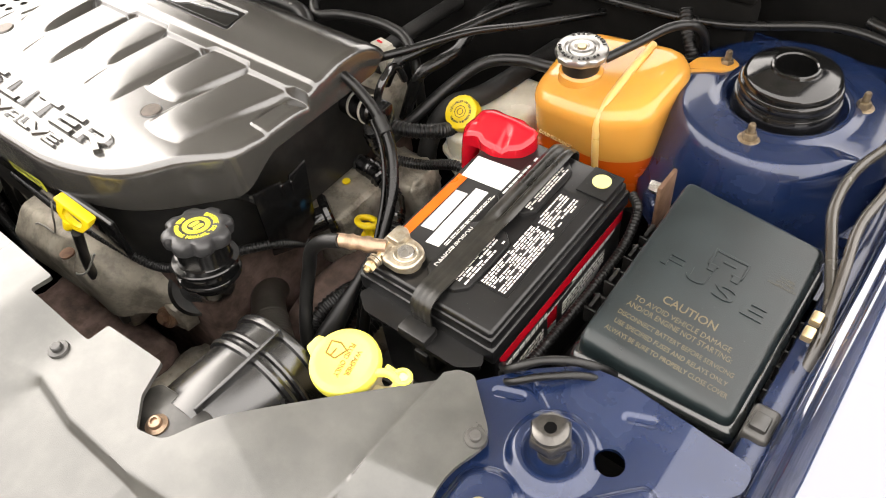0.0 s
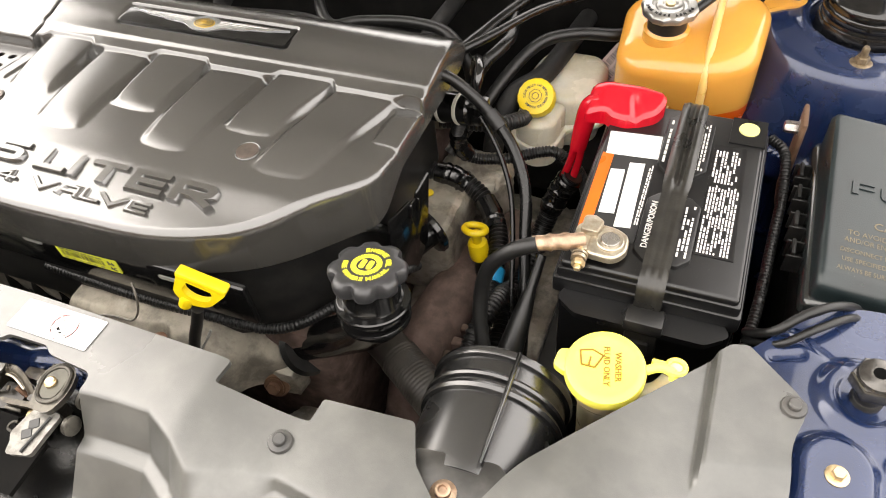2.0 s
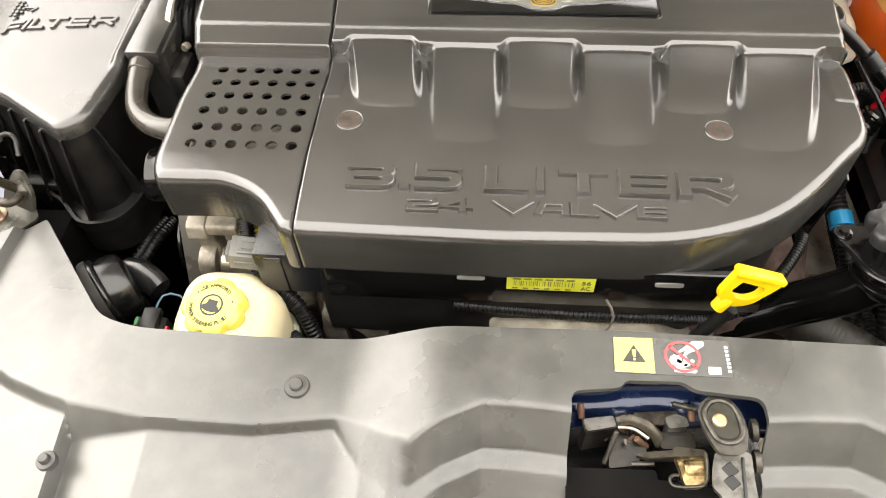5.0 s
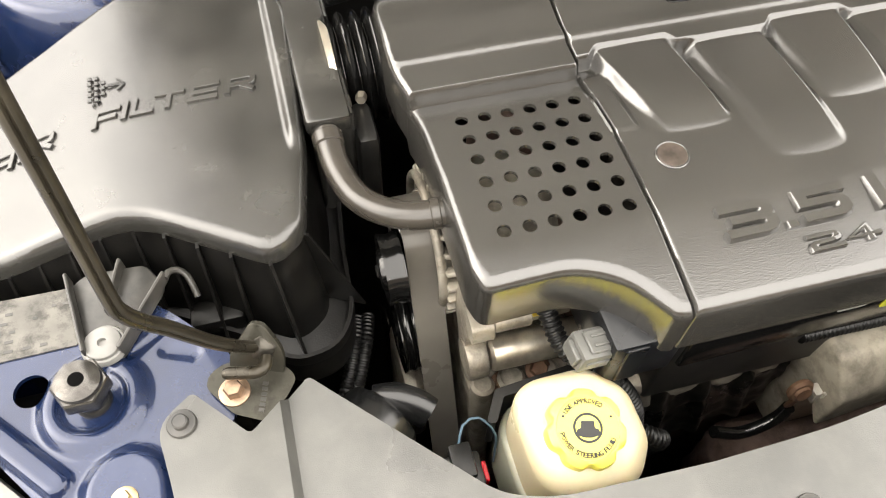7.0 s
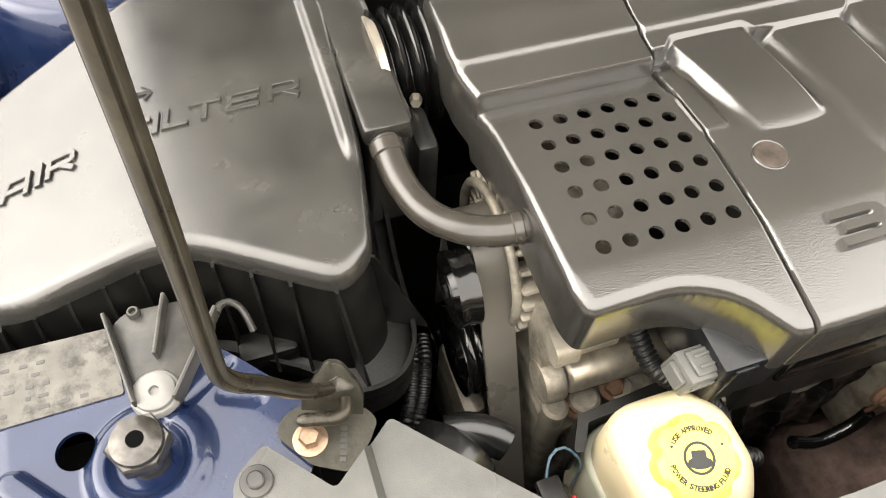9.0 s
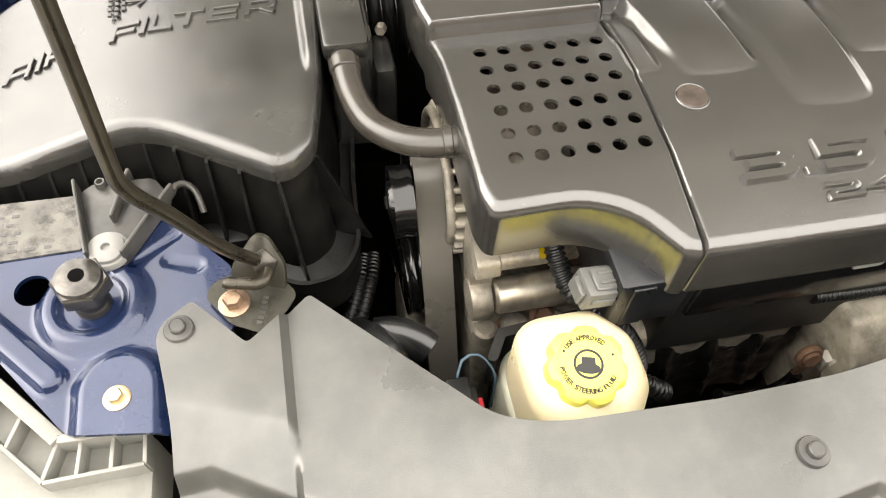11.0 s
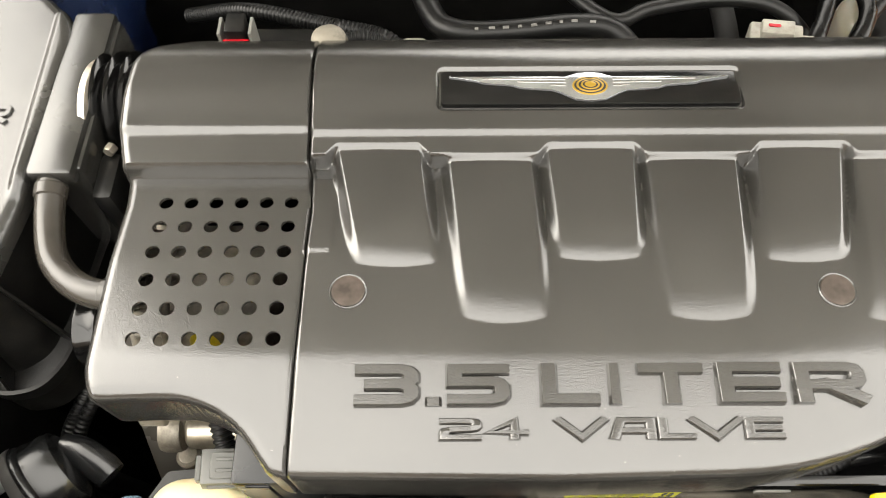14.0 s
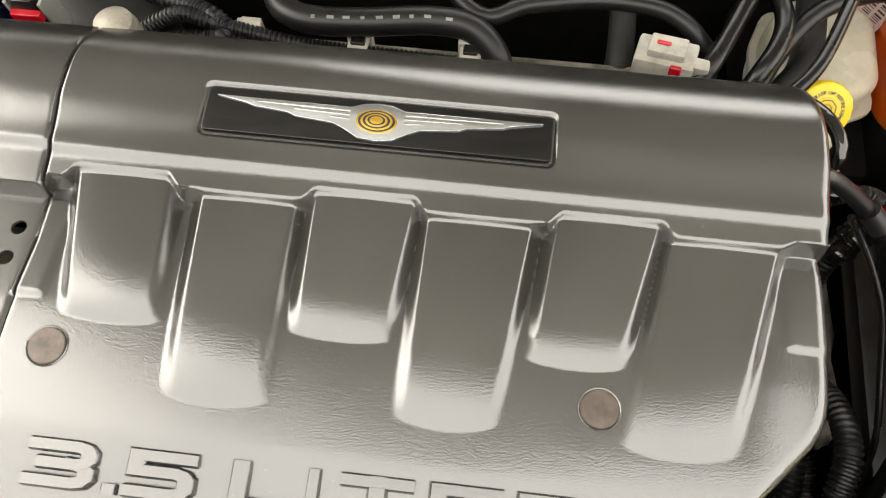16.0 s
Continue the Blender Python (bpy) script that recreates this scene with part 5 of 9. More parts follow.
def tank_wall(z0, z1, n, close_top):
    bm = bmesh.new()
    rings = []
    levels = [(z0 + (z1 - z0) * k / n, 0.0) for k in range(n + 1)]
    if close_top:
        R = 0.024
        levels = [(z, g) for z, g in levels if z < z1 - R] + [(z1 - R + R * math.sin(a * math.pi / 10), -R * (1 - math.cos(a * math.pi / 10))) for a in range(0, 6)]
    for z, g in levels:
        # the top falls a little towards the front
        ring = []
        for x, y in tank_ring(z, g):
            lean = ((y - 0.45) * 0.13 + (x - 0.50) * 0.12) * smooth(0.86, 0.94, np.float64(z)) if close_top else 0.0
            ring.append(bm.verts.new((x, y, z + float(lean))))
        rings.append(ring)
    n_ = len(rings[0])
    for p, q in zip(rings, rings[1:]):
        for i in range(n_):
            bm.faces.new((p[i], p[(i + 1) % n_], q[(i + 1) % n_], q[i]))
    bm.faces.new(rings[0])
    bm.faces.new(rings[-1])
    return bm


tank_body = part("tank_body", tank_wall(0.864, 0.944, 6, True), AMBER, tank, sharp=60)
part("coolant_band", tank_wall(0.78, 0.864, 3, False), COOLANT, tank, "orange-red liquid level showing through", 60)
bm = bmesh.new()
sweep(bm, [(0.515, 0.515, 0.954), (0.515, 0.480, 0.9515), (0.515, 0.430, 0.9445), (0.515, 0.402, 0.937), (0.515, 0.384, 0.922), (0.516, 0.381, 0.905), (0.516, 0.383, 0.870), (0.517, 0.387, 0.82), (0.517, 0.389, 0.785)], 0.0050, 12, 0.006)
part("moulding_seam", bm, SEAM, tank, "pale raised moulding seam")
part("lettering", words("COLD FILL RANGE", 0.052, 0.0050, Matrix.Translation((0.4560, 0.3862, 0.868)) @ Matrix.Rotation(radians(-6), 4, "Z") @ Matrix.Rotation(radians(90), 4, "X"), 0.0016), SEAM, tank_body, "raised lettering in the tank plastic")
bm = bmesh.new()
slab(bm, rounded([(0.556, 0.500), (0.590, 0.522), (0.612, 0.532), (0.616, 0.550), (0.600, 0.560), (0.565, 0.540)], 0.006, 3), 0.9300, 0.9400, 0.003)
part("mounting_ear", bm, AMBER, tank)
bm = bmesh.new()
lathe(bm, [(0.0285, 0.930), (0.0275, 0.944), (0.0235, 0.948), (0.0225, 0.955)], 32, Matrix.Translation((0.459, 0.437, 0)))
part("filler_neck", bm, AMBER, tank)
bm = bmesh.new()
lathe(bm, [(0.0215, 0.946), (0.0235, 0.947), (0.0235, 0.967), (0.021, 0.969)], 32, Matrix.Translation((0.459, 0.436, 0)))
part("seal_ring", bm, BLACK, tank)


def cap_wave(a, r, z):
    return r * (1.0 + (0.018 * math.cos(12 * a) + (0.05 if abs(math.cos(a * 2 + 0.5)) > 0.88 else 0.0) if r > 0.0295 and z < 0.0095 else 0.0))


bm = bmesh.new()
lathe(bm, [(0.0275, 0.0), (0.0310, 0.0008), (0.0320, 0.0025), (0.0320, 0.0080), (0.0308, 0.0104), (0.0280, 0.0116), (0.0212, 0.0122), (0.0196, 0.0092), (0.0170, 0.0086), (0.0150, 0.0118), (0.0130, 0.0128), (0.0095, 0.0126), (0.0078, 0.0100), (0, 0.0100)], 96,
      Matrix.Translation((0.459, 0.436, 0.966)), cap_wave)
capshell = part("pressure_cap", bm, CAPSTEEL, tank, "bright metal pressure cap")
bm = bmesh.new()
lathe(bm, [(0, 0.010), (0.0055, 0.010), (0.0055, 0.0128), (0.0048, 0.0136), (0, 0.0136)], 20, Matrix.Translation((0.459, 0.436, 0.966)))
part("rivet_head", bm, BRASS, capshell)
def ring_words(text, radius, height, start, step, m, mat, parent, depth=0.0005, inward=True, name="lettering"):
    """Letters round a circle, one mesh; start and step in degrees, clockwise for a positive step."""
    bm = bmesh.new()
    a = start
    for ch in text:
        wide = {"I": 0.35, "1": 0.4, " ": 0.5, "W": 1.15, "M": 1.1, ".": 0.3}.get(ch, 0.78)
        a -= step * wide / 2
        if ch != " ":
            t = radians(a)
            turn = a - 90 if inward else a + 90
            data = words(ch, height * wide * 0.92, height, m @ Matrix.Translation((radius * math.cos(t), radius * math.sin(t), 0)) @ Matrix.Rotation(radians(turn), 4, "Z"), depth, 0.015)
            bm.from_mesh(data)
            bpy.data.meshes.remove(data)
        a -= step * wide / 2
    return part(name, bm, mat, parent)


ring_words("KEEP TIGHT", 0.0268, 0.0042, 150, 17, Matrix.Translation((0.459, 0.436, 0.9778)), INK, capshell, 0.0012)
ring_words("DO NOT OPEN HOT", 0.0268, 0.0038, -10, 14, Matrix.Translation((0.459, 0.436, 0.9778)), INK, capshell, 0.0012)
# overflow hose behind the cap
bm = bmesh.new()
sweep(bm, [(0.485, 0.448, 0.962), (0.510, 0.478, 0.975), (0.535, 0.515, 0.985), (0.555, 0.545, 0.975), (0.56, 0.57, 0.94), (0.555, 0.59, 0.88)], 0.0058, 12, 0.006)
single("overflow_hose", bm, RUBBER, "thin black overflow hose from the coolant tank", "hose")

# ---------------------------------------------------------------- brake fluid reservoir
res = thing("brake_fluid_reservoir", (0.335, 0.43, 0.75), "translucent cream brake fluid reservoir with a yellow cap", "reservoir")
bm = bmesh.new()
slab(bm, rounded([(0.283, 0.405), (0.345, 0.397), (0.386, 0.418), (0.388, 0.494), (0.368, 0.516), (0.298, 0.516), (0.283, 0.480)], 0.018, 5), 0.76, 0.840, 0.014, None, 4)
slab(bm, rounded([(0.286, 0.360), (0.318, 0.344), (0.344, 0.356), (0.350, 0.410), (0.300, 0.415)], 0.014, 4), 0.76, 0.832, 0.008, None, 3)
part("tank_body", bm, RESV, res)
bm = bmesh.new()
slab(bm, rounded([(0.281, 0.356), (0.318, 0.339), (0.348, 0.352), (0.354, 0.394), (0.398, 0.416), (0.400, 0.504), (0.374, 0.530), (0.294, 0.530), (0.276, 0.482), (0.276, 0.412)], 0.012, 3), 0.790, 0.7965, 0.003)
part("weld_flange", bm, RESV, res)
cap_pose = Matrix.Translation((0.3150, 0.384, 0.844)) @ Matrix.Rotation(radians(38), 4, "X")
bm = bmesh.new()
lathe(bm, [(0.017, -0.012), (0.017, 0.016)], 28, cap_pose)
part("neck", bm, RESV, res)
bm = bmesh.new()
lathe(bm, [(0.0225, 0.008), (0.0245, 0.010), (0.0245, 0.023), (0.0232, 0.0255), (0.0215, 0.0262), (0.0105, 0.0262), (0.0098, 0.0272), (0.0062, 0.0272), (0.0056, 0.0262), (0, 0.0262)], 48, cap_pose,
      lambda a, r, z: r * (1 + (0.03 if r > 0.022 and math.sin(a * 18) > 0 else 0)))
ycap = part("yellow_cap", bm, YELLOW, res, "ribbed yellow filler cap")
ring_words("CLEAN FILLER CAP BEFORE REMOVING WARNING", 0.0148, 0.0032, 200, 11.5, cap_pose @ Matrix.Translation((0, 0, 0.0260)), INK, ycap, 0.0006)
bm = bmesh.new()
for r0, r1 in ((0.0082, 0.0090), (0.0040, 0.0048)):
    for k in range(8):
        a0, a1 = math.pi * k / 4 + 0.39, math.pi * (k + 1) / 4 + 0.39
        slab(bm, [(r * math.cos(a), r * math.sin(a)) for r, a in ((r0, a0), (r1, a0), (r1, a1), (r0, a1))], 0.0270, 0.0276, 0.0, cap_pose)
part("printed_octagon", bm, INK, ycap)

# printed tag between reservoir and tank
tag = thing("paper_tag", (0.389, 0.513, 0.79), "pinkish paper tag with printed bars beside the coolant tank", "tag")
tm = Matrix.Translation((0.3885, 0.511, 0.827)) @ Matrix.Rotation(radians(48), 4, "X") @ Matrix.Rotation(radians(-32), 4, "Z")
bm = bmesh.new()
slab(bm, rounded([(-0.0165, -0.034), (0.0165, -0.034), (0.0165, 0.026), (0.011, 0.032), (-0.011, 0.032), (-0.0165, 0.026)], 0.002, 2), 0, 0.0006, 0, tm)
part("card", bm, TAGPAPER, tag)
rt = random.Random(21)
for r_ in range(2):
    bm = bmesh.new()
    y_ = -0.028
    while y_ < 0.020:
        w_ = rt.choice((0.0008, 0.0012, 0.0018))
        box(bm, (-0.0120 + 0.0135 * r_, y_, 0.0005), (-0.0025 + 0.0135 * r_, y_ + w_, 0.0010), 0, 1, tm)
        y_ += w_ + rt.choice((0.0009, 0.0014, 0.0022))
    part("print_bars", bm, INK, tag, "dark printed bars")
bm = bmesh.new()
rod(bm, tm @ Vector((0, 0.027, -0.001)), tm @ Vector((0.004, 0.050, -0.010)), 0.0012, 8)
part("tie", bm, BLACK, tag)

# ---------------------------------------------------------------- strut towers
def strut_tower(s):
    """The painted dome round the strut, with its black mount and three nuts."""
    cx, cy = s * 0.684, 0.517
    side = "left" if s > 0 else "right"
    tower = thing("strut_tower", (cx, cy, 0.80), "dark blue painted strut tower with a black strut mount", "strut tower", "strut towers")

    def dome(x, y, d):
        r = np.hypot((x - cx), (y - cy) * 1.0)
        z = 0.936 - 0.085 * smooth(0.112, 0.165, r) * smooth(cy + 0.05, cy - 0.03, y) - 0.02 * smooth(0.118, 0.15, r)
        z -= 0.010 * smooth(0.066, 0.060, r)
        z += 0.003 * smooth(0.012, 0.0, np.abs(r - 0.072))
        z -= 0.006 * np.exp(-((x - s * 0.785) ** 2 / 0.0014 + (y - 0.47) ** 2 / 0.0002))
        return z

    edge = rounded([(s * 0.540, 0.47), (s * 0.560, 0.41), (s * 0.615, 0.365), (s * 0.70, 0.345), (s * 0.83, 0.345), (s * 0.83, 0.66), (s * 0.555, 0.66)], 0.03)
    part("dome", sheet("dome", lambda x, y: inside(edge, x, y), dome, (min(s * 0.53, s * 0.84), 0.34), (max(s * 0.53, s * 0.84), 0.665), 0.0030, 0.0, 0.80), BLUE, tower, sharp=70)
    bm = bmesh.new()
    lathe(bm, [(0.0585, 0.905), (0.0592, 0.9450), (0.0580, 0.9475), (0.0562, 0.9480), (0.0556, 0.9505), (0.0566, 0.9525), (0.0566, 0.9605), (0.0550, 0.9630), (0.0535, 0.9635), (0.0530, 0.9680), (0.0515, 0.9725), (0.0470, 0.9755), (0.0300, 0.9790),
               (0.0268, 0.9800), (0.0258, 0.9825), (0.0238, 0.9835), (0.0222, 0.9820), (0.0216, 0.955), (0, 0.955)], 64, Matrix.Translation((cx, cy, 0)))
    part("strut_mount", bm, GLOSS, tower, "glossy black rubber and steel strut mount")
    for dx, dy in ((-0.007, -0.086), (-0.084, 0.028), (0.076, 0.029)):
        bm = bmesh.new()
        hexbolt(bm, (cx + s * dx, cy + dy, 0.934), (0, 0, 1), 0.0080, 0.0085, 0.0125, 0.0042, 0.002)
        part("stud_nut", bm, NUT, tower, "weathered hexagon nut on its stud")
    return tower


strut_tower(1)
strut_tower(-1)

# ---------------------------------------------------------------- front corner brackets with bonnet stops
def corner_bracket(s):
    bracket = thing("corner_bracket", (s * 0.70, 0.0, 0.88), "dark blue painted sheet metal bracket at the bay corner", "bracket", "corner brackets")
    outline_ = [(s * 0.640, -0.105), (s * 0.596, -0.02), (s * 0.600, 0.016), (s * 0.641, 0.062), (s * 0.677, 0.091), (s * 0.710, 0.096), (s * 0.767, 0.091), (s * 0.836, 0.086), (s * 0.838, 0.06), (s * 0.765, -0.022), (s * 0.708, -0.095)]
    if s < 0:
        outline_ = (outline_[:5] + [(-0.700, 0.100), (-0.836, 0.100)] + outline_[8:])[::-1]
    edge = rounded(outline_, 0.010, 3)

    def cut(x, y):
        d = inside(edge, x, y)
        d = np.maximum(d, 0.0125 - np.hypot(x - s * 0.7405, y - 0.021))
        return d

    def lift(x, y, d):
        u = x * s
        r = np.hypot(u - 0.6975, y - 0.001)
        z = 0.912 - 0.06 * np.clip(u - 0.78, 0, 1)
        z += 0.007 * smooth(0.042, 0.030, r) - 0.005 * smooth(0.026, 0.020, r)
        for ax, ay, bx, by, w, h in ((0.626, 0.022, 0.646, 0.030, 0.006, -0.0016), (0.733, 0.066, 0.752, 0.074, 0.0055, -0.0016), (0.722, -0.052, 0.778, 0.009, 0.0115, 0.007), (0.640, 0.052, 0.690, 0.020, 0.004, -0.0012)):
            t = np.clip(((u - ax) * (bx - ax) + (y - ay) * (by - ay)) / ((bx - ax) ** 2 + (by - ay) ** 2), 0, 1)
            dd = np.hypot(u - ax - t * (bx - ax), y - ay - t * (by - ay))
            z += h * smooth(w, w * 0.5, dd)
        tongue = np.maximum(np.hypot(u - 0.677, np.maximum(0, y + 0.068)) - 0.022, 0)
        z += 0.007 * smooth(0.012, 0.0, tongue)
        return z

    lo_, hi_ = min(s * 0.58, s * 0.845), max(s * 0.58, s * 0.845)
    part("plate", sheet("plate", cut, lift, (lo_, -0.11), (hi_, 0.16), 0.0018, 0.004), BLUE, bracket, sharp=70)
    bm = bmesh.new()
    hexbolt(bm, (s * 0.677, -0.0755, 0.9185), (0, 0, 1), 0.0054, 0.006, 0.0088)
    part("flange_bolt", bm, BRASS, bracket, "yellow zinc flange bolt")
    stop = thing("bonnet_stop", (s * 0.695, 0.001, 0.915), "black screwed bonnet stop with a hexagon top", "bonnet stop", "bonnet stops")
    m = Matrix.Translation((s * 0.6965, 0.001, 0.92)) @ Matrix.Rotation(radians(-3 * s), 4, "Y") @ Matrix.Translation((0, 0, -0.92))
    bm = bmesh.new()
    lathe(bm, [(0.0125, 0.905), (0.0125, 0.918), (0.011, 0.920), (0.0115, 0.923), (0.0105, 0.926), (0.0115, 0.929), (0.0105, 0.932), (0.0105, 0.938)], 20, m)
    part("threaded_shank", bm, BLACK, stop)
    bm = bmesh.new()
    lathe(bm, [(0.0185, 0.935), (0.0192, 0.937), (0.0192, 0.9465), (0.0178, 0.9485)], 6, m)
    lathe(bm, [(0.0045, 0.946), (0.0158, 0.9485), (0.0150, 0.9515), (0.0110, 0.9535), (0.0048, 0.9535), (0.0044, 0.9505), (0, 0.9505)], 28, m)
    part("hexagon_top", bm, STOP, stop)
    # black disc that gives the centre hole its shade by colour
    bm = bmesh.new()
    lathe(bm, [(0, 0.9500), (0.0052, 0.9500), (0.0052, 0.9539), (0.0046, 0.9540), (0, 0.9536)], 16, m)
    part("hole_shade_disc", bm, HOLEBLACK, stop)
    return bracket


corner_bracket(1)
corner_bracket(-1)

# painted wings outside the bay
for s in (1, -1):
    bm = bmesh.new()
    prof = [(0.838, 0.895), (0.841, 0.922), (0.844, 0.926), (0.849, 0.927), (0.852, 0.934), (0.856, 0.9390), (0.862, 0.9410), (0.874, 0.9425), (0.92, 0.941), (0.98, 0.925), (1.02, 0.86), (1.03, 0.70), (1.03, 0.40)]
    rows_ = []
    for k in range(13):
        y = -0.30 + 0.10 * k
        drop = 0.55 * max(0.0, -0.02 - y) ** 1.3
        rows_.append([bm.verts.new((s * (x - 0.05 * max(0.0, -0.05 - y)), y, z - drop + 0.045 * (y - 0.1))) for x, z in prof])
    for a, b in zip(rows_, rows_[1:]):
        for i in range(len(prof) - 1):
            bm.faces.new((a[i], a[i + 1], b[i + 1], b[i]))
    single("front_wing_" + ("left" if s > 0 else "right"), bm, PAINT, "glossy dark blue front wing of the car with water drops", "car wing", kind="structure", sharp=60)

# ---------------------------------------------------------------- washer bottle, intake snorkel
wash = thing("washer_filler", (0.49, -0.045, 0.80), "yellow washer fluid cap on a cream filler neck", "washer filler")
wm = Matrix.Translation((0.4945, -0.037, 0.908)) @ Matrix.Rotation(radians(7), 4, "X") @ Matrix.Scale(0.9, 4)
bm = bmesh.new()
lathe(bm, [(0.024, -0.30), (0.024, -0.045), (0.030, -0.03), (0.031, 0.008)], 28, wm)
sweep(bm, [(0.515, -0.036, 0.885), (0.538, -0.030, 0.892), (0.5505, -0.0200, 0.910), (0.5515, -0.0195, 0.920)], 0.0080, 14, 0.004)
part("filler_neck", bm, CREAM, wash)
bm = bmesh.new()
lathe(bm, [(0.0365, 0.004), (0.0385, 0.006), (0.0385, 0.0140), (0.0370, 0.0175), (0.0310, 0.0195), (0.0290, 0.0188), (0, 0.0188)], 40, wm)
slab(bm, rounded([(-0.048, -0.010), (-0.034, -0.016), (-0.030, 0.012), (-0.046, 0.008)], 0.004, 3), 0.006, 0.016, 0.002, wm)
wcap = part("cap", bm, WASHCAP, wash, "bright yellow snap cap")
bm = bmesh.new()
sweep(bm, [(0.5275, -0.0300, 0.9205), (0.5350, -0.0262, 0.9225), (0.5420, -0.0250, 0.9230), (0.5490, -0.0262, 0.9205), (0.5505, -0.0300, 0.9160)], 0.0042, 12, 0.003, flat=0.7)
sweep(bm, [(0.5505 + 0.0075 * math.cos(t), -0.0200 + 0.0070 * math.sin(t), 0.9215) for t in [2 * math.pi * k / 20 for k in range(21)]], 0.0024, 8, 0.003)
box(bm, (0.5300, -0.0225, 0.9175), (0.5460, -0.0170, 0.9230), 0.0018)
part("tether", bm, WASHCAP, wash)
for k, text in enumerate(("WASHER", "FLUID ONLY")):
    part("lettering", words(text, 0.0300 if k == 0 else 0.040, 0.0060, wm @ Matrix.Rotation(radians(-78), 4, "Z") @ Matrix.Translation((0.0, 0.012 - 0.0105 * k, 0.0186)), 0.0010, 0.02), OLIVE, wcap)
bm = bmesh.new()
for a, b in (((-0.0245, -0.004), (-0.012, -0.004)), ((-0.012, -0.004), (-0.007, 0.010)), ((-0.0245, -0.004), (-0.029, 0.010)), ((-0.029, 0.010), (-0.018, 0.0135)), ((-0.018, 0.0135), (-0.007, 0.010)), ((-0.018, -0.004), (-0.018, 0.006))):
    rod(bm, wm @ Vector((a[0] + 0.003, a[1], 0.0189)), wm @ Vector((b[0] + 0.003, b[1], 0.0189)), 0.0009, 6)
part("pictogram", bm, OLIVE, wcap)

duct = thing("intake_snorkel", (0.412, -0.10, 0.80), "glossy black plastic air intake snorkel with rings", "air intake")
axis = frame_of((0.411, -0.170, 0.868), (0.405, 0.0, 0.852))
bm = bmesh.new()
lathe(bm, [(0.0600, 0.0), (0.0615, 0.012), (0.0620, 0.060), (0.0620, 0.072), (0.0655, 0.0735), (0.0668, 0.077), (0.0655, 0.0805), (0.0622, 0.082), (0.0622, 0.085), (0.0655, 0.0865), (0.0665, 0.089), (0.0655, 0.0915), (0.0620, 0.093),
           (0.0618, 0.108), (0.0655, 0.1095), (0.0668, 0.113), (0.0660, 0.117), (0.0630, 0.119), (0.0560, 0.120), (0.050, 0.118)], 56, axis)
part("tube", bm, SATIN, duct)
bm = bmesh.new()
box(bm, (0.4200, -0.158, 0.915), (0.4240, -0.052, 0.9345), 0.0015, 1, Matrix.Translation((0.41, 0, 0.86)) @ Matrix.Rotation(radians(2), 4, "Y") @ Matrix.Translation((-0.41, 0, -0.86)))
part("rib", bm, SATIN, duct)
bm = bmesh.new()
slab(bm, rounded([(0.371, -0.157), (0.363, -0.173), (0.383, -0.200), (0.404, -0.208), (0.423, -0.196), (0.450, -0.160), (0.437, -0.150)], 0.005, 3), 0.916, 0.926, 0.002)
tab = part("fixing_tab", bm, GREYARM, duct)
bm = bmesh.new()
lathe(bm, [(0, 0), (0.0105, 0), (0.0105, 0.002), (0.0065, 0.0035), (0.0062, 0.0080), (0.0050, 0.0088), (0.0035, 0.0088), (0.0030, 0.0065), (0, 0.0065)], 24, Matrix.Translation((0.4045, -0.1865, 0.926)))
part("copper_screw", bm, COPPER, duct, "copper coloured socket screw")
# ---------------------------------------------------------------- engine under its cover
engine = thing("engine", (-0.04, 0.15, 0.30), "dirty cast aluminium engine with a black plenum", "engine")
bm = bmesh.new()
box(bm, (-0.30, -0.03, 0.30), (0.19, 0.40, 0.80), 0.02, 2)
part("block", bm, IRON, engine)
PLENUM = rounded([(-0.272, -0.060), (-0.1, -0.062), (0.06, -0.058), (0.140, -0.026), (0.206, 0.050), (0.208, 0.105), (0.205, 0.300), (-0.276, 0.300)], [0.004, 0, 0.09, 0.05, 0.04, 0.01, 0.02, 0.01])
bm = bmesh.new()
slab(bm, PLENUM, 0.80, 0.955, 0.004)
part("plenum", bm, BLACK, engine, "black plastic plenum under the cover")
bm = bmesh.new()
box(bm, (-0.262, -0.0645, 0.868), (0.150, -0.056, 0.926), 0.003)
rail = part("front_rail", bm, GLOSS, engine)
bm = bmesh.new()
box(bm, (-0.0895, -0.0658, 0.8955), (-0.0085, -0.0644, 0.9185))
lab = part("yellow_label", bm, LABEL_YELLOW, engine, "yellow barcode label")
bm = bmesh.new()
rb = random.Random(7)
x = -0.083
while x < -0.027:
    w = rb.choice((0.0005, 0.0007, 0.0010))
    box(bm, (x, -0.0662, 0.9025), (x + w, -0.0657, 0.9100))
    x += w + rb.choice((0.0010, 0.0016, 0.0024))
for k in range(6):
    box(bm, (-0.084 + 0.0098 * k, -0.0664, 0.9122), (-0.0765 + 0.0098 * k, -0.0657, 0.9140))
    box(bm, (-0.084 + 0.0098 * k, -0.0664, 0.8976), (-0.0790 + 0.0098 * k, -0.0657, 0.8990))
part("barcode", bm, FADED, lab)
for t_, z_ in (("56", 0.9095), ("AC", 0.9010)):
    part("lettering", words(t_, 0.0085, 0.0055, Matrix.Translation((-0.0165, -0.0658, z_)) @ Matrix.Rotation(radians(90), 4, "X"), 0.0005), INK, lab)
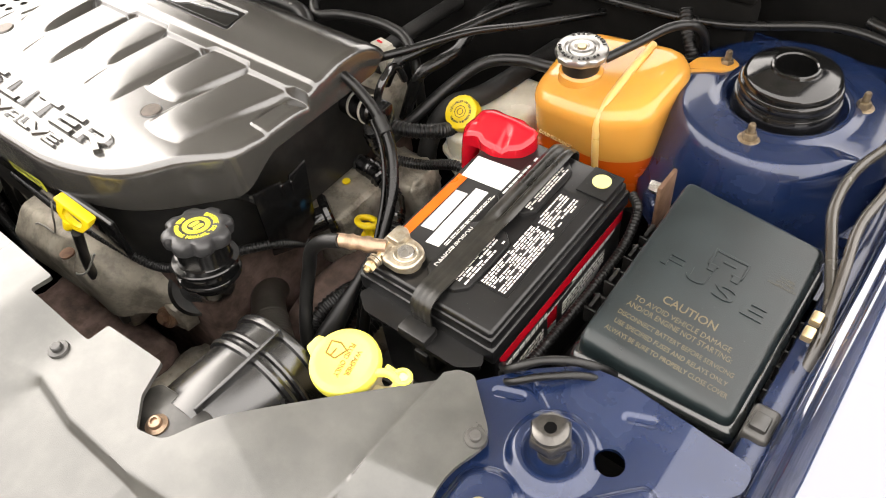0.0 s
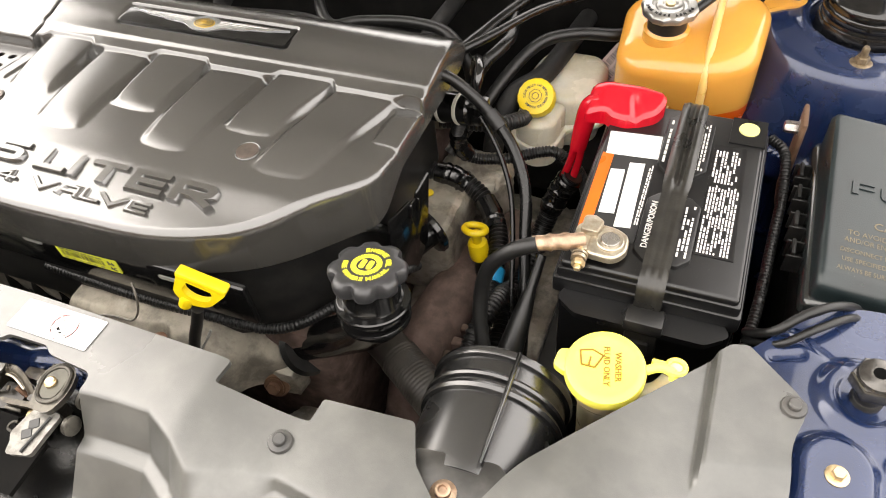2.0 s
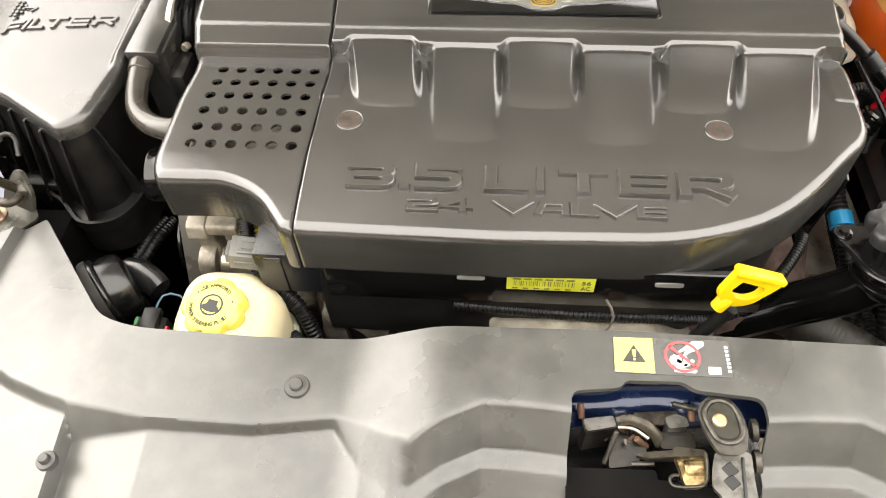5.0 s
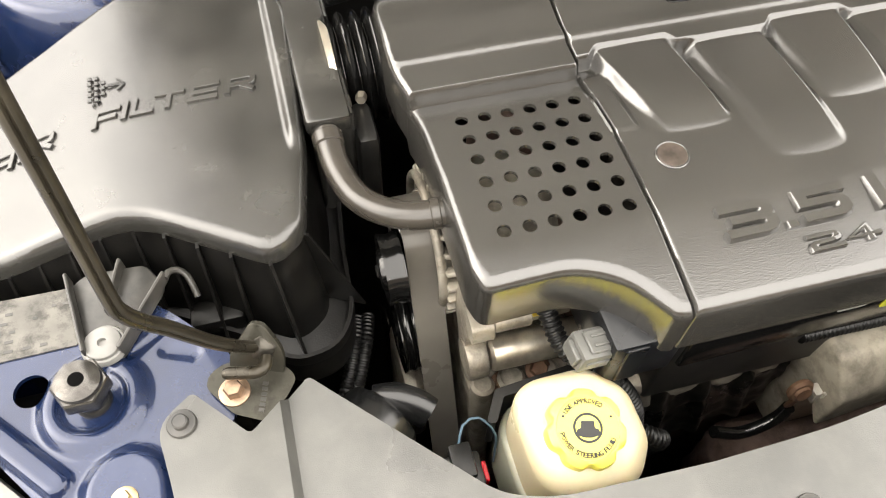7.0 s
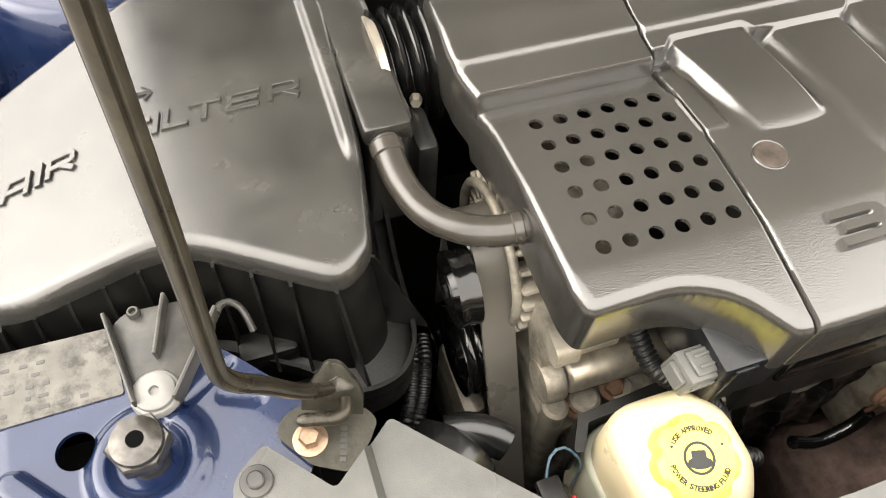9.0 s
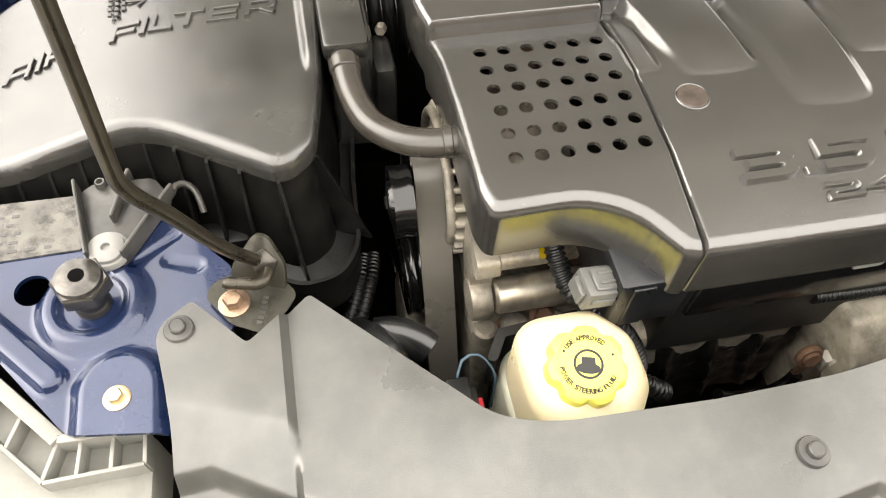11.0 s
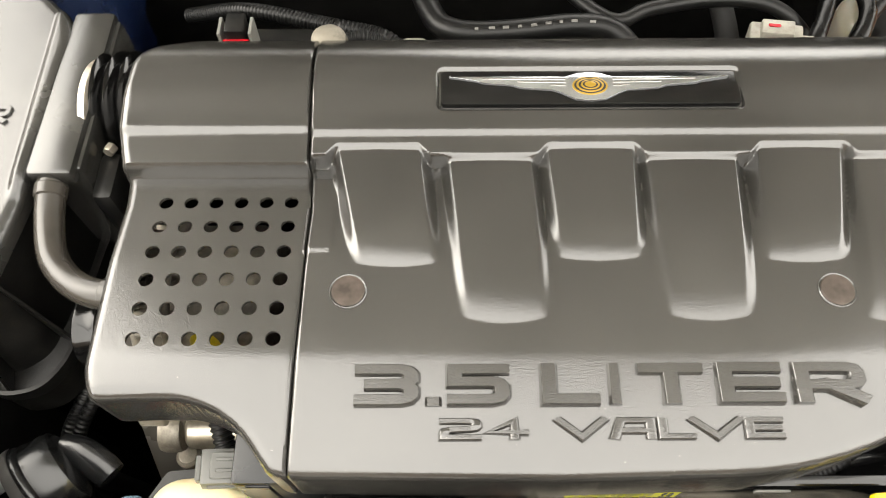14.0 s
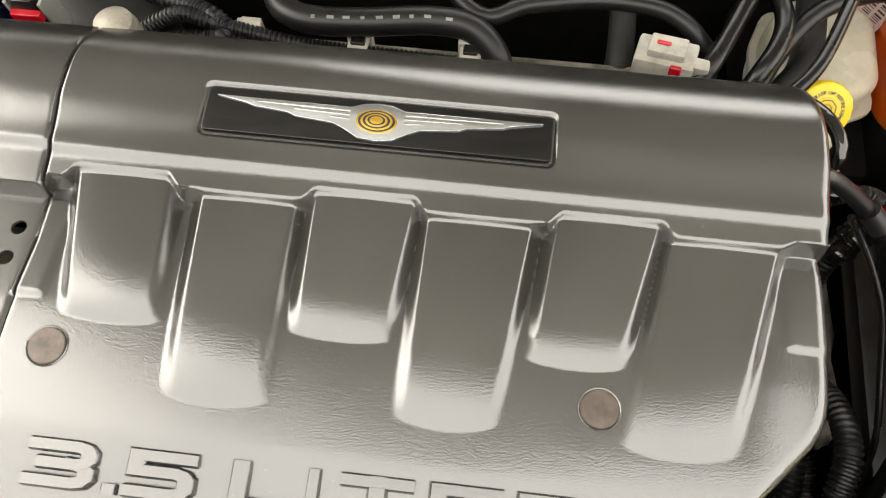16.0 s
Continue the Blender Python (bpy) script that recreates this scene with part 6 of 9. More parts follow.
for x_ in (-0.123, 0.058):
    bm = bmesh.new()
    slab(bm, rounded([(-0.013, -0.003), (0.013, -0.003), (0.013, 0.003), (-0.013, 0.003)], 0.003, 3), 0, 0.001, 0, Matrix.Translation((x_, -0.0645, 0.9105)) @ Matrix.Rotation(radians(90), 4, "X"))
    part("slot", bm, GREY, engine)


# front head: lumpy casting between the rail and the front panel
def lump(name, lo, hi, mat, r=0.012, seed=1, amount=0.003, parent=None, label=""):
    bm = bmesh.new()
    box(bm, lo, hi, r, 2)
    bmesh.ops.subdivide_edges(bm, edges=bm.edges[:], cuts=6, use_grid_fill=True)
    for v in bm.verts:
        v.co += Vector(noise.noise_vector(v.co * 40 + Vector((seed, seed * 2, 0)))) * amount + Vector(noise.noise_vector(v.co * 130)) * amount * 0.4
    return part(name, bm, mat, parent or engine, label, 50)


head = lump("cylinder_head", (-0.10, -0.085, 0.66), (0.050, -0.028, 0.790), ALU, 0.010, 3, label="dirty cast aluminium cylinder head")
lump("head_flange", (0.060, -0.054, 0.690), (0.150, -0.02, 0.745), ALU, 0.012, 5)
ROCKER = rounded([(-0.104, -0.030), (0.140, -0.018), (0.150, -0.032), (0.134, -0.044), (0.110, -0.058), (0.088, -0.102), (-0.104, -0.112)], [0.004, 0.010, 0.010, 0.010, 0.014, 0.02, 0.004], 5)


def rocker_height(x, y, d):
    """Smooth cast cover that falls towards the filler end, with a raised lip and a soft front edge."""
    z = 0.838 - 0.088 * smooth(0.040, 0.155, x) - 0.030 * smooth(-0.078, -0.116, y) + 0.004 * smooth(0.012, 0.0, np.abs(x - 0.098 - 0.25 * (y + 0.05)))
    z = z + 0.0012 * np.sin(61 * x + 3) * np.sin(83 * y) + 0.0006 * np.sin(190 * x) * np.sin(150 * y + 1) - 0.010 * smooth(0.016, 0.010, np.hypot(x - 0.027, y + 0.093))
    q = np.clip(d, 0, 0.007)
    return z - (0.007 - np.sqrt(np.maximum(0, 0.007 ** 2 - (0.007 - q) ** 2)))


part("rocker_cover", sheet("rocker_cover", lambda x, y: inside(ROCKER, x, y), rocker_height, (-0.108, -0.116), (0.156, -0.016), 0.0022, 0.050), CASTING, engine, "dull beige-grey cast rocker cover", 60)
bm = bmesh.new()
lathe(bm, [(0.006, 0), (0.0095, 0.001), (0.0095, 0.004), (0.006, 0.005), (0, 0.005)], 20, Matrix.Translation((0.030, -0.096, 0.8285)))
part("plug_seat", bm, RUST, engine)
for bx_, by_, bz_ in ((0.020, -0.085, 0.716), (0.1225, -0.056, 0.7225)):
    bm = bmesh.new()
    lathe(bm, [(0.0165, 0), (0.0165, 0.010), (0.0135, 0.013), (0.010, 0.013)], 24, frame_of((bx_, by_ + 0.006, bz_ - 0.004), (bx_ + 0.004, by_ - 0.024, bz_ + 0.012)))
    hexbolt(bm, (bx_ + 0.001, by_ - 0.005, bz_ + 0.001), (0.1, -1, 0.55), 0.0085, 0.006, 0.012)
    part("head_bolt", bm, RUST, engine, "rusty bolt in its boss")
# wrinkled black guard that hangs over the other end of the head
GUARD = ((Vector((-0.262, -0.046, 0.836)), Vector((-0.120, -0.048, 0.834))), (Vector((-0.268, -0.080, 0.690)), Vector((-0.118, -0.072, 0.700))))
bm = bmesh.new()
face_rows = []
for i in range(61):
    row = []
    for j in range(37):
        u, v = i / 60, j / 36
        p = GUARD[0][0].lerp(GUARD[0][1], u).lerp(GUARD[1][0].lerp(GUARD[1][1], u), v)
        swell = smooth(0.10, 0.45, np.float64(v))
        fold = 0.0075 * float(swell) * max(0.0, math.sin(2 * math.pi * (3.3 * u - 0.55 * v) + 0.6)) ** 1.5
        p += Vector((0, -1, 0.25)) * (fold - 0.010 * (v - 0.12) ** 2) + Vector(noise.noise_vector(p * 60)) * 0.0022 + Vector(noise.noise_vector(p * 190)) * 0.0007
        row.append(bm.verts.new(p))
    face_rows.append(row)
front = [bm.faces.new((a[j], a[j + 1], b[j + 1], b[j])) for a, b in zip(face_rows, face_rows[1:]) for j in range(36)]
made = bmesh.ops.extrude_face_region(bm, geom=front)
bmesh.ops.translate(bm, vec=(0, 0.006, 0), verts=[g for g in made["geom"] if isinstance(g, bmesh.types.BMVert)])
part("wrinkled_guard", bm, GREASEBLACK, engine, "greasy wrinkled black guard over the head", 70)
lump("head_end", (-0.285, -0.058, 0.66), (-0.105, -0.02, 0.815), ALU, 0.010, 51, 0.004, label="dirty cast end of the cylinder head")
# old plug clip beside a rusty boss on the head
clip = thing("plug_clip", (-0.101, -0.090, 0.765), "old cream plug clip on the cylinder head", "connector")
bm = bmesh.new()
cm_ = Matrix.Translation((-0.101, -0.090, 0.778)) @ Matrix.Rotation(radians(-14), 4, "Y")
box(bm, (-0.0070, -0.0060, -0.0130), (0.0075, 0.0060, 0.0130), 0.002, 2, cm_)
box(bm, (-0.0020, -0.0085, -0.0165), (0.0020, -0.0050, 0.0165), 0.001, 1, cm_)
for k in (-1, 1):
    box(bm, (0.0070, -0.0050, 0.0075 * k - 0.0020), (0.0165, -0.0010, 0.0075 * k + 0.0020), 0.001, 1, cm_)
box(bm, (0.0145, -0.0050, -0.0095), (0.0170, -0.0010, 0.0095), 0.001, 1, cm_)
part("body", bm, DULLWHITE, clip)
bm = bmesh.new()
box(bm, (0.0040, -0.0080, 0.0080), (0.0150, 0.0050, 0.0300), 0.002, 2, cm_)
part("cover", bm, RUBBER, clip, "black rubber cover")
bm = bmesh.new()
lathe(bm, [(0.004, 0), (0.0125, 0), (0.0130, 0.003), (0.0105, 0.006), (0.0080, 0.006), (0.0075, 0.009), (0, 0.009)], 26, frame_of((-0.1210, -0.084, 0.786), (-0.1215, -0.100, 0.791)))
box(bm, (-0.1270, -0.0920, 0.7560), (-0.1180, -0.0880, 0.7800), 0.001, 1)
part("eyelet", bm, RUST, clip, "rusty eyelet on its bolt")
bm = bmesh.new()
sweep(bm, [(-0.1220, -0.0915, 0.7580), (-0.1280, -0.0940, 0.7420), (-0.1450, -0.0960, 0.7300), (-0.1700, -0.0960, 0.7300), (-0.1950, -0.0920, 0.7420)], 0.0062, 12, 0.005)
part("taped_lead", bm, TAPE, clip)
# exhaust shields
lump("exhaust_shield", (-0.16, -0.17, 0.50), (0.11, -0.06, 0.66), IRON, 0.03, 11, 0.006, label="rust brown exhaust heat shield")
lump("gearbox_nose", (0.10, -0.16, 0.48), (0.30, -0.02, 0.63), ALU, 0.03, 13, 0.006, label="stained cast gearbox nose")
bm = bmesh.new()
sweep(bm, [(0.33, 0.28, 0.70), (0.285, 0.20, 0.69), (0.258, 0.11, 0.675), (0.255, 0.03, 0.62), (0.26, -0.02, 0.5), (0.26, -0.02, 0.31)], 0.038, 20, 0.012, bump=lambda u, q: q * (1.08 if 0.28 < u < 0.31 or 0.52 < u < 0.56 else 1.0))
part("exhaust_pipe", bm, IRON, engine, "brown exhaust pipe")
for k in range(4):
    bm = bmesh.new()
    box(bm, (0.285 + 0.004 * k, 0.03 + 0.022 * k, 0.665), (0.345, 0.042 + 0.022 * k, 0.70), 0.002, 1)
    part("manifold_fin", bm, IRON, engine)
lump("transmission_casting", (0.19, 0.10, 0.42), (0.42, 0.40, 0.66), ALU, 0.03, 17, 0.008)
lump("thermostat_housing", (0.188, 0.165, 0.66), (0.262, 0.27, 0.793), ALU, 0.012, 21, 0.005, label="grey cast thermostat housing")
bm = bmesh.new()
sweep(bm, [(0.205, 0.095, 0.790), (0.225, 0.128, 0.795), (0.244, 0.160, 0.800)], 0.0165, 20, 0.006)
lathe(bm, [(0, -0.001), (0.0270, 0), (0.0295, 0.003), (0.0295, 0.009), (0.0260, 0.012), (0, 0.012)], 36, frame_of((0.241, 0.156, 0.7995), (0.262, 0.191, 0.805)))
outlet = part("coolant_outlet", bm, GLOSS, engine, "glossy black coolant outlet")
bm = bmesh.new()
lathe(bm, [(0.0168, 0), (0.0185, 0.0005), (0.0185, 0.009), (0.0168, 0.0095)], 28, frame_of((0.213, 0.108, 0.7917), (0.225, 0.128, 0.795)))
box(bm, (0.2230, 0.1000, 0.785), (0.2310, 0.1120, 0.800), 0.0015)
part("hose_clip", bm, STEELDIRTY, outlet, "bright steel hose clip")
bm = bmesh.new()
lathe(bm, [(0, 0), (0.006, 0), (0.006, 0.0015), (0, 0.0015)], 14, Matrix.Translation((0.215, 0.225, 0.796)))
part("yellow_dab", bm, YELLOW, engine)
# black flap that hangs from the cover's corner
bm = bmesh.new()
fm = Matrix.Translation((0.2435, 0.070, 0.880)) @ Matrix.Rotation(radians(78), 4, "Z") @ Matrix.Rotation(radians(90), 4, "X") @ Matrix.Rotation(radians(5), 4, "X")
slab(bm, [(-0.004, -0.078), (0.040, -0.092), (0.064, -0.060), (0.070, 0.046), (0.046, 0.036), (0.044, 0.029), (0.036, 0.028), (0.034, 0.034), (-0.004, 0.038)], -0.0015, 0.0015, 0.0008, fm)
box(bm, (0.030, 0.010, 0.0010), (0.034, 0.032, 0.0045), 0.001, 1, fm)
box(bm, (0.044, 0.010, 0.0010), (0.047, 0.030, 0.0045), 0.001, 1, fm)
sweep(bm, [(0.215, 0.060, 0.905), (0.228, 0.066, 0.905), (0.240, 0.074, 0.895)], 0.005, 8, 0.004)
part("side_flap", bm, GLOSS, engine, "glossy black side flap")

# oil filler with its cap
oil = thing("oil_filler", (0.262, -0.02, 0.80), "black oil filler neck with a lobed grey cap", "oil filler")
om = Matrix.Translation((0.2695, -0.0275, 0.0050)) @ Matrix.Translation((0, 0, 0.9)) @ Matrix.Rotation(radians(-10), 4, "X") @ Matrix.Rotation(radians(-3), 4, "Y") @ Matrix.Translation((0, 0, -0.9))
bm = bmesh.new()
lathe(bm, [(0.0, 0.8700), (0.0240, 0.8705), (0.0262, 0.8760), (0.0268, 0.8820), (0.0335, 0.8835), (0.0352, 0.8850), (0.0354, 0.8885), (0.0345, 0.8900), (0.0285, 0.8908), (0.0272, 0.8950), (0.0275, 0.9000), (0.0340, 0.9012), (0.0368, 0.9030), (0.0372, 0.9062), (0.0362, 0.9078), (0.0300, 0.9085),
           (0.0285, 0.9120), (0.0285, 0.9340)], 48, om)
part("neck", bm, GLOSS, oil)
bm = bmesh.new()
lathe(bm, [(0.0270, 0.9320), (0.0325, 0.9322), (0.0352, 0.9345), (0.0362, 0.9385), (0.0368, 0.9440), (0.0362, 0.9470), (0.0340, 0.9496), (0.0300, 0.9507), (0.0255, 0.9512), (0.0240, 0.9506), (0, 0.9506)], 128, om,
      lambda a, r, z: r + (r / 0.036) ** 4 * (0.0012 - 0.0062 * (0.5 + 0.5 * math.cos(8 * a + 0.5)) ** 2.2 if r > 0.026 else 0.0))
ocap = part("cap", bm, CAPGREY, oil, "grey-black lobed screw cap")
top = om @ Matrix.Translation((0, 0, 0.9504))
ring_words("ENGINE OIL", 0.0205, 0.0052, 150, 17, top @ Matrix.Rotation(radians(-32), 4, "Z"), INKYELLOW, ocap, 0.0007)
ring_words("SEE OWNERS MANUAL", 0.0205, 0.0047, 168, -13.5, top @ Matrix.Rotation(radians(12), 4, "Z"), INKYELLOW, ocap, 0.0007, False)
bm = bmesh.new()
for k in range(28):
    a0, a1 = 2 * math.pi * k / 28, 2 * math.pi * (k + 0.62) / 28
    slab(bm, [(r * math.cos(a), r * math.sin(a)) for r, a in ((0.0125, a0), (0.0148, a0), (0.0148, a1), (0.0125, a1))], 0, 0.0007, 0, top)
    a1 = 2 * math.pi * (k + 1) / 28
    slab(bm, [(r * math.cos(a), r * math.sin(a)) for r, a in ((0.0096, a0), (0.0128, a0), (0.0128, a1), (0.0096, a1))], 0, 0.0007, 0, top)
for x0, x1 in ((-0.0062, -0.0012), (0.0012, 0.0062)):
    slab(bm, rounded([(x0, -0.006), (x1, -0.006), (x1, 0.006), (x0, 0.006)], 0.002, 2), 0, 0.0007, 0, top)
part("printed_seal", bm, INKYELLOW, ocap)
bm = bmesh.new()
sweep(bm, [(0.266, -0.028, 0.884), (0.246, -0.021, 0.846), (0.210, -0.011, 0.804), (0.175, -0.010, 0.778), (0.150, -0.010, 0.760)], 0.0235, 20, 0.008)
part("filler_tube", bm, GLOSS, oil)
bm = bmesh.new()
lathe(bm, [(0.036, 0), (0.038, 0.004), (0.034, 0.010)], 30, frame_of((0.146, -0.011, 0.752), (0.19, -0.013, 0.787)))
part("tube_flange", bm, BLACK, oil)
bm = bmesh.new()
slab(bm, rounded([(0.2150, -0.004), (0.2235, -0.0150), (0.2420, -0.050), (0.2700, -0.055), (0.2760, 0.000), (0.2420, 0.010), (0.2220, 0.0080)], [0.006, 0.004, 0.01, 0.01, 0.01, 0.008, 0.006], 4), 0.9075, 0.9125, 0.0015, Matrix.Translation((0, 0, 0.004)))
hexbolt(bm, (0.2245, -0.0015, 0.9165), (0, 0, 1), 0.0050, 0.0045, 0.0085)
part("stay", bm, GLOSS, oil)

# engine oil dipstick
dip = thing("oil_dipstick", (0.10, -0.09, 0.78), "yellow oil dipstick handle on a black tube", "dipstick")
bm = bmesh.new()
sweep(bm, [(0.109, -0.088, 0.912), (0.104, -0.089, 0.900), (0.098, -0.090, 0.885), (0.080, -0.092, 0.845), (0.066, -0.092, 0.80), (0.06, -0.09, 0.70)], 0.0062, 12, 0.008)
part("tube", bm, BLACK, dip)
# handle: a flat loop with a thick upper bar and a foot
A_, B_, C_, D_ = Vector((0.1015, -0.0815, 0.961)), Vector((0.1465, -0.0765, 0.941)), Vector((0.1010, -0.0880, 0.914)), Vector((0.1335, -0.0850, 0.916))
ax_ = (B_ - A_).normalized()
ay_ = (A_ - C_)
ay_ = (ay_ - ax_ * ay_.dot(ax_)).normalized()
dm = Matrix.Translation((A_ + B_) / 2) @ Matrix((ax_, ay_, ax_.cross(ay_))).transposed().to_4x4()
bm = bmesh.new()
outer = rounded([(-0.0245, 0.002), (-0.0250, -0.030), (-0.010, -0.040), (0.012, -0.034), (0.0245, -0.006), (0.0250, 0.002)], [0.002, 0.010, 0.012, 0.012, 0.006, 0.002], 5)
cx_, cy_ = -0.002, -0.0165
inner = [(cx_ + 0.0150 * math.cos(t), cy_ + 0.0115 * math.sin(t)) for t in [math.atan2(y - cy_, x - cx_) for x, y in outer]]
n_ = len(outer)
vo = [[bm.verts.new((x, y, z)) for x, y in outer] for z in (-0.0035, 0.0035)]
vi = [[bm.verts.new((x, y, z)) for x, y in inner] for z in (-0.0035, 0.0035)]
for i in range(n_):
    j = (i + 1) % n_
    bm.faces.new((vo[0][i], vo[0][j], vo[1][j], vo[1][i]))
    bm.faces.new((vi[0][j], vi[0][i], vi[1][i], vi[1][j]))
    bm.faces.new((vo[1][i], vo[1][j], vi[1][j], vi[1][i]))
    bm.faces.new((vo[0][j], vo[0][i], vi[0][i], vi[0][j]))
bmesh.ops.transform(bm, matrix=dm, verts=bm.verts[:])
box(bm, (-0.0250, -0.003, -0.0065), (0.0250, 0.0035, 0.0065), 0.002, 2, dm)
lathe(bm, [(0.0065, 0), (0.0070, 0.010), (0.0055, 0.014)], 18, frame_of(dm @ Vector((-0.012, -0.046, 0)), dm @ Vector((-0.011, -0.030, 0))))
part("handle", bm, YELLOW, dip, "yellow plastic loop handle")

# gearbox dipstick
dip2 = thing("gearbox_dipstick", (0.295, 0.165, 0.70), "yellow gearbox dipstick with a ring handle", "dipstick")
bm = bmesh.new()
rm = Matrix.Translation((0.2930, 0.1825, 0.796)) @ Matrix.Rotation(radians(-22), 4, "X")
loop = [rm @ Vector((0.0132 * math.cos(t), 0.0120 * math.sin(t), 0)) for t in [2 * math.pi * k / 24 for k in range(25)]]
sweep(bm, loop, 0.0045, 12, 0.003)
lathe(bm, [(0, 0), (0.0128, 0), (0.0132, 0.003), (0.0128, 0.0235), (0.0115, 0.0265), (0.0062, 0.0275), (0.0060, 0.0330), (0.0070, 0.0420)], 24, frame_of((0.2978, 0.1808, 0.7500), (0.2945, 0.1800, 0.790)))
part("ring_handle", bm, YELLOW, dip2)
bm = bmesh.new()
rod(bm, (0.2978, 0.1808, 0.752), (0.305, 0.165, 0.60), 0.008, 14)
part("tube", bm, BLACK, dip2)

# ---------------------------------------------------------------- hoses and looms between engine and battery
def hose(name, pts, r, mat, label, rib=0.0, pitch=0.005, seg=12, category="hose"):
    bm = bmesh.new()
    sweep(bm, pts, r, seg, 0.007, rib, pitch)
    return single(name, bm, mat, label, category)


hose("shift_cable", [(0.222, 0.236, 0.978), (0.248, 0.238, 0.978), (0.275, 0.238, 0.960), (0.305, 0.232, 0.935), (0.335, 0.212, 0.912), (0.358, 0.180, 0.886), (0.370, 0.140, 0.850), (0.385, 0.085, 0.80), (0.392, 0.05, 0.74)], 0.0068, CABLE, "black control cable beside the cover", category="cable")
hose("thin_cable", [(0.2900, 0.2290, 0.936), (0.3050, 0.2220, 0.918), (0.3230, 0.2060, 0.898), (0.3410, 0.1800, 0.874), (0.3540, 0.1450, 0.842), (0.3690, 0.0900, 0.795), (0.380, 0.05, 0.73)], 0.0030, CABLE, "thin black cable beside the control cable", seg=10, category="cable")
hose("shift_cable_sleeve", [(0.300, 0.233, 0.941), (0.315, 0.226, 0.928)], 0.009, RUBBER, "black rubber sleeve on the control cable", category="cable sleeve")
loom = hose("taped_loom", [(0.205, 0.262, 0.800), (0.240, 0.262, 0.796), (0.275, 0.252, 0.785), (0.304, 0.226, 0.774), (0.320, 0.190, 0.764), (0.325, 0.150, 0.753), (0.330, 0.10, 0.735), (0.330, 0.04, 0.70), (0.33, 0.0, 0.62), (0.33, 0.0, 0.31)], 0.0125, RUBBER, "black corrugated wiring loom bound with tape", 0.0016, 0.0055, category="wiring loom")
bm = bmesh.new()
sweep(bm, [(0.3245, 0.160, 0.756), (0.3255, 0.142, 0.751)], 0.0140, 18, 0.006)
part("blue_tape", bm, BLUETAPE, loom, "band of blue tape")
for a, b in (((0.212, 0.2625, 0.7995), (0.236, 0.262, 0.7965)), ((0.284, 0.246, 0.782), (0.300, 0.230, 0.775))):
    bm = bmesh.new()
    sweep(bm, [a, b], 0.0140, 14, 0.006)
    part("black_tape", bm, GLOSS, loom)
hose("battery_loom", [(0.388, 0.289, 0.815), (0.372, 0.283, 0.785), (0.358, 0.262, 0.735), (0.352, 0.210, 0.705), (0.348, 0.140, 0.700), (0.352, 0.06, 0.690), (0.36, 0.0, 0.64), (0.37, -0.02, 0.31)], 0.0135, RUBBER, "black corrugated battery loom", 0.0017, 0.006, category="wiring loom")
hose("sensor_loom", [(0.258, 0.252, 0.905), (0.246, 0.262, 0.872), (0.246, 0.268, 0.842), (0.264, 0.276, 0.824), (0.305, 0.290, 0.822), (0.340, 0.300, 0.832), (0.365, 0.304, 0.832), (0.395, 0.305, 0.800), (0.41, 0.31, 0.72)], 0.0075, RUBBER, "thin black corrugated sensor loom", 0.0012, 0.004, category="wiring loom")
hose("grey_conduit", [(0.352, 0.165, 0.70), (0.352, 0.125, 0.765), (0.349, 0.080, 0.790), (0.340, 0.040, 0.780), (0.342, 0.005, 0.745), (0.352, -0.03, 0.68), (0.35, -0.03, 0.31)], 0.0120, RUBBER, "black corrugated conduit below the ground cable", 0.0018, 0.006, category="conduit")
bm = bmesh.new()
lathe(bm, [(0.0050, 0), (0.0055, 0.035), (0.0095, 0.060), (0.0140, 0.11), (0.0145, 0.30)], 24, frame_of((0.402, 0.095, 0.885), (0.388, -0.01, 0.795)))
single("rubber_boot", bm, RUBBER, "black conical rubber boot in front of the battery", "rubber boot")
rad = thing("radiator_hose", (0.30, -0.01, 0.60), "thick dull grey radiator hose with a ribbed sleeve", "hose")
RAD = [(0.16, 0.09, 0.66), (0.20, 0.055, 0.705), (0.25, 0.020, 0.728), (0.30, -0.012, 0.728), (0.35, -0.045, 0.720), (0.40, -0.075, 0.70), (0.43, -0.10, 0.62), (0.44, -0.1, 0.5)]
bm = bmesh.new()
sweep(bm, RAD, 0.0235, 22, 0.007)
part("tube", bm, DULLHOSE, rad)
bm = bmesh.new()
sweep(bm, RAD[2:5], 0.0250, 22, 0.007, 0.0004, 0.0046)
part("ribbed_sleeve", bm, DULLHOSE, rad)
hose("vacuum_hose", [(0.215, 0.30, 0.80), (0.242, 0.350, 0.835), (0.268, 0.410, 0.866), (0.300, 0.450, 0.890), (0.345, 0.472, 0.896), (0.400, 0.485, 0.895), (0.43, 0.55, 0.88), (0.44, 0.60, 0.87)], 0.0085, RUBBER, "black vacuum hose running to the firewall")
hose("brake_booster_hose", [(0.180, 0.345, 0.84), (0.197, 0.369, 0.895), (0.214, 0.402, 0.905), (0.227, 0.431, 0.908), (0.247, 0.47, 0.915), (0.28, 0.54, 0.92), (0.31, 0.61, 0.91)], 0.0085, CABLE, "black booster hose behind the cover")
heat = thing("heater_hose", (-0.09, 0.41, 0.86), "black heater hose with white print behind the cover", "hose")
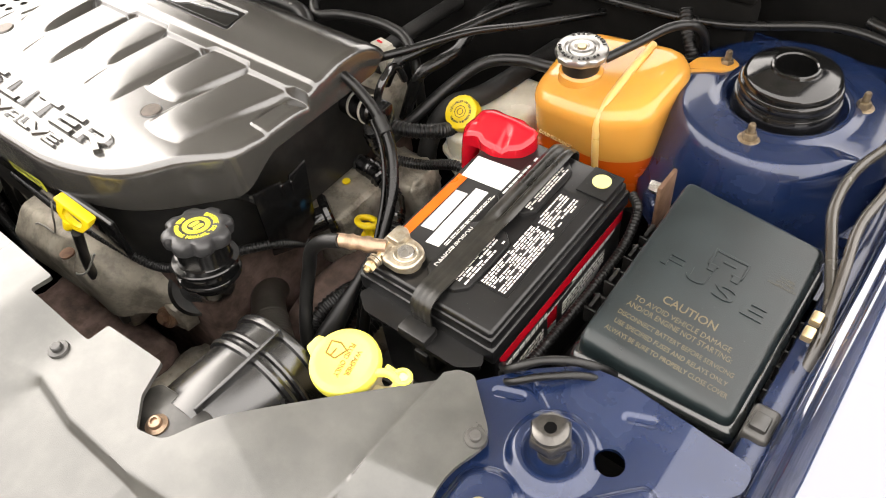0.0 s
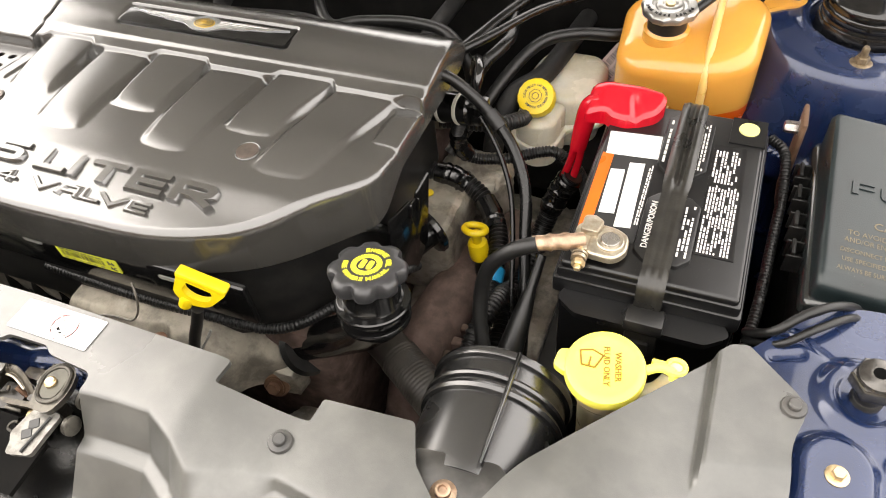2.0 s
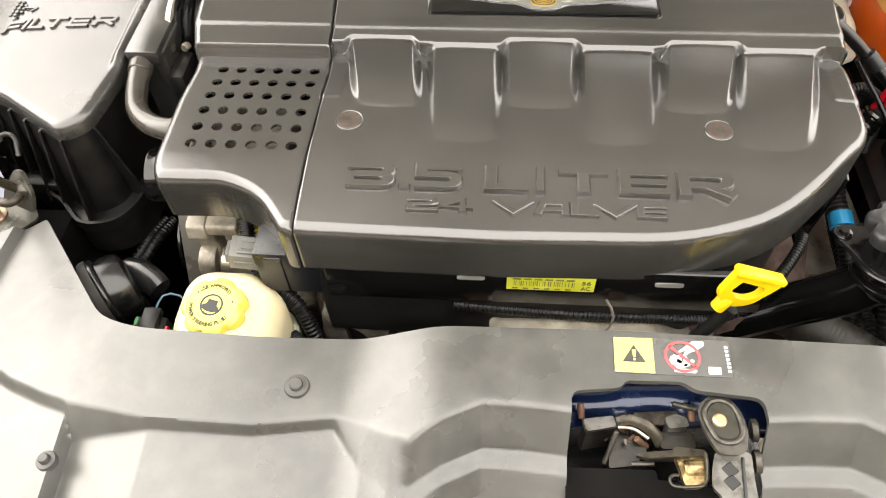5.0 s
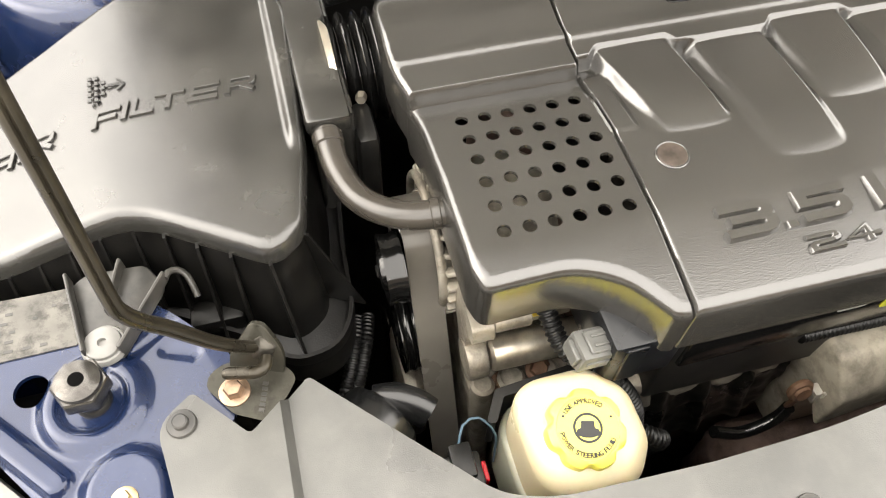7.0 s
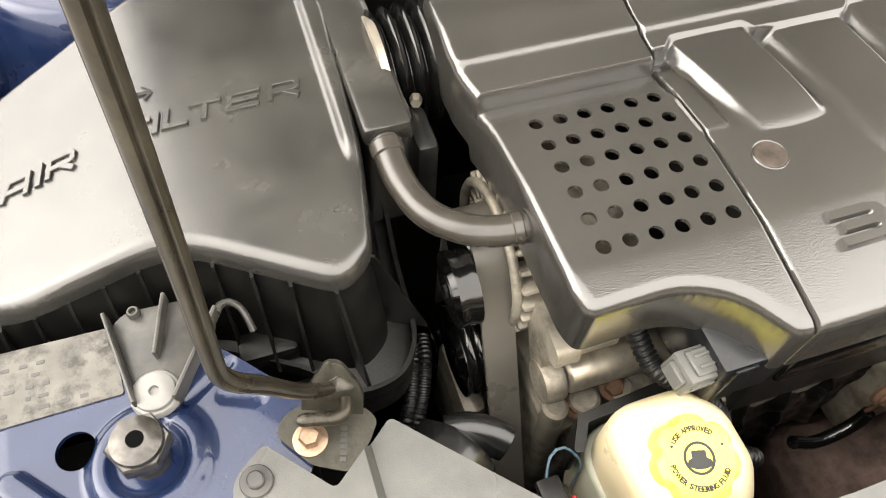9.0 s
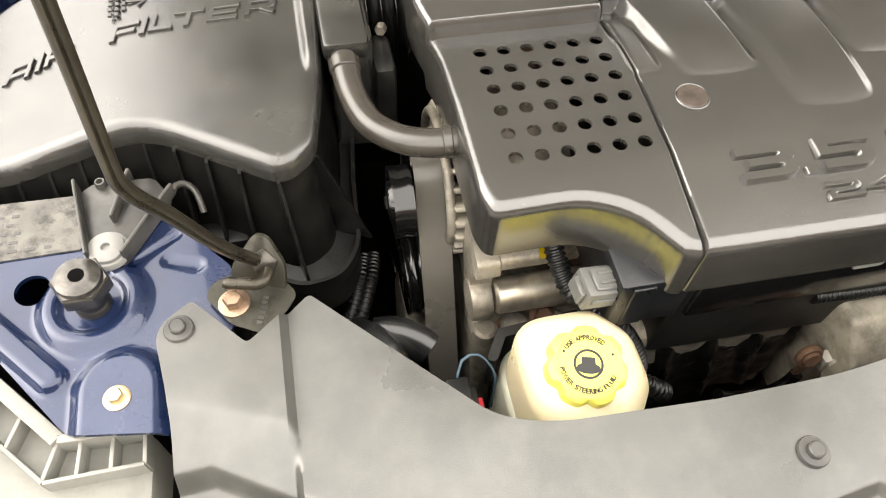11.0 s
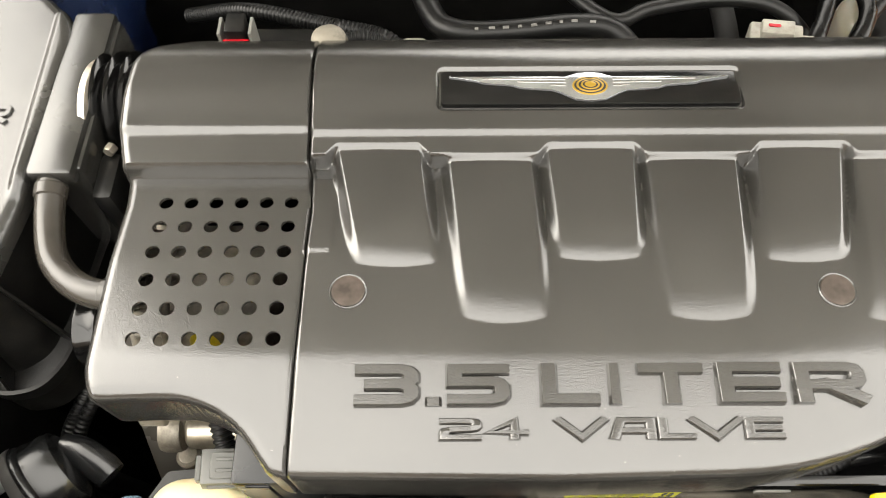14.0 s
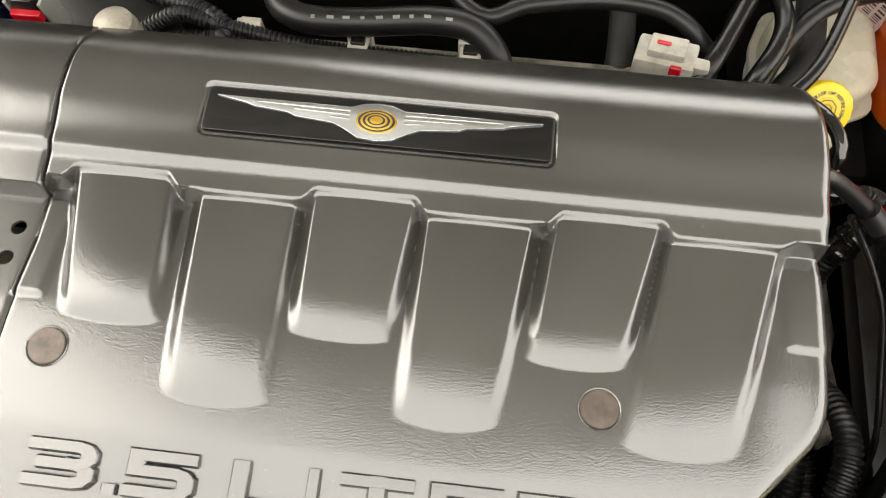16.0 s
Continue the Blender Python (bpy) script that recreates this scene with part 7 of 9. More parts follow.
HEAT = [(-0.215, 0.60, 0.90), (-0.205, 0.48, 0.900), (-0.186, 0.412, 0.902), (-0.168, 0.390, 0.906), (-0.142, 0.382, 0.909), (-0.099, 0.384, 0.910), (-0.045, 0.392, 0.909), (-0.010, 0.392, 0.905), (0.011, 0.380, 0.896), (0.022, 0.366, 0.878), (0.026, 0.355, 0.82)]
bm = bmesh.new()
sweep(bm, HEAT, 0.0125, 16, 0.006)
part("tube", bm, RUBBER, heat)
for i in range(11):
    c_ = glide(HEAT[4:8], 0.0125)
    if i < len(c_) - 1:
        d_ = (c_[i + 1] - c_[i]).normalized()
        m_ = Matrix.Translation(c_[i] + Vector((0, -0.0048, 0.0114))) @ Matrix.Rotation(math.atan2(d_.y, d_.x), 4, "Z") @ Matrix.Rotation(radians(22), 4, "X")
        bm = bmesh.new()
        box(bm, (-0.003, -0.0014, -0.0004), (0.003 if i % 3 else 0.0005, 0.0014, 0.0009), 0, 1, m_)
        part("print_bar", bm, MARK, heat)
hose("fuel_hose", [(-0.10, 0.60, 0.87), (-0.05, 0.47, 0.895), (-0.001, 0.412, 0.897), (0.038, 0.424, 0.900), (0.093, 0.434, 0.902), (0.133, 0.435, 0.902), (0.167, 0.429, 0.900), (0.194, 0.414, 0.890), (0.212, 0.400, 0.865), (0.22, 0.39, 0.78)], 0.0080, RUBBER, "black fuel hose near the firewall")
hose("evaporator_hose", [(0.225, 0.348, 0.83), (0.241, 0.371, 0.892), (0.257, 0.398, 0.906), (0.264, 0.426, 0.908), (0.259, 0.455, 0.908), (0.245, 0.52, 0.91), (0.24, 0.61, 0.90)], 0.0085, CABLE, "black curved hose beside the brake reservoir")
for x_, label in ((0.129, "braided black hose behind the engine cover"), (0.285, "braided black hose above the gearbox")):
    if x_ > 0.2:
        hose("braided_hose", [(0.262, 0.335, 0.70), (0.262, 0.350, 0.79), (0.280, 0.385, 0.845), (0.31, 0.44, 0.85), (0.33, 0.60, 0.84)], 0.0145, BRAID, label)
    else:
        hose("braided_hose", [(x_, 0.36, 0.80), (x_, 0.385, 0.852), (x_ + 0.002, 0.44, 0.870), (x_ + 0.004, 0.61, 0.86)], 0.0125, BRAID, label)
hose("cowl_cable", [(0.225, 0.300, 0.955), (0.262, 0.340, 0.962), (0.300, 0.420, 0.955), (0.340, 0.50, 0.935), (0.38, 0.565, 0.925), (0.40, 0.60, 0.92)], 0.0055, CABLE, "black bonnet cable along the cowl", category="cable")

# tape bound round the looms
for pts_, r_, label in (([(0.222, 0.263, 0.799), (0.240, 0.262, 0.796), (0.258, 0.257, 0.791)], 0.0150, "glossy tape wrap on the loom"), ([(0.298, 0.231, 0.776), (0.310, 0.212, 0.771)], 0.0145, "glossy tape wrap on the loom"),
                        ([(0.384, 0.288, 0.808), (0.372, 0.283, 0.785), (0.364, 0.274, 0.760)], 0.0158, "glossy tape wrap on the loom"), ([(0.248, 0.261, 0.876), (0.246, 0.268, 0.850), (0.254, 0.272, 0.832)], 0.0115, "glossy tape wrap on the loom")):
    bm = bmesh.new()
    sweep(bm, pts_, r_, 16, 0.003, bump=lambda u, q: q * (1 + 0.10 * math.sin(31 * u) * math.sin(13 * u + 1)))
    single("tape_wrap", bm, TAPE, label, "tape", "tape wraps")
hose("sensor_wire", [(0.268, 0.262, 0.930), (0.275, 0.268, 0.955), (0.270, 0.290, 0.960), (0.255, 0.320, 0.945), (0.240, 0.345, 0.905)], 0.0055, TAPE, "taped sensor wire behind the cover corner", seg=12, category="wire")
hose("plenum_hose", [(0.215, 0.285, 0.870), (0.250, 0.290, 0.868), (0.285, 0.305, 0.862), (0.305, 0.335, 0.850), (0.300, 0.375, 0.82), (0.29, 0.40, 0.74)], 0.0105, RUBBER, "black corrugated hose beside the plenum", 0.0016, 0.005)
lump("gearbox_top", (0.200, 0.270, 0.70), (0.300, 0.34, 0.79), ALU, 0.02, 61, 0.008, label="dirty cast gearbox top")

# sensor with two white bands beside the cover
sens = thing("throttle_connector", (0.245, 0.262, 0.88), "black throttle connector with two white bands", "connector")
bm = bmesh.new()
rod(bm, (0.205, 0.270, 0.905), (0.272, 0.258, 0.918), 0.019, 20, 0.003)
box(bm, (0.265, 0.246, 0.905), (0.288, 0.272, 0.932), 0.003)
part("body", bm, GLOSS, sens)
for u in (0.35, 0.72):
    a = Vector((0.205, 0.270, 0.905)).lerp(Vector((0.272, 0.258, 0.918)), u)
    bm = bmesh.new()
    rod(bm, a, a + Vector((0.005, -0.001, 0.001)), 0.0200, 22, 0.0008)
    part("white_band", bm, DULLWHITE, sens)

# connectors and rails behind the cover
bm = bmesh.new()
box(bm, (-0.24, 0.335, 0.80), (0.20, 0.395, 0.872), 0.012, 2)
single("rear_rocker_cover", bm, ALU, "dull cast rocker cover behind the engine cover", "rocker cover")
for x_ in (-0.206, -0.106, -0.006):
    c = thing("injector_plug", (x_, 0.378, 0.872), "white injector plug with a black latch", "connector", "injector plugs")
    bm = bmesh.new()
    box(bm, (x_ - 0.0095, 0.366, 0.868), (x_ + 0.0095, 0.390, 0.896), 0.0015)
    box(bm, (x_ - 0.0115, 0.378, 0.872), (x_ + 0.0115, 0.386, 0.899), 0.001, 1)
    part("housing", bm, DULLWHITE, c)
    bm = bmesh.new()
    box(bm, (x_ - 0.0065, 0.369, 0.8945), (x_ + 0.0065, 0.379, 0.8990), 0.001, 1)
    part("latch", bm, BLACK, c)
hose("injector_loom", [(-0.30, 0.362, 0.90), (-0.262, 0.372, 0.915), (-0.23, 0.372, 0.905), (-0.15, 0.368, 0.890), (-0.05, 0.366, 0.888), (0.08, 0.366, 0.885), (0.17, 0.370, 0.880)], 0.0075, RUBBER, "thin black corrugated injector loom", 0.0012, 0.004, category="wiring loom")
hose("rear_loom", [(-0.46, 0.46, 0.86), (-0.38, 0.425, 0.90), (-0.284, 0.393, 0.908), (-0.240, 0.381, 0.908), (-0.223, 0.370, 0.902), (-0.233, 0.360, 0.900), (-0.266, 0.357, 0.898), (-0.30, 0.36, 0.88)], 0.0085, RUBBER, "black corrugated loom behind the perforated panel", 0.0012, 0.004, category="wiring loom")
wc = thing("white_connector", (0.165, 0.385, 0.872), "white multi-pin connector with a red clip", "connector")
bm = bmesh.new()
wm_ = Matrix.Translation((0.168, 0.385, 0.897)) @ Matrix.Rotation(radians(-14), 4, "Z") @ Matrix.Rotation(radians(-6), 4, "Y")
box(bm, (-0.030, -0.016, -0.022), (0.022, 0.014, 0.008), 0.003, 2, wm_)
box(bm, (-0.020, -0.010, 0.005), (0.012, 0.010, 0.016), 0.002, 2, wm_)
box(bm, (0.018, -0.012, -0.004), (0.034, 0.000, 0.008), 0.002, 2, wm_)
part("housing", bm, DULLWHITE, wc)
bm = bmesh.new()
box(bm, (0.002, -0.0185, -0.002), (0.012, -0.014, 0.009), 0.001, 1, wm_)
box(bm, (-0.014, -0.002, 0.0155), (-0.002, 0.002, 0.018), 0.001, 1, wm_)
part("clip", bm, RED, wc)
rc = thing("red_clip_connector", (-0.371, 0.352, 0.90), "grey and black connector with a red lock", "connector")
bm = bmesh.new()
box(bm, (-0.380, 0.338, 0.900), (-0.362, 0.362, 0.958), 0.002)
part("housing", bm, BLACK, rc)
for x_ in (-0.386, -0.357):
    bm = bmesh.new()
    box(bm, (x_ - 0.001, 0.338, 0.910), (x_ + 0.002, 0.360, 0.955), 0.0006, 1)
    part("rail", bm, GREY, rc)
bm = bmesh.new()
box(bm, (-0.383, 0.332, 0.938), (-0.358, 0.339, 0.948), 0.001, 1)
part("lock", bm, RED, rc)
bm = bmesh.new()
box(bm, (-0.40, 0.33, 0.80), (-0.28, 0.40, 0.905), 0.01)
part("throttle_body", bm, BLACK, engine, "black throttle body")
# ---------------------------------------------------------------- air filter box
airbox = thing("air_filter_box", (-0.66, 0.24, 0.80), "grey-black plastic air filter box with ribbed sides", "air filter box")
ALID = rounded([(-0.555, 0.066), (-0.529, 0.086), (-0.514, 0.168), (-0.505, 0.335), (-0.585, 0.415), (-0.705, 0.352), (-0.800, 0.318), (-0.835, 0.29), (-0.832, 0.16), (-0.780, 0.128), (-0.656, 0.131)],
               [0.022, 0.012, 0.02, 0.03, 0.05, 0.03, 0.03, 0.03, 0.03, 0.03, 0.025], 5)


def lid_height(x, y, d):
    z = 0.9585 + 0.05 * (y - 0.15) + 0.04 * (x + 0.60)
    z = z - 0.30 * 0.5 * (np.sqrt((x + 0.672) ** 2 + 0.0004) - (x + 0.672))
    # pressed ridge along the inlet side
    z += 0.006 * smooth(-0.530, -0.522, x) * smooth(0.15, 0.18, y)
    R = 0.010
    q = np.clip(d, 0, R)
    return z - (R - np.sqrt(np.maximum(0, R * R - (R - q) ** 2)))


abox_lid = part("lid", sheet("lid", lambda x, y: inside(ALID, x, y), lid_height, (-0.845, 0.058), (-0.497, 0.42), 0.0018, 0.010), AIRLID, airbox, sharp=60)


def lz(x, y):
    return float(lid_height(np.array([x]), np.array([y]), np.array([0.1]))[0])


for text_, x_, w_, y_ in (("F", -0.6690, 0.0220, 0.2305), ("I", -0.6530, 0.0048, 0.2325), ("L", -0.6385, 0.0190, 0.2335), ("T", -0.6170, 0.0240, 0.2345), ("E", -0.5880, 0.0250, 0.2355), ("R", -0.5570, 0.0250, 0.2365),
                         ("A", -0.7630, 0.0240, 0.2270), ("I", -0.7435, 0.0048, 0.2285), ("R", -0.7265, 0.0230, 0.2300)):
    part("raised_letter", laid(block_letter(text_, w_, 0.0185, 0.0046, 0.0032, 0.22), Matrix.Translation((x_, y_, 0)), lid_height, -0.0008), AIRLID, abox_lid)
z_ = lz(-0.668, 0.262)
for k in range(5):
    for j in range(4 - abs(k - 2)):
        bm = bmesh.new()
        box(bm, (-0.6830 + 0.0055 * j, 0.262 + 0.0065 * (k - 2), z_ - 0.001), (-0.6795 + 0.0055 * j, 0.266 + 0.0065 * (k - 2), z_ + 0.0016), 0.0005, 1)
        part("raised_dot", bm, AIRLID, abox_lid)
bm = bmesh.new()
box(bm, (-0.668, 0.2625, lz(-0.66, 0.262) - 0.001), (-0.652, 0.2655, lz(-0.66, 0.262) + 0.0018))
for s_ in (1, -1):
    box(bm, (-0.001, -0.009, 0), (0.001, 0.0, 0.0022), 0, 1, Matrix.Translation((-0.652, 0.264, lz(-0.652, 0.262) - 0.001)) @ Matrix.Rotation(radians(90 + 45 * s_ + 180), 4, "Z"))
part("raised_arrow", bm, AIRLID, abox_lid)

# lower housing: sloping wall with fins, and a flange with a round corner
FLANGE = rounded([(-0.590, 0.058), (-0.560, 0.026), (-0.522, 0.032), (-0.504, 0.060), (-0.500, 0.13), (-0.492, 0.20), (-0.492, 0.36), (-0.58, 0.43), (-0.86, 0.36), (-0.86, 0.165), (-0.81, 0.150), (-0.725, 0.142)],
                 [0.01, 0.02, 0.02, 0.02, 0, 0.02, 0.02, 0.03, 0.03, 0.02, 0.02, 0.02], 5)
bm = bmesh.new()
n_ = len(ALID)
cx_, cy_ = -0.66, 0.25
top_ring = [bm.verts.new((x + (cx_ - x) * 0.012, y + (cy_ - y) * 0.012, lz(x, y) - 0.014)) for x, y in ALID]
low_ring = []
for x, y in ALID:
    low_ring.append(bm.verts.new((x + (x - cx_) * 0.035, y - (0.020 if y < 0.2 else -0.01), 0.835)))
for i in range(n_):
    j = (i + 1) % n_
    bm.faces.new((low_ring[i], low_ring[j], top_ring[j], top_ring[i]))
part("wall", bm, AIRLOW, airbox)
bm = bmesh.new()
slab(bm, FLANGE, 0.800, 0.842, 0.003)
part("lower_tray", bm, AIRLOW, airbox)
bm = bmesh.new()
lip = sorted([p for p in FLANGE if p[1] < 0.2], key=lambda p: p[0])
prev = None
for i, p in enumerate(lip):
    a_, b_ = Vector(lip[max(i - 1, 0)]), Vector(lip[min(i + 1, len(lip) - 1)])
    d = (b_ - a_).normalized() if (b_ - a_).length > 1e-6 else Vector((1, 0))
    nrm = Vector((-d.y, d.x)) * 0.0018
    ring = [bm.verts.new((p[0] + nrm.x * k, p[1] + nrm.y * k, z)) for k, z in ((-1, 0.838), (-1, 0.853), (1, 0.853), (1, 0.838))]
    if prev:
        for k in range(4):
            bm.faces.new((prev[k], prev[(k + 1) % 4], ring[(k + 1) % 4], ring[k]))
    prev = ring
part("tray_lip", bm, AIRLOW, airbox)
# fins down the front wall
fins = [(-0.790, 0.134), (-0.764, 0.132), (-0.738, 0.132), (-0.712, 0.132), (-0.686, 0.132), (-0.660, 0.132), (-0.636, 0.118), (-0.612, 0.102), (-0.588, 0.087), (-0.560, 0.072), (-0.531, 0.090)]
for k, (fx, fy) in enumerate(fins):
    bm = bmesh.new()
    out = 0.036 if k < 9 else 0.044
    peak = lz(fx, fy) - 0.019
    direction = Vector((0, -1)) if k < 9 else Vector((0.25, -1)).normalized() if k == 9 else Vector((0.9, -0.45)).normalized()
    side_ = Vector((-direction.y, direction.x)) * 0.0012
    tri = [(0.004, peak), (out, 0.843), (0.0, 0.843), (-0.02, 0.843), (-0.02, peak)]
    for sgn in (1,):
        va = [bm.verts.new((fx + direction.x * (u) + side_.x, fy + direction.y * u + side_.y, z)) for u, z in tri]
        vb = [bm.verts.new((fx + direction.x * (u) - side_.x, fy + direction.y * u - side_.y, z)) for u, z in tri]
        bm.faces.new(va)
        bm.faces.new(vb[::-1])
        for i in range(len(tri)):
            bm.faces.new((va[i], va[(i + 1) % 5], vb[(i + 1) % 5], vb[i]))
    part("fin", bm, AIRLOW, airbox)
# tower of clips on the flange
for x_, y_ in ((-0.700, 0.125), (-0.616, 0.085)):
    bm = bmesh.new()
    box(bm, (x_ - 0.022, y_ - 0.012, 0.842), (x_ + 0.022, y_ + 0.012, 0.862), 0.003)
    part("clip_seat", bm, AIRLOW, airbox)
# outlet duct down the inner side, and the wall behind it
bm = bmesh.new()
box(bm, (-0.508, 0.178, 0.84), (-0.470, 0.345, 0.968), 0.006)
box(bm, (-0.512, 0.170, 0.955), (-0.474, 0.348, 0.974), 0.005)
part("outlet_duct", bm, AIRLID, airbox)
bm = bmesh.new()
box(bm, (-0.472, 0.165, 0.84), (-0.452, 0.215, 0.945), 0.008)
part("duct_shoulder", bm, BLACK, airbox)
breather = thing("breather_hose", (-0.46, 0.09, 0.94), "smooth grey-black breather hose into the cover", "hose")
bm = bmesh.new()
sweep(bm, [(-0.496, 0.186, 0.960), (-0.496, 0.168, 0.957), (-0.494, 0.140, 0.950), (-0.484, 0.108, 0.948), (-0.464, 0.086, 0.950), (-0.440, 0.074, 0.954), (-0.418, 0.072, 0.956), (-0.40, 0.075, 0.955)], 0.0115, 24, 0.006)
part("tube", bm, HOSEGREY, breather)
for a_, b_ in (((-0.4963, 0.1700, 0.9572), (-0.4958, 0.1590, 0.9552)), ((-0.4330, 0.0730, 0.9547), (-0.4250, 0.0722, 0.9555))):
    bm = bmesh.new()
    rod(bm, a_, b_, 0.0128, 24, 0.0010)
    part("end_collar", bm, HOSEGREY, breather)
# bellows to the throttle
bell = thing("intake_bellows", (-0.46, 0.27, 0.88), "glossy black ribbed intake bellows with a steel clamp", "intake hose")
bm = bmesh.new()
prof = []
for k in range(4):
    u = 0.013 * k
    prof += [(0.042, u), (0.050, u + 0.003), (0.0525, u + 0.0060), (0.050, u + 0.009), (0.042, u + 0.0125)]
lathe(bm, prof, 40, frame_of((-0.480, 0.268, 0.930), (-0.43, 0.268, 0.932)))
part("bellows", bm, GLOSS, bell)
bm = bmesh.new()
lathe(bm, [(0.0530, 0), (0.0538, 0.0005), (0.0538, 0.006), (0.0530, 0.0065)], 40, frame_of((-0.480, 0.258, 0.930), (-0.43, 0.258, 0.932)))
hexbolt(bm, (-0.458, 0.215, 0.950), (-0.3, -1, 0.2), 0.005, 0.008)
part("clamp", bm, STEELDIRTY, bell)

# ---------------------------------------------------------------- prop rod and its pivot
prop = thing("prop_rod", (-0.58, 0.005, 0.915), "dull brown-black steel rod propping the bonnet open", "prop rod")
bm = bmesh.new()
sweep(bm, [(-0.575, 0.012, 0.925), (-0.581, 0.005, 0.935), (-0.597, -0.011, 0.982), (-0.612, -0.027, 1.042), (-0.6195, -0.0335, 1.066), (-0.6248, -0.0352, 1.083), (-0.6240, -0.0345, 1.108), (-0.6180, -0.0305, 1.20), (-0.6005, -0.018, 1.50), (-0.586, -0.008, 1.72), (-0.584, 0.0, 1.735)], 0.0046, 24, 0.008, shape=lambda k: 0.70 if k % 6 == 0 else 0.97 if k % 6 in (1, 5) else 1.03)
part("rod", bm, RODSTEEL, prop)
bm = bmesh.new()
sweep(bm, [(-0.573, -0.005, 0.934), (-0.575, -0.012, 0.935), (-0.58, -0.015, 0.935), (-0.589, -0.013, 0.934), (-0.604, -0.009, 0.932)], 0.0046, 14, 0.003, bump=lambda u, q: q * (0.72 if u > 0.985 else 1.0))
part("hooked_end", bm, RODSTEEL, prop)
pb = thing("prop_rod_bracket", (-0.59, -0.015, 0.90), "olive-black pressed steel pivot bracket with a copper bolt", "bracket")
bm = bmesh.new()
slab(bm, rounded([(-0.618, -0.01), (-0.616, -0.002), (-0.609, 0.003), (-0.601, 0.005), (-0.564, -0.007), (-0.559, -0.014), (-0.558, -0.019), (-0.565, -0.029), (-0.58, -0.043), (-0.583, -0.043), (-0.602, -0.033)], 0.004, 4), 0.9135, 0.9175, 0.0012)
part("foot", bm, BRKT, pb)
bm = bmesh.new()
mm = Matrix.Translation((-0.6010, 0.0040, 0.9150)) @ Matrix.Rotation(radians(-22.1), 4, "Z") @ Matrix.Rotation(radians(58), 4, "X")
slab(bm, rounded([(0.0, 0.0), (0.0399, 0.0), (0.0399, 0.020), (0.0248, 0.0400), (0.0152, 0.0400), (0.0, 0.012)], [0.001, 0.001, 0.016, 0.016, 0.014, 0.006], 6), -0.0022, 0.0022, 0.0006, mm)
part("upright", bm, BRKT, pb)
bm = bmesh.new()
lathe(bm, [(0.0050, 0.0015), (0.0098, 0.0020), (0.0092, 0.0034), (0.0060, 0.0044), (0.0050, 0.0050)], 22, mm @ Matrix.Translation((0.0240, 0.0200, 0)), lambda a, r, z: r * (1 + 0.10 * math.sin(5 * a)))
part("rod_clip", bm, LEVER, pb, "worn steel clip round the rod")
bm = bmesh.new()
for k in range(6):
    box(bm, (-0.0013, -0.0020, 0), (0.0013, 0.0020, 0.0004), 0.0, 1, Matrix.Translation((-0.5780 - 0.0011 * k, -0.0170 - 0.0038 * k, 0.9175)) @ Matrix.Rotation(radians(70), 4, "Z"))
part("stamped_mark", bm, GREYARM, pb)
bm = bmesh.new()
hexbolt(bm, (-0.6, -0.018, 0.9175), (0, 0, 1), 0.0070, 0.0080, 0.0112)
part("zinc_bolt", bm, COPPER, pb, "dull copper bolt")

# ---------------------------------------------------------------- sticker plate and lever arm on the right-hand bracket
bm = bmesh.new()
slab(bm, rounded([(-0.835, 0.048), (-0.708, 0.050), (-0.712, 0.101), (-0.835, 0.103)], 0.002, 2), 0.895, 0.9135)
stk = single("stained_sticker_plate", bm, SILVERSTK, "stained silver sticker plate on the bay corner", "sticker plate")
bm = bmesh.new()
rb = random.Random(3)
for k in range(5):
    x = -0.80
    while x < -0.716:
        w = rb.uniform(0.003, 0.011)
        if rb.random() < 0.5:
            box(bm, (x, 0.055 + 0.008 * k, 0.9134), (x + w * 0.6, 0.0575 + 0.008 * k, 0.9138))
        x += w + 0.0025
part("worn_print", bm, GREYARM, stk, "worn unreadable print bars")
arm = thing("ribbed_bracket", (-0.69, 0.07, 0.91), "grey ribbed plastic bracket fixed by a pale bolt", "bracket")
ARM = [(-0.700, 0.030), (-0.676, 0.028), (-0.642, 0.082), (-0.655, 0.104), (-0.700, 0.106), (-0.712, 0.096)]
bm = bmesh.new()
slab(bm, rounded(ARM, 0.006, 3), 0.9135, 0.921, 0.002)
part("web", bm, GREYARM, arm)
for a, b in (((-0.712, 0.104), (-0.699, 0.034)), ((-0.640, 0.088), (-0.675, 0.031)), ((-0.672, 0.108), (-0.683, 0.064))):
    bm = bmesh.new()
    va = Vector((*a, 0))
    vb = Vector((*b, 0))
    d = (vb - va).normalized()
    s_ = Vector((-d.y, d.x, 0)) * 0.0016
    slab(bm, rounded([tuple((va - s_).xy), tuple((vb - s_).xy), tuple((vb + s_).xy), tuple((va + s_).xy)], 0.002, 2), 0.918, 0.931, 0.0015)
    part("rib", bm, GREYARM, arm)
for px_, py_, r_ in ((-0.694, 0.102, 0.0045),):
    bm = bmesh.new()
    lathe(bm, [(r_, 0.900), (r_, 0.924), (r_ * 0.8, 0.926), (r_ * 0.55, 0.926), (r_ * 0.5, 0.922), (0, 0.922)], 20, Matrix.Translation((px_, py_, 0)))
    part("boss", bm, GREYARM, arm)
bm = bmesh.new()
sweep(bm, [(-0.6405, 0.0850, 0.9240), (-0.6375, 0.0905, 0.9235), (-0.6315, 0.0920, 0.9220), (-0.6255, 0.0880, 0.9190), (-0.6225, 0.0810, 0.9150), (-0.6205, 0.0730, 0.9080)], 0.0034, 10, 0.004, flat=0.8)
part("curved_rib", bm, GREYARM, arm)
bm = bmesh.new()
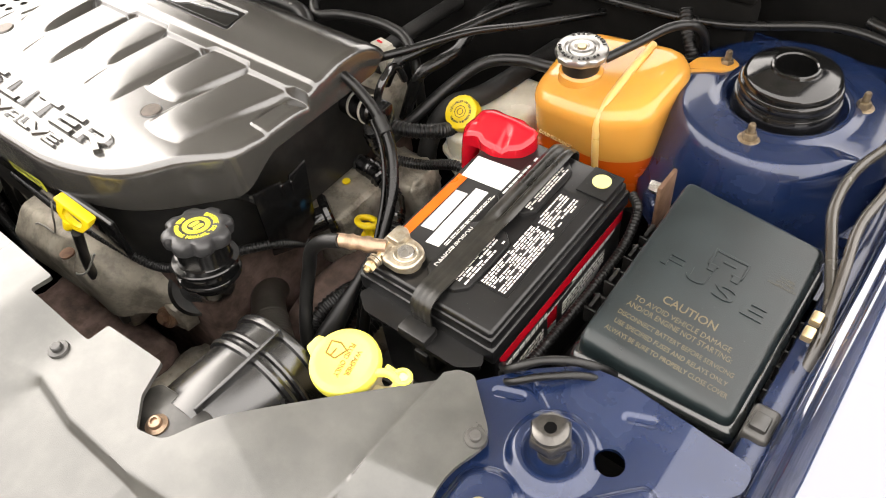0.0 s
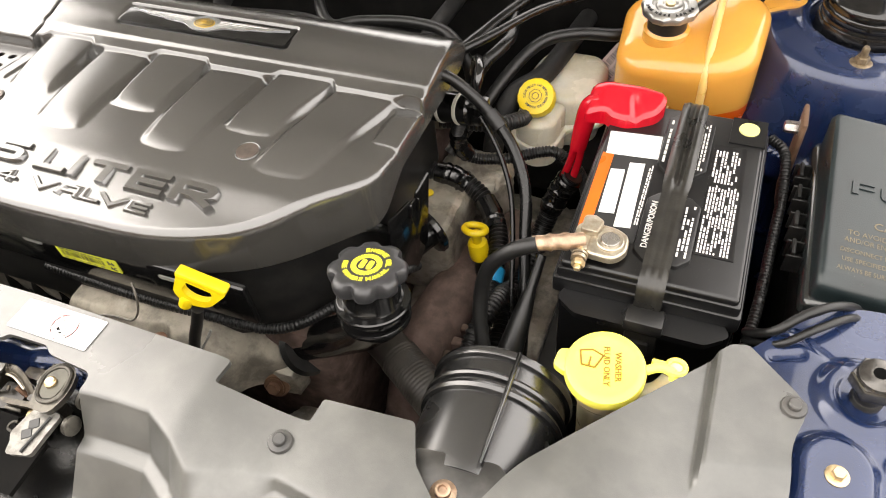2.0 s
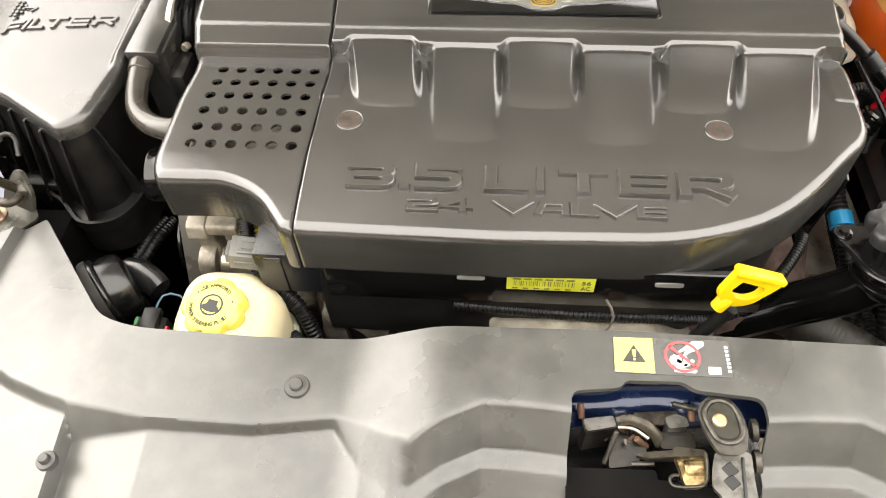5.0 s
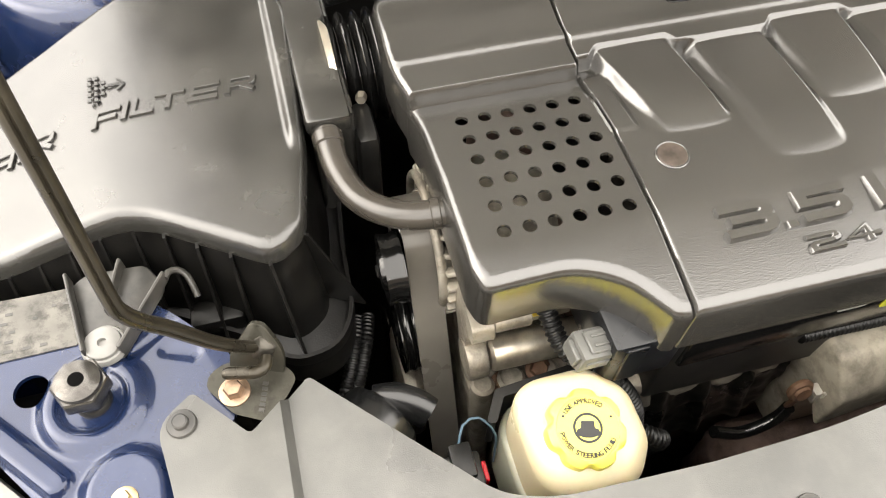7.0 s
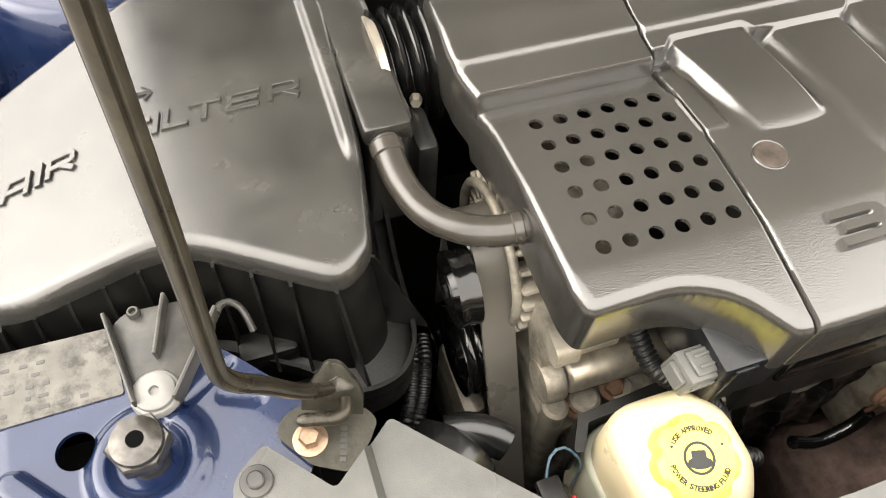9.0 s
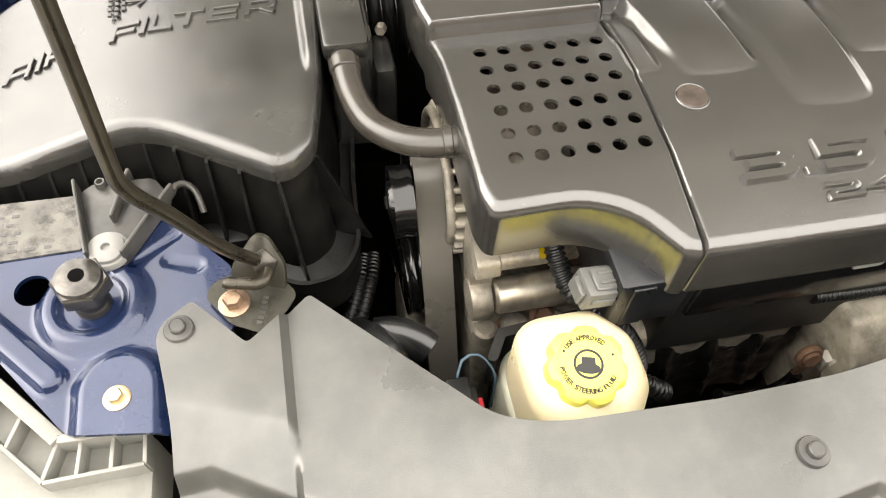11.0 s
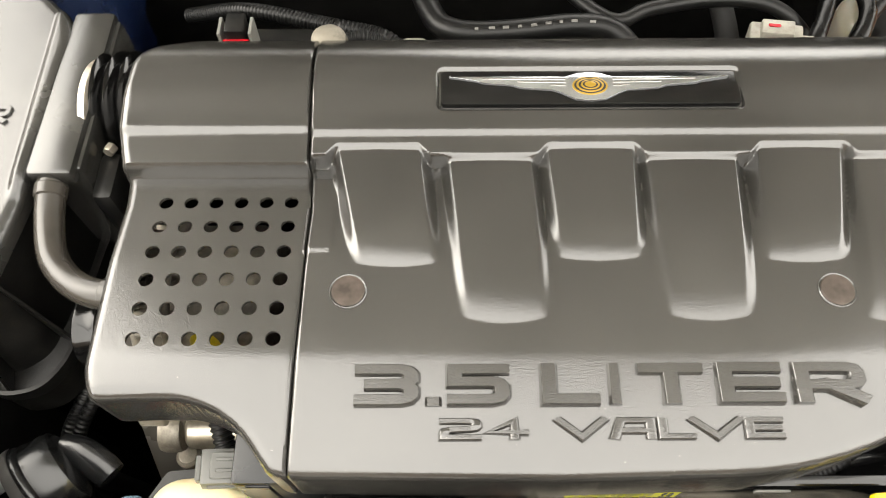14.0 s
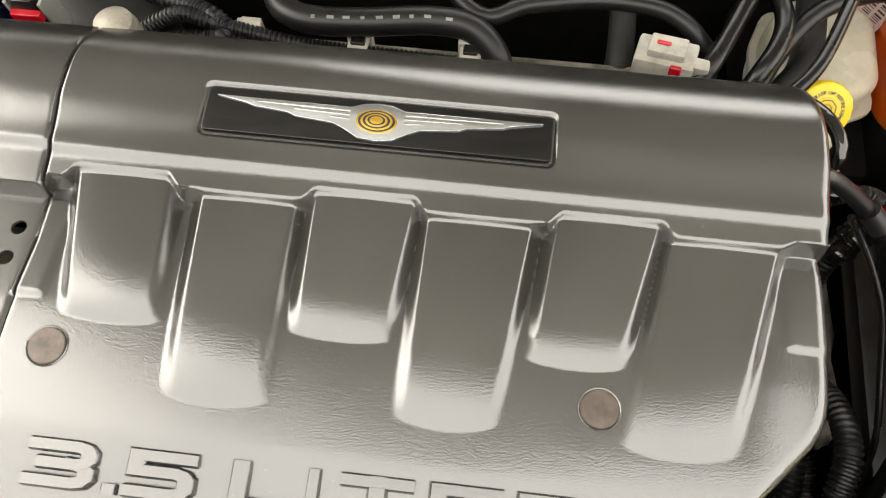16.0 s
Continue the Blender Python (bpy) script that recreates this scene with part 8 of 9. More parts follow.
lathe(bm, [(0, 0.918), (0.0165, 0.918), (0.0165, 0.9205), (0.0150, 0.9225), (0.0135, 0.9228), (0.0130, 0.9255), (0.0120, 0.9262), (0.0034, 0.9262), (0.0030, 0.9235), (0, 0.9235)], 30, Matrix.Translation((-0.687, 0.0405, 0)))
part("push_bolt", bm, GREYBOLT, arm, "pale plastic push bolt")

# ---------------------------------------------------------------- ribbed headlamp housings in front of the brackets
for s in (-1, 1):
    lamp = thing("headlamp_housing", (s * 0.72, -0.16, 0.85), "pale grey ribbed plastic headlamp housing", "headlamp", "headlamp housings")
    bm = bmesh.new()
    pts_ = [(s * 0.664, -0.16), (s * 0.662, -0.094), (s * 0.718, -0.092), (s * 0.786, -0.020), (s * 0.856, 0.055), (s * 0.90, -0.08), (s * 0.86, -0.30), (s * 0.70, -0.34)]
    slab(bm, pts_ if s < 0 else pts_[::-1], 0.83, 0.8875, 0.004)
    part("shell", bm, GREYPALE, lamp)
    walls = [((0.664, -0.093), (0.718, -0.091)), ((0.718, -0.091), (0.856, 0.057)), ((0.664, -0.116), (0.726, -0.117)), ((0.726, -0.117), (0.866, 0.029))]
    cross = [((0.664, -0.094), (0.664, -0.116)), ((0.684, -0.092), (0.685, -0.116)), ((0.704, -0.091), (0.706, -0.116)), ((0.719, -0.092), (0.727, -0.117)), ((0.742, -0.066), (0.752, -0.092)), ((0.763, -0.044), (0.774, -0.070)), ((0.784, -0.021), (0.796, -0.046))]
    for k, (a, b) in enumerate(walls + cross):
        bm = bmesh.new()
        va, vb = Vector((s * a[0], a[1])), Vector((s * b[0], b[1]))
        d = (vb - va).normalized()
        nrm = Vector((-d.y, d.x)) * (0.0050 if k == 1 else 0.0030 if k == 0 else 0.0014)
        z1 = 0.9065 if k in (0, 1) else 0.9035
        slab(bm, [tuple(va - nrm), tuple(vb - nrm), tuple(vb + nrm), tuple(va + nrm)], 0.885, z1 - 0.0006 * (k > 3), 0.0007)
        part("rib", bm, GREYPALE, lamp)
    bm = bmesh.new()
    pts_ = [(s * 0.690, -0.20), (s * 0.780, -0.150), (s * 0.885, -0.03), (s * 0.93, -0.10), (s * 0.86, -0.34), (s * 0.69, -0.36)]
    slab(bm, pts_ if s < 0 else pts_[::-1], 0.860, 0.899, 0.010, None, 3)
    part("lens", bm, LENS, lamp, "clear headlamp lens")

# ---------------------------------------------------------------- belt drive, alternator and steering reservoir
drive = thing("belt_drive", (-0.44, 0.06, 0.60), "black belt pulleys with a worn ribbed belt", "belt drive")


def pulley(y, z, r, x0, x1, grooves):
    bm = bmesh.new()
    prof = [(0.006, 0), (0.010, -0.002), (r * 0.55, -0.002), (r * 0.62, 0.003), (r * 0.90, 0.003), (r, 0.0)]
    for k in range(grooves):
        u = (x1 - x0) * (k + 0.5) / grooves
        w = (x1 - x0) / grooves
        prof += [(r, u - 0.3 * w), (r * 0.955, u), (r, u + 0.3 * w)]
    prof += [(r, x1 - x0), (r * 0.5, x1 - x0)]
    lathe(bm, prof, 40, frame_of((x0, y, z), (x1, y, z)))
    return part("pulley", bm, GLOSS, drive, "glossy black pulley")


pulley(0.074, 0.886, 0.031, -0.474, -0.457, 1)
pulley(0.068, 0.780, 0.042, -0.466, -0.424, 5)
pulley(0.110, 0.640, 0.060, -0.466, -0.424, 5)
for y_, z_ in ((0.074, 0.886), (0.068, 0.780)):
    bm = bmesh.new()
    hexbolt(bm, (-0.475 if z_ > 0.8 else -0.464, y_, z_), (-1, 0, 0), 0.006, 0.003, 0.012)
    part("pulley_bolt", bm, SATIN, drive)
bm = bmesh.new()
belt = [(0.150, 0.72), (0.148, 0.82), (0.140, 0.888), (0.120, 0.912), (0.097, 0.917), (0.079, 0.908), (0.067, 0.886), (0.041, 0.838), (0.009, 0.775), (-0.021, 0.712), (-0.050, 0.65), (-0.07, 0.58)]
pts = glide([(-0.4400, y, z) for y, z in belt], 0.006)
prev = None
for i, p in enumerate(pts):
    d = (pts[min(i + 1, len(pts) - 1)] - pts[max(i - 1, 0)]).normalized()
    nrm = Vector((0, -d.z, d.y))
    ring = [bm.verts.new(p + Vector((xo, 0, 0)) + nrm * no) for xo, no in ((-0.0138, -0.002), (-0.0138, 0.002), (-0.006, 0.0022), (0.0, 0.0018), (0.006, 0.0022), (0.0138, 0.002), (0.0138, -0.002))]
    if prev:
        for k in range(7):
            bm.faces.new((prev[k], prev[(k + 1) % 7], ring[(k + 1) % 7], ring[k]))
    prev = ring
part("belt", bm, BELT, drive, "worn grey-black drive belt")
bm = bmesh.new()
box(bm, (-0.470, 0.02, 0.60), (-0.445, 0.10, 0.74), 0.01)
box(bm, (-0.448, 0.05, 0.55), (-0.30, 0.13, 0.70), 0.01)
part("tensioner_arm", bm, ALU, drive)

alt = thing("alternator", (-0.37, 0.09, 0.74), "dirty cast aluminium alternator with cooling slots", "alternator")
bm = bmesh.new()
lathe(bm, [(0.030, 0), (0.056, 0.004), (0.060, 0.014), (0.066, 0.022), (0.066, 0.075), (0.058, 0.088), (0.02, 0.092)], 40, frame_of((-0.410, 0.108, 0.866), (-0.31, 0.108, 0.866)))
part("body", bm, ALU, alt)
for k in range(26):
    a = radians(13.8 * k)
    bm = bmesh.new()
    box(bm, (-0.0140, 0.044, -0.0027), (0.022, 0.0690, 0.0027), 0.0022, 2, Matrix.Translation((-0.411, 0.108, 0.866)) @ Matrix.Rotation(a, 4, "X"))
    part("cooling_fin", bm, ALU, alt)
for x_, r_ in ((-0.427, 0.060), (-0.398, 0.0695)):
    bm = bmesh.new()
    sweep(bm, [(x_, 0.108 + r_ * math.cos(t), 0.866 + r_ * math.sin(t)) for t in [2 * math.pi * k / 40 for k in range(41)]], 0.0042, 10, 0.008)
    part("frame_ring", bm, ALU, alt)
bm = bmesh.new()
lathe(bm, [(0.010, 0), (0.0345, 0.001), (0.0355, 0.003), (0.0335, 0.005), (0.0335, 0.023), (0.0360, 0.025), (0.0360, 0.028), (0.012, 0.029)], 40, frame_of((-0.455, 0.108, 0.876), (-0.40, 0.108, 0.876)))
part("drive_pulley", bm, SATIN, alt, "black drive pulley")
bm = bmesh.new()
for k in range(16):
    a = 2 * math.pi * k / 16
    c_ = Vector((-0.425, 0.108 + 0.040 * math.cos(a), 0.866 + 0.040 * math.sin(a)))
    box(bm, (-0.006, -0.006, -0.0016), (0.006, 0.006, 0.0016), 0.001, 1, Matrix.Translation(c_) @ Matrix.Rotation(a, 4, "X"))
part("fan", bm, ALU, alt)
for poly, x0, x1 in (([(0.040, 0.900), (-0.004, 0.893), (-0.008, 0.876), (0.006, 0.868), (0.008, 0.840), (-0.006, 0.812), (0.010, 0.806), (0.026, 0.830), (0.040, 0.858)], -0.418, -0.398),
                                    ([(0.036, 0.898), (-0.003, 0.892), (-0.004, 0.878), (0.036, 0.872)], -0.398, -0.366),
                                    ([(0.070, 0.880), (0.020, 0.872), (0.014, 0.846), (0.060, 0.835)], -0.392, -0.320)):
    bm = bmesh.new()
    slab(bm, rounded(poly, 0.005, 4), x0, x1, 0.0022, Matrix(((0, 0, 1, 0), (1, 0, 0, 0), (0, 1, 0, 0), (0, 0, 0, 1))), 3)
    part("mounting_lug", bm, ALU, alt)
bm = bmesh.new()
lathe(bm, [(0.012, 0), (0.0185, 0.001), (0.0195, 0.004), (0.0195, 0.016), (0.018, 0.019), (0.016, 0.019)], 30, frame_of((-0.420, 0.004, 0.826), (-0.40, 0.004, 0.826)))
part("pivot_socket", bm, ALU, alt)
bm = bmesh.new()
rod(bm, (-0.398, 0.004, 0.826), (-0.290, 0.004, 0.822), 0.0165, 24, 0.003)
part("pivot_tube", bm, STEELDIRTY, alt, "bright stained steel pivot tube")
bm = bmesh.new()
hexbolt(bm, (-0.404, 0.004, 0.826), (-1, 0, 0), 0.0085, 0.008, 0.0125)
part("pivot_bolt", bm, BRASS, alt)
bm = bmesh.new()
rod(bm, (-0.372, 0.060, 0.900), (-0.366, 0.045, 0.900), 0.012, 14)
box(bm, (-0.372, 0.008, 0.868), (-0.346, 0.030, 0.878), 0.002)
part("yellow_tag", bm, YELLOW, alt)
for x_, y_, z_ in ((-0.385, -0.012, 0.792), (-0.352, -0.010, 0.802)):
    bm = bmesh.new()
    hexbolt(bm, (x_, y_, z_ - 0.004), (0, -0.4, 1), 0.0085, 0.007, 0.012)
    part("rusty_bolt", bm, RUST, alt, "rusty flange bolt")
lump("engine_front_casting", (-0.414, -0.020, 0.40), (-0.30, 0.10, 0.785), ALU, 0.015, 41, 0.006)
for x_, r_ in ((-0.405, 0.011), (-0.378, 0.013), (-0.345, 0.012)):
    bm = bmesh.new()
    rod(bm, (x_, -0.012, 0.800), (x_, -0.028, 0.60), r_, 16, 0.003)
    part("casting_column", bm, ALU, alt)

ps = thing("steering_fluid_reservoir", (-0.36, -0.085, 0.74), "cream power steering reservoir with a yellow cap", "reservoir")
bm = bmesh.new()
jar = rounded([(-0.404, -0.142), (-0.326, -0.142), (-0.304, -0.112), (-0.305, -0.068), (-0.334, -0.046), (-0.404, -0.046)], [0.046, 0.016, 0.010, 0.012, 0.02, 0.046], 8)
slab(bm, jar, 0.795, 0.8930, 0.016, None, 5)
for v in bm.verts:
    if v.co.z > 0.85:
        v.co.z -= 0.62 * max(0.0, v.co.x + 0.338) * min(1.0, (v.co.z - 0.85) / 0.02) + 5.0 * max(0.0, -0.375 - v.co.x) ** 2 + 3.0 * (v.co.y + 0.098) ** 2
part("jar", bm, CREAM, ps)
bm = bmesh.new()
slab(bm, [(x + (x + 0.36) * 0.10, y + (y + 0.094) * 0.10) for x, y in jar], 0.735, 0.822, 0.005, None, 3)
part("lower_cup", bm, PALECUP, ps, "pale greenish translucent lower half")
bm = bmesh.new()
lathe(bm, [(0.022, -0.010), (0.0235, -0.008), (0.0235, 0.004)], 36, Matrix.Translation((-0.361, -0.099, 0.887)))
part("filler_neck", bm, CREAM, ps)
bm = bmesh.new()
slab(bm, rounded([(-0.418, -0.060), (-0.404, -0.036), (-0.330, -0.030), (-0.330, -0.038), (-0.400, -0.042), (-0.412, -0.062)], 0.002, 2), 0.79, 0.842, 0.001)
part("holder", bm, BLACK, ps)
pm = Matrix.Translation((-0.3610, -0.1000, 0.8880)) @ Matrix.Rotation(radians(9), 4, "X")
bm = bmesh.new()
lathe(bm, [(0.0240, -0.0060), (0.0285, -0.0055), (0.0292, -0.003), (0.0292, 0.0100), (0.0280, 0.0142), (0.0250, 0.0165), (0.0232, 0.0168), (0.0226, 0.0162), (0, 0.0162)], 98, pm, lambda a, r, z: r * (1.035 - 0.13 * (0.5 + 0.5 * math.cos(7 * a)) ** 3 if r > 0.0265 else 1))
pcap = part("cap", bm, PALE_YELLOW, ps, "bright yellow lobed cap")
ptop = pm @ Matrix.Translation((0, 0, 0.0160)) @ Matrix.Rotation(radians(-14), 4, "Z")
ring_words("USE APPROVED", 0.0195, 0.0036, 148, 10.5, ptop, INK, pcap, 0.0011)
ring_words("POWER STEERING FLUID", 0.0195, 0.0036, 190, -10.2, ptop, INK, pcap, 0.0011, False)
bm = bmesh.new()
lathe(bm, [(0.0091, 0), (0.0109, 0), (0.0109, 0.0006), (0.0091, 0.0006), (0.0091, 0)], 40, ptop)
slab(bm, rounded([(-0.009, -0.005), (-0.003, -0.007), (0.003, -0.007), (0.009, -0.005), (0.008, -0.001), (0.005, 0.0), (0.005, 0.005), (-0.005, 0.005), (-0.005, 0.0), (-0.008, -0.001)], 0.001, 2), 0, 0.0006, 0, ptop)
for a in (25, 155):
    lathe(bm, [(0, 0), (0.0010, 0), (0.0010, 0.0006), (0, 0.0006)], 10, ptop @ Matrix.Translation((0.0195 * math.cos(radians(a)), 0.0195 * math.sin(radians(a)), 0)))
part("printed_symbol", bm, INK, pcap)

mod = thing("ignition_module", (-0.315, -0.025, 0.86), "dark grey ignition module with a grey plug", "ignition module")
bm = bmesh.new()
box(bm, (-0.328, -0.062, 0.868), (-0.268, 0.035, 0.930), 0.004)
box(bm, (-0.318, -0.0635, 0.872), (-0.300, -0.061, 0.926), 0.001, 1)
part("housing", bm, MODULE, mod)
bm = bmesh.new()
pg = Matrix.Translation((-0.337, -0.047, 0.9120)) @ Matrix.Rotation(radians(12), 4, "Y") @ Matrix.Rotation(radians(4), 4, "Z")
box(bm, (-0.0165, -0.0125, -0.0115), (0.012, 0.0125, 0.0095), 0.0015, 2, pg)
box(bm, (-0.010, -0.0095, 0.0095), (0.012, 0.0095, 0.0125), 0.001, 1, pg)
box(bm, (-0.0205, -0.0090, -0.0075), (-0.016, 0.0090, 0.0055), 0.001, 1, pg)
box(bm, (0.0115, -0.0150, -0.0130), (0.0150, 0.0150, 0.0110), 0.001, 1, pg)
box(bm, (-0.0120, -0.0140, -0.0030), (0.008, -0.0120, 0.0020), 0.0006, 1, pg)
for k in (-1, 1):
    box(bm, (-0.006, 0.004 * k - 0.0012, 0.0122), (0.010, 0.004 * k + 0.0012, 0.0140), 0.0005, 1, pg)
part("plug", bm, PLUG, mod, "pale grey two-pin plug")
hose("alternator_loom", [(-0.352, 0.030, 0.930), (-0.356, 0.012, 0.905), (-0.352, -0.012, 0.885), (-0.345, -0.030, 0.875), (-0.325, -0.045, 0.862), (-0.30, -0.06, 0.84), (-0.285, -0.075, 0.80), (-0.28, -0.08, 0.72)], 0.0085, RUBBER, "black corrugated alternator loom", 0.0013, 0.0045, category="wiring loom")
hose("head_loom", [(-0.14, -0.060, 0.856), (-0.04, -0.0605, 0.848), (0.03, -0.058, 0.843), (0.07, -0.052, 0.834), (0.10, -0.045, 0.822), (0.13, -0.037, 0.814), (0.165, -0.022, 0.82), (0.205, 0.018, 0.83), (0.237, 0.07, 0.822), (0.240, 0.12, 0.78)], 0.0064, RUBBER, "thin black corrugated loom along the cylinder head", 0.001, 0.0042, category="wiring loom")
hose("thin_wire", [(-0.066, -0.092, 0.806), (-0.055, -0.090, 0.832), (-0.033, -0.087, 0.836), (-0.010, -0.087, 0.838), (0.006, -0.085, 0.856), (0.012, -0.080, 0.878), (0.004, -0.070, 0.890)], 0.0013, THINWIRE, "thin grey wire over the cylinder head", seg=8, category="wire")
hose("steering_hose", [(-0.305, -0.085, 0.82), (-0.285, -0.10, 0.82), (-0.272, -0.10, 0.80), (-0.27, -0.09, 0.74), (-0.27, -0.09, 0.62)], 0.0085, RUBBER, "black corrugated steering hose", 0.0012, 0.004)
hose("thin_wire", [(0.028, -0.092, 0.80), (0.050, -0.105, 0.812), (0.085, -0.100, 0.835), (0.105, -0.085, 0.868)], 0.0014, GREY, "thin grey wire over the cylinder head", seg=8, category="wire")

# horn and its connector
horn = thing("horn", (-0.51, -0.02, 0.74), "dull blue-black disc horn behind the front panel", "horn")
hm_ = frame_of((-0.521, -0.044, 0.820), (-0.4823, -0.0124, 0.820))
bm = bmesh.new()
lathe(bm, [(0.0395, 0.0), (0.0405, 0.003), (0.0395, 0.006), (0.0370, 0.008), (0.0360, 0.024), (0.0335, 0.031), (0.0260, 0.035), (0, 0.036)], 44, hm_)
part("body", bm, HORNSHELL, horn)
bm = bmesh.new()
lathe(bm, [(0, -0.010), (0.0330, -0.010), (0.0395, -0.008), (0.0410, -0.004), (0.0410, 0.0005), (0.0380, 0.001)], 44, hm_)
part("rim", bm, HORNPLATE, horn, "dull grey front plate")
bm = bmesh.new()
sweep(bm, [(-0.500, -0.016, 0.820), (-0.486, -0.018, 0.823), (-0.470, -0.026, 0.822), (-0.460, -0.034, 0.819)], 0.0165, 20, 0.004, flat=0.75, bump=lambda u, q: q * (1.15 - 0.25 * u))
part("trumpet", bm, HORNSHELL, horn)
bm = bmesh.new()
rod(bm, hm_ @ Vector((0.012, 0.018, -0.010)), hm_ @ Vector((0.012, 0.018, -0.026)), 0.0060, 14, 0.001)
part("stud", bm, LABEL_GREY, horn)
bm = bmesh.new()
box(bm, (-0.548, -0.076, 0.806), (-0.530, -0.060, 0.826), 0.002)
part("terminal", bm, CREAM, horn)
bm = bmesh.new()
rod(bm, (-0.51, -0.02, 0.80), (-0.51, 0.0, 0.31), 0.010, 10)
part("bracket", bm, BLACK, horn)
hp = thing("horn_connector", (-0.447, -0.092, 0.80), "black connector with red and green locks", "connector")
bm = bmesh.new()
box(bm, (-0.462, -0.106, 0.800), (-0.432, -0.078, 0.838), 0.003)
box(bm, (-0.456, -0.100, 0.836), (-0.438, -0.072, 0.846), 0.002)
part("housing", bm, BLACK, hp)
for x_, mt in ((-0.464, RED), (-0.431, RED)):
    bm = bmesh.new()
    box(bm, (x_ - 0.002, -0.104, 0.826), (x_ + 0.002, -0.088, 0.837), 0.001, 1)
    part("lock", bm, mt, hp, "red lock tab")
bm = bmesh.new()
box(bm, (-0.467, -0.092, 0.826), (-0.462, -0.078, 0.836), 0.001, 1)
part("seal", bm, GREEN, hp, "green seal")
hose("blue_wire", [(-0.447, -0.074, 0.838), (-0.440, -0.060, 0.848), (-0.425, -0.055, 0.842), (-0.412, -0.066, 0.822), (-0.41, -0.07, 0.76)], 0.0011, BLUEWIRE, "thin pale blue wire of the horn connector", seg=8, category="wire")
for dx in (0.0, -0.010):
    hose("box_loom", [(-0.490 + dx, 0.085, 0.790), (-0.496 + dx, 0.060, 0.795), (-0.506 + dx, 0.035, 0.790), (-0.518 + dx, 0.012, 0.775), (-0.528 + dx, -0.008, 0.74), (-0.53 + dx, -0.02, 0.66)], 0.0068, RUBBER, "thin black corrugated loom beside the filter box", 0.001, 0.0042, category="wiring loom")

# ---------------------------------------------------------------- bonnet latch in the panel's opening
latch = thing("bonnet_latch", (0.03, -0.23, 0.86), "greasy steel bonnet latch in the panel opening", "latch")
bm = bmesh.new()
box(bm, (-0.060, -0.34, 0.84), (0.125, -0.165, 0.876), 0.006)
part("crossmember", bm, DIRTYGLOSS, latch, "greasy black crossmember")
bm = bmesh.new()
sweep(bm, [(-0.055, -0.192, 0.908), (0.0, -0.187, 0.911), (0.03, -0.183, 0.913), (0.08, -0.187, 0.912), (0.125, -0.190, 0.908)], 0.0165, 18, 0.006, flat=0.8, bump=lambda u, q: q * (1 + 0.10 * math.sin(23 * u)))
part("rolled_edge", bm, BLUE, latch, "grimy dark blue rolled edge")


def scrap(name, poly, z0, z1, tip, turn, mat, label=""):
    """A small tilted latch plate."""
    cx, cy = sum(p[0] for p in poly) / len(poly), sum(p[1] for p in poly) / len(poly)
    bm = bmesh.new()
    m = Matrix.Translation((cx, cy, 0)) @ Matrix.Rotation(radians(turn), 4, "Z") @ Matrix.Translation((0, 0, (z0 + z1) / 2)) @ Matrix.Rotation(radians(tip), 4, "X") @ Matrix.Translation((-cx, -cy, -(z0 + z1) / 2))
    slab(bm, rounded(poly, 0.0012, 2), z0, z1, 0.0010, m)
    return part(name, bm, mat, latch, label)


scrap("catch_block", [(-0.0300, -0.2120), (-0.0070, -0.2080), (-0.0050, -0.2160), (-0.0280, -0.2215)], 0.900, 0.9375, 0, 0, GREASYDIM)
# paler slip on top of the dark block: its lit face, done by colour
scrap("lit_face", [(-0.0290, -0.2128), (-0.0078, -0.2092), (-0.0062, -0.2158), (-0.0272, -0.2208)], 0.9370, 0.9392, 0, 0, STRIKER, "pale top of the catch block, light put in its colour")
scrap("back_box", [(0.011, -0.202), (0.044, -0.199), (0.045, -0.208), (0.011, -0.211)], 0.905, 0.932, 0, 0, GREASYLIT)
bm = bmesh.new()
sweep(bm, [(-0.0040, -0.2115, 0.936), (0.0050, -0.2105, 0.939), (0.0150, -0.2130, 0.938), (0.0250, -0.2185, 0.933), (0.0300, -0.2240, 0.925)], 0.0045, 10, 0.003, flat=0.5)
part("guide_plate", bm, GREASYLIT, latch, "bent steel guide plate")
bm = bmesh.new()
sweep(bm, [(-0.0030, -0.2150, 0.934), (0.0080, -0.2160, 0.935), (0.0200, -0.2210, 0.930)], 0.0014, 8, 0.003)
part("bright_edge", bm, STEELDIRTY, latch, "thin bright edge")
scrap("catch_plate", [(-0.006, -0.217), (0.013, -0.217), (0.019, -0.227), (0.009, -0.238), (-0.009, -0.241)], 0.900, 0.922, 4, 0, GREASYDIM)
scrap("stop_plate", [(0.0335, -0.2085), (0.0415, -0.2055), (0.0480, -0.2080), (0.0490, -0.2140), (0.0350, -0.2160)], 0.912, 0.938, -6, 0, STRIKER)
scrap("stop_body", [(0.030, -0.2165), (0.0535, -0.2150), (0.0545, -0.2260), (0.030, -0.2280)], 0.900, 0.930, 0, 0, GREASYDIM)
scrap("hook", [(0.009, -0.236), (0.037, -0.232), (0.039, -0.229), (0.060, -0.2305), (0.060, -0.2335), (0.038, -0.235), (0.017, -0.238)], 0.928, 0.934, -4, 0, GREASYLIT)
scrap("lower_plate", [(-0.0420, -0.2440), (0.0250, -0.2425), (0.0260, -0.2495), (0.0660, -0.2530), (0.0660, -0.3000), (-0.0420, -0.3000)], 0.9120, 0.9180, 2, 0, SHADEBLACK, "near-black lower flap")
rd = random.Random(12)
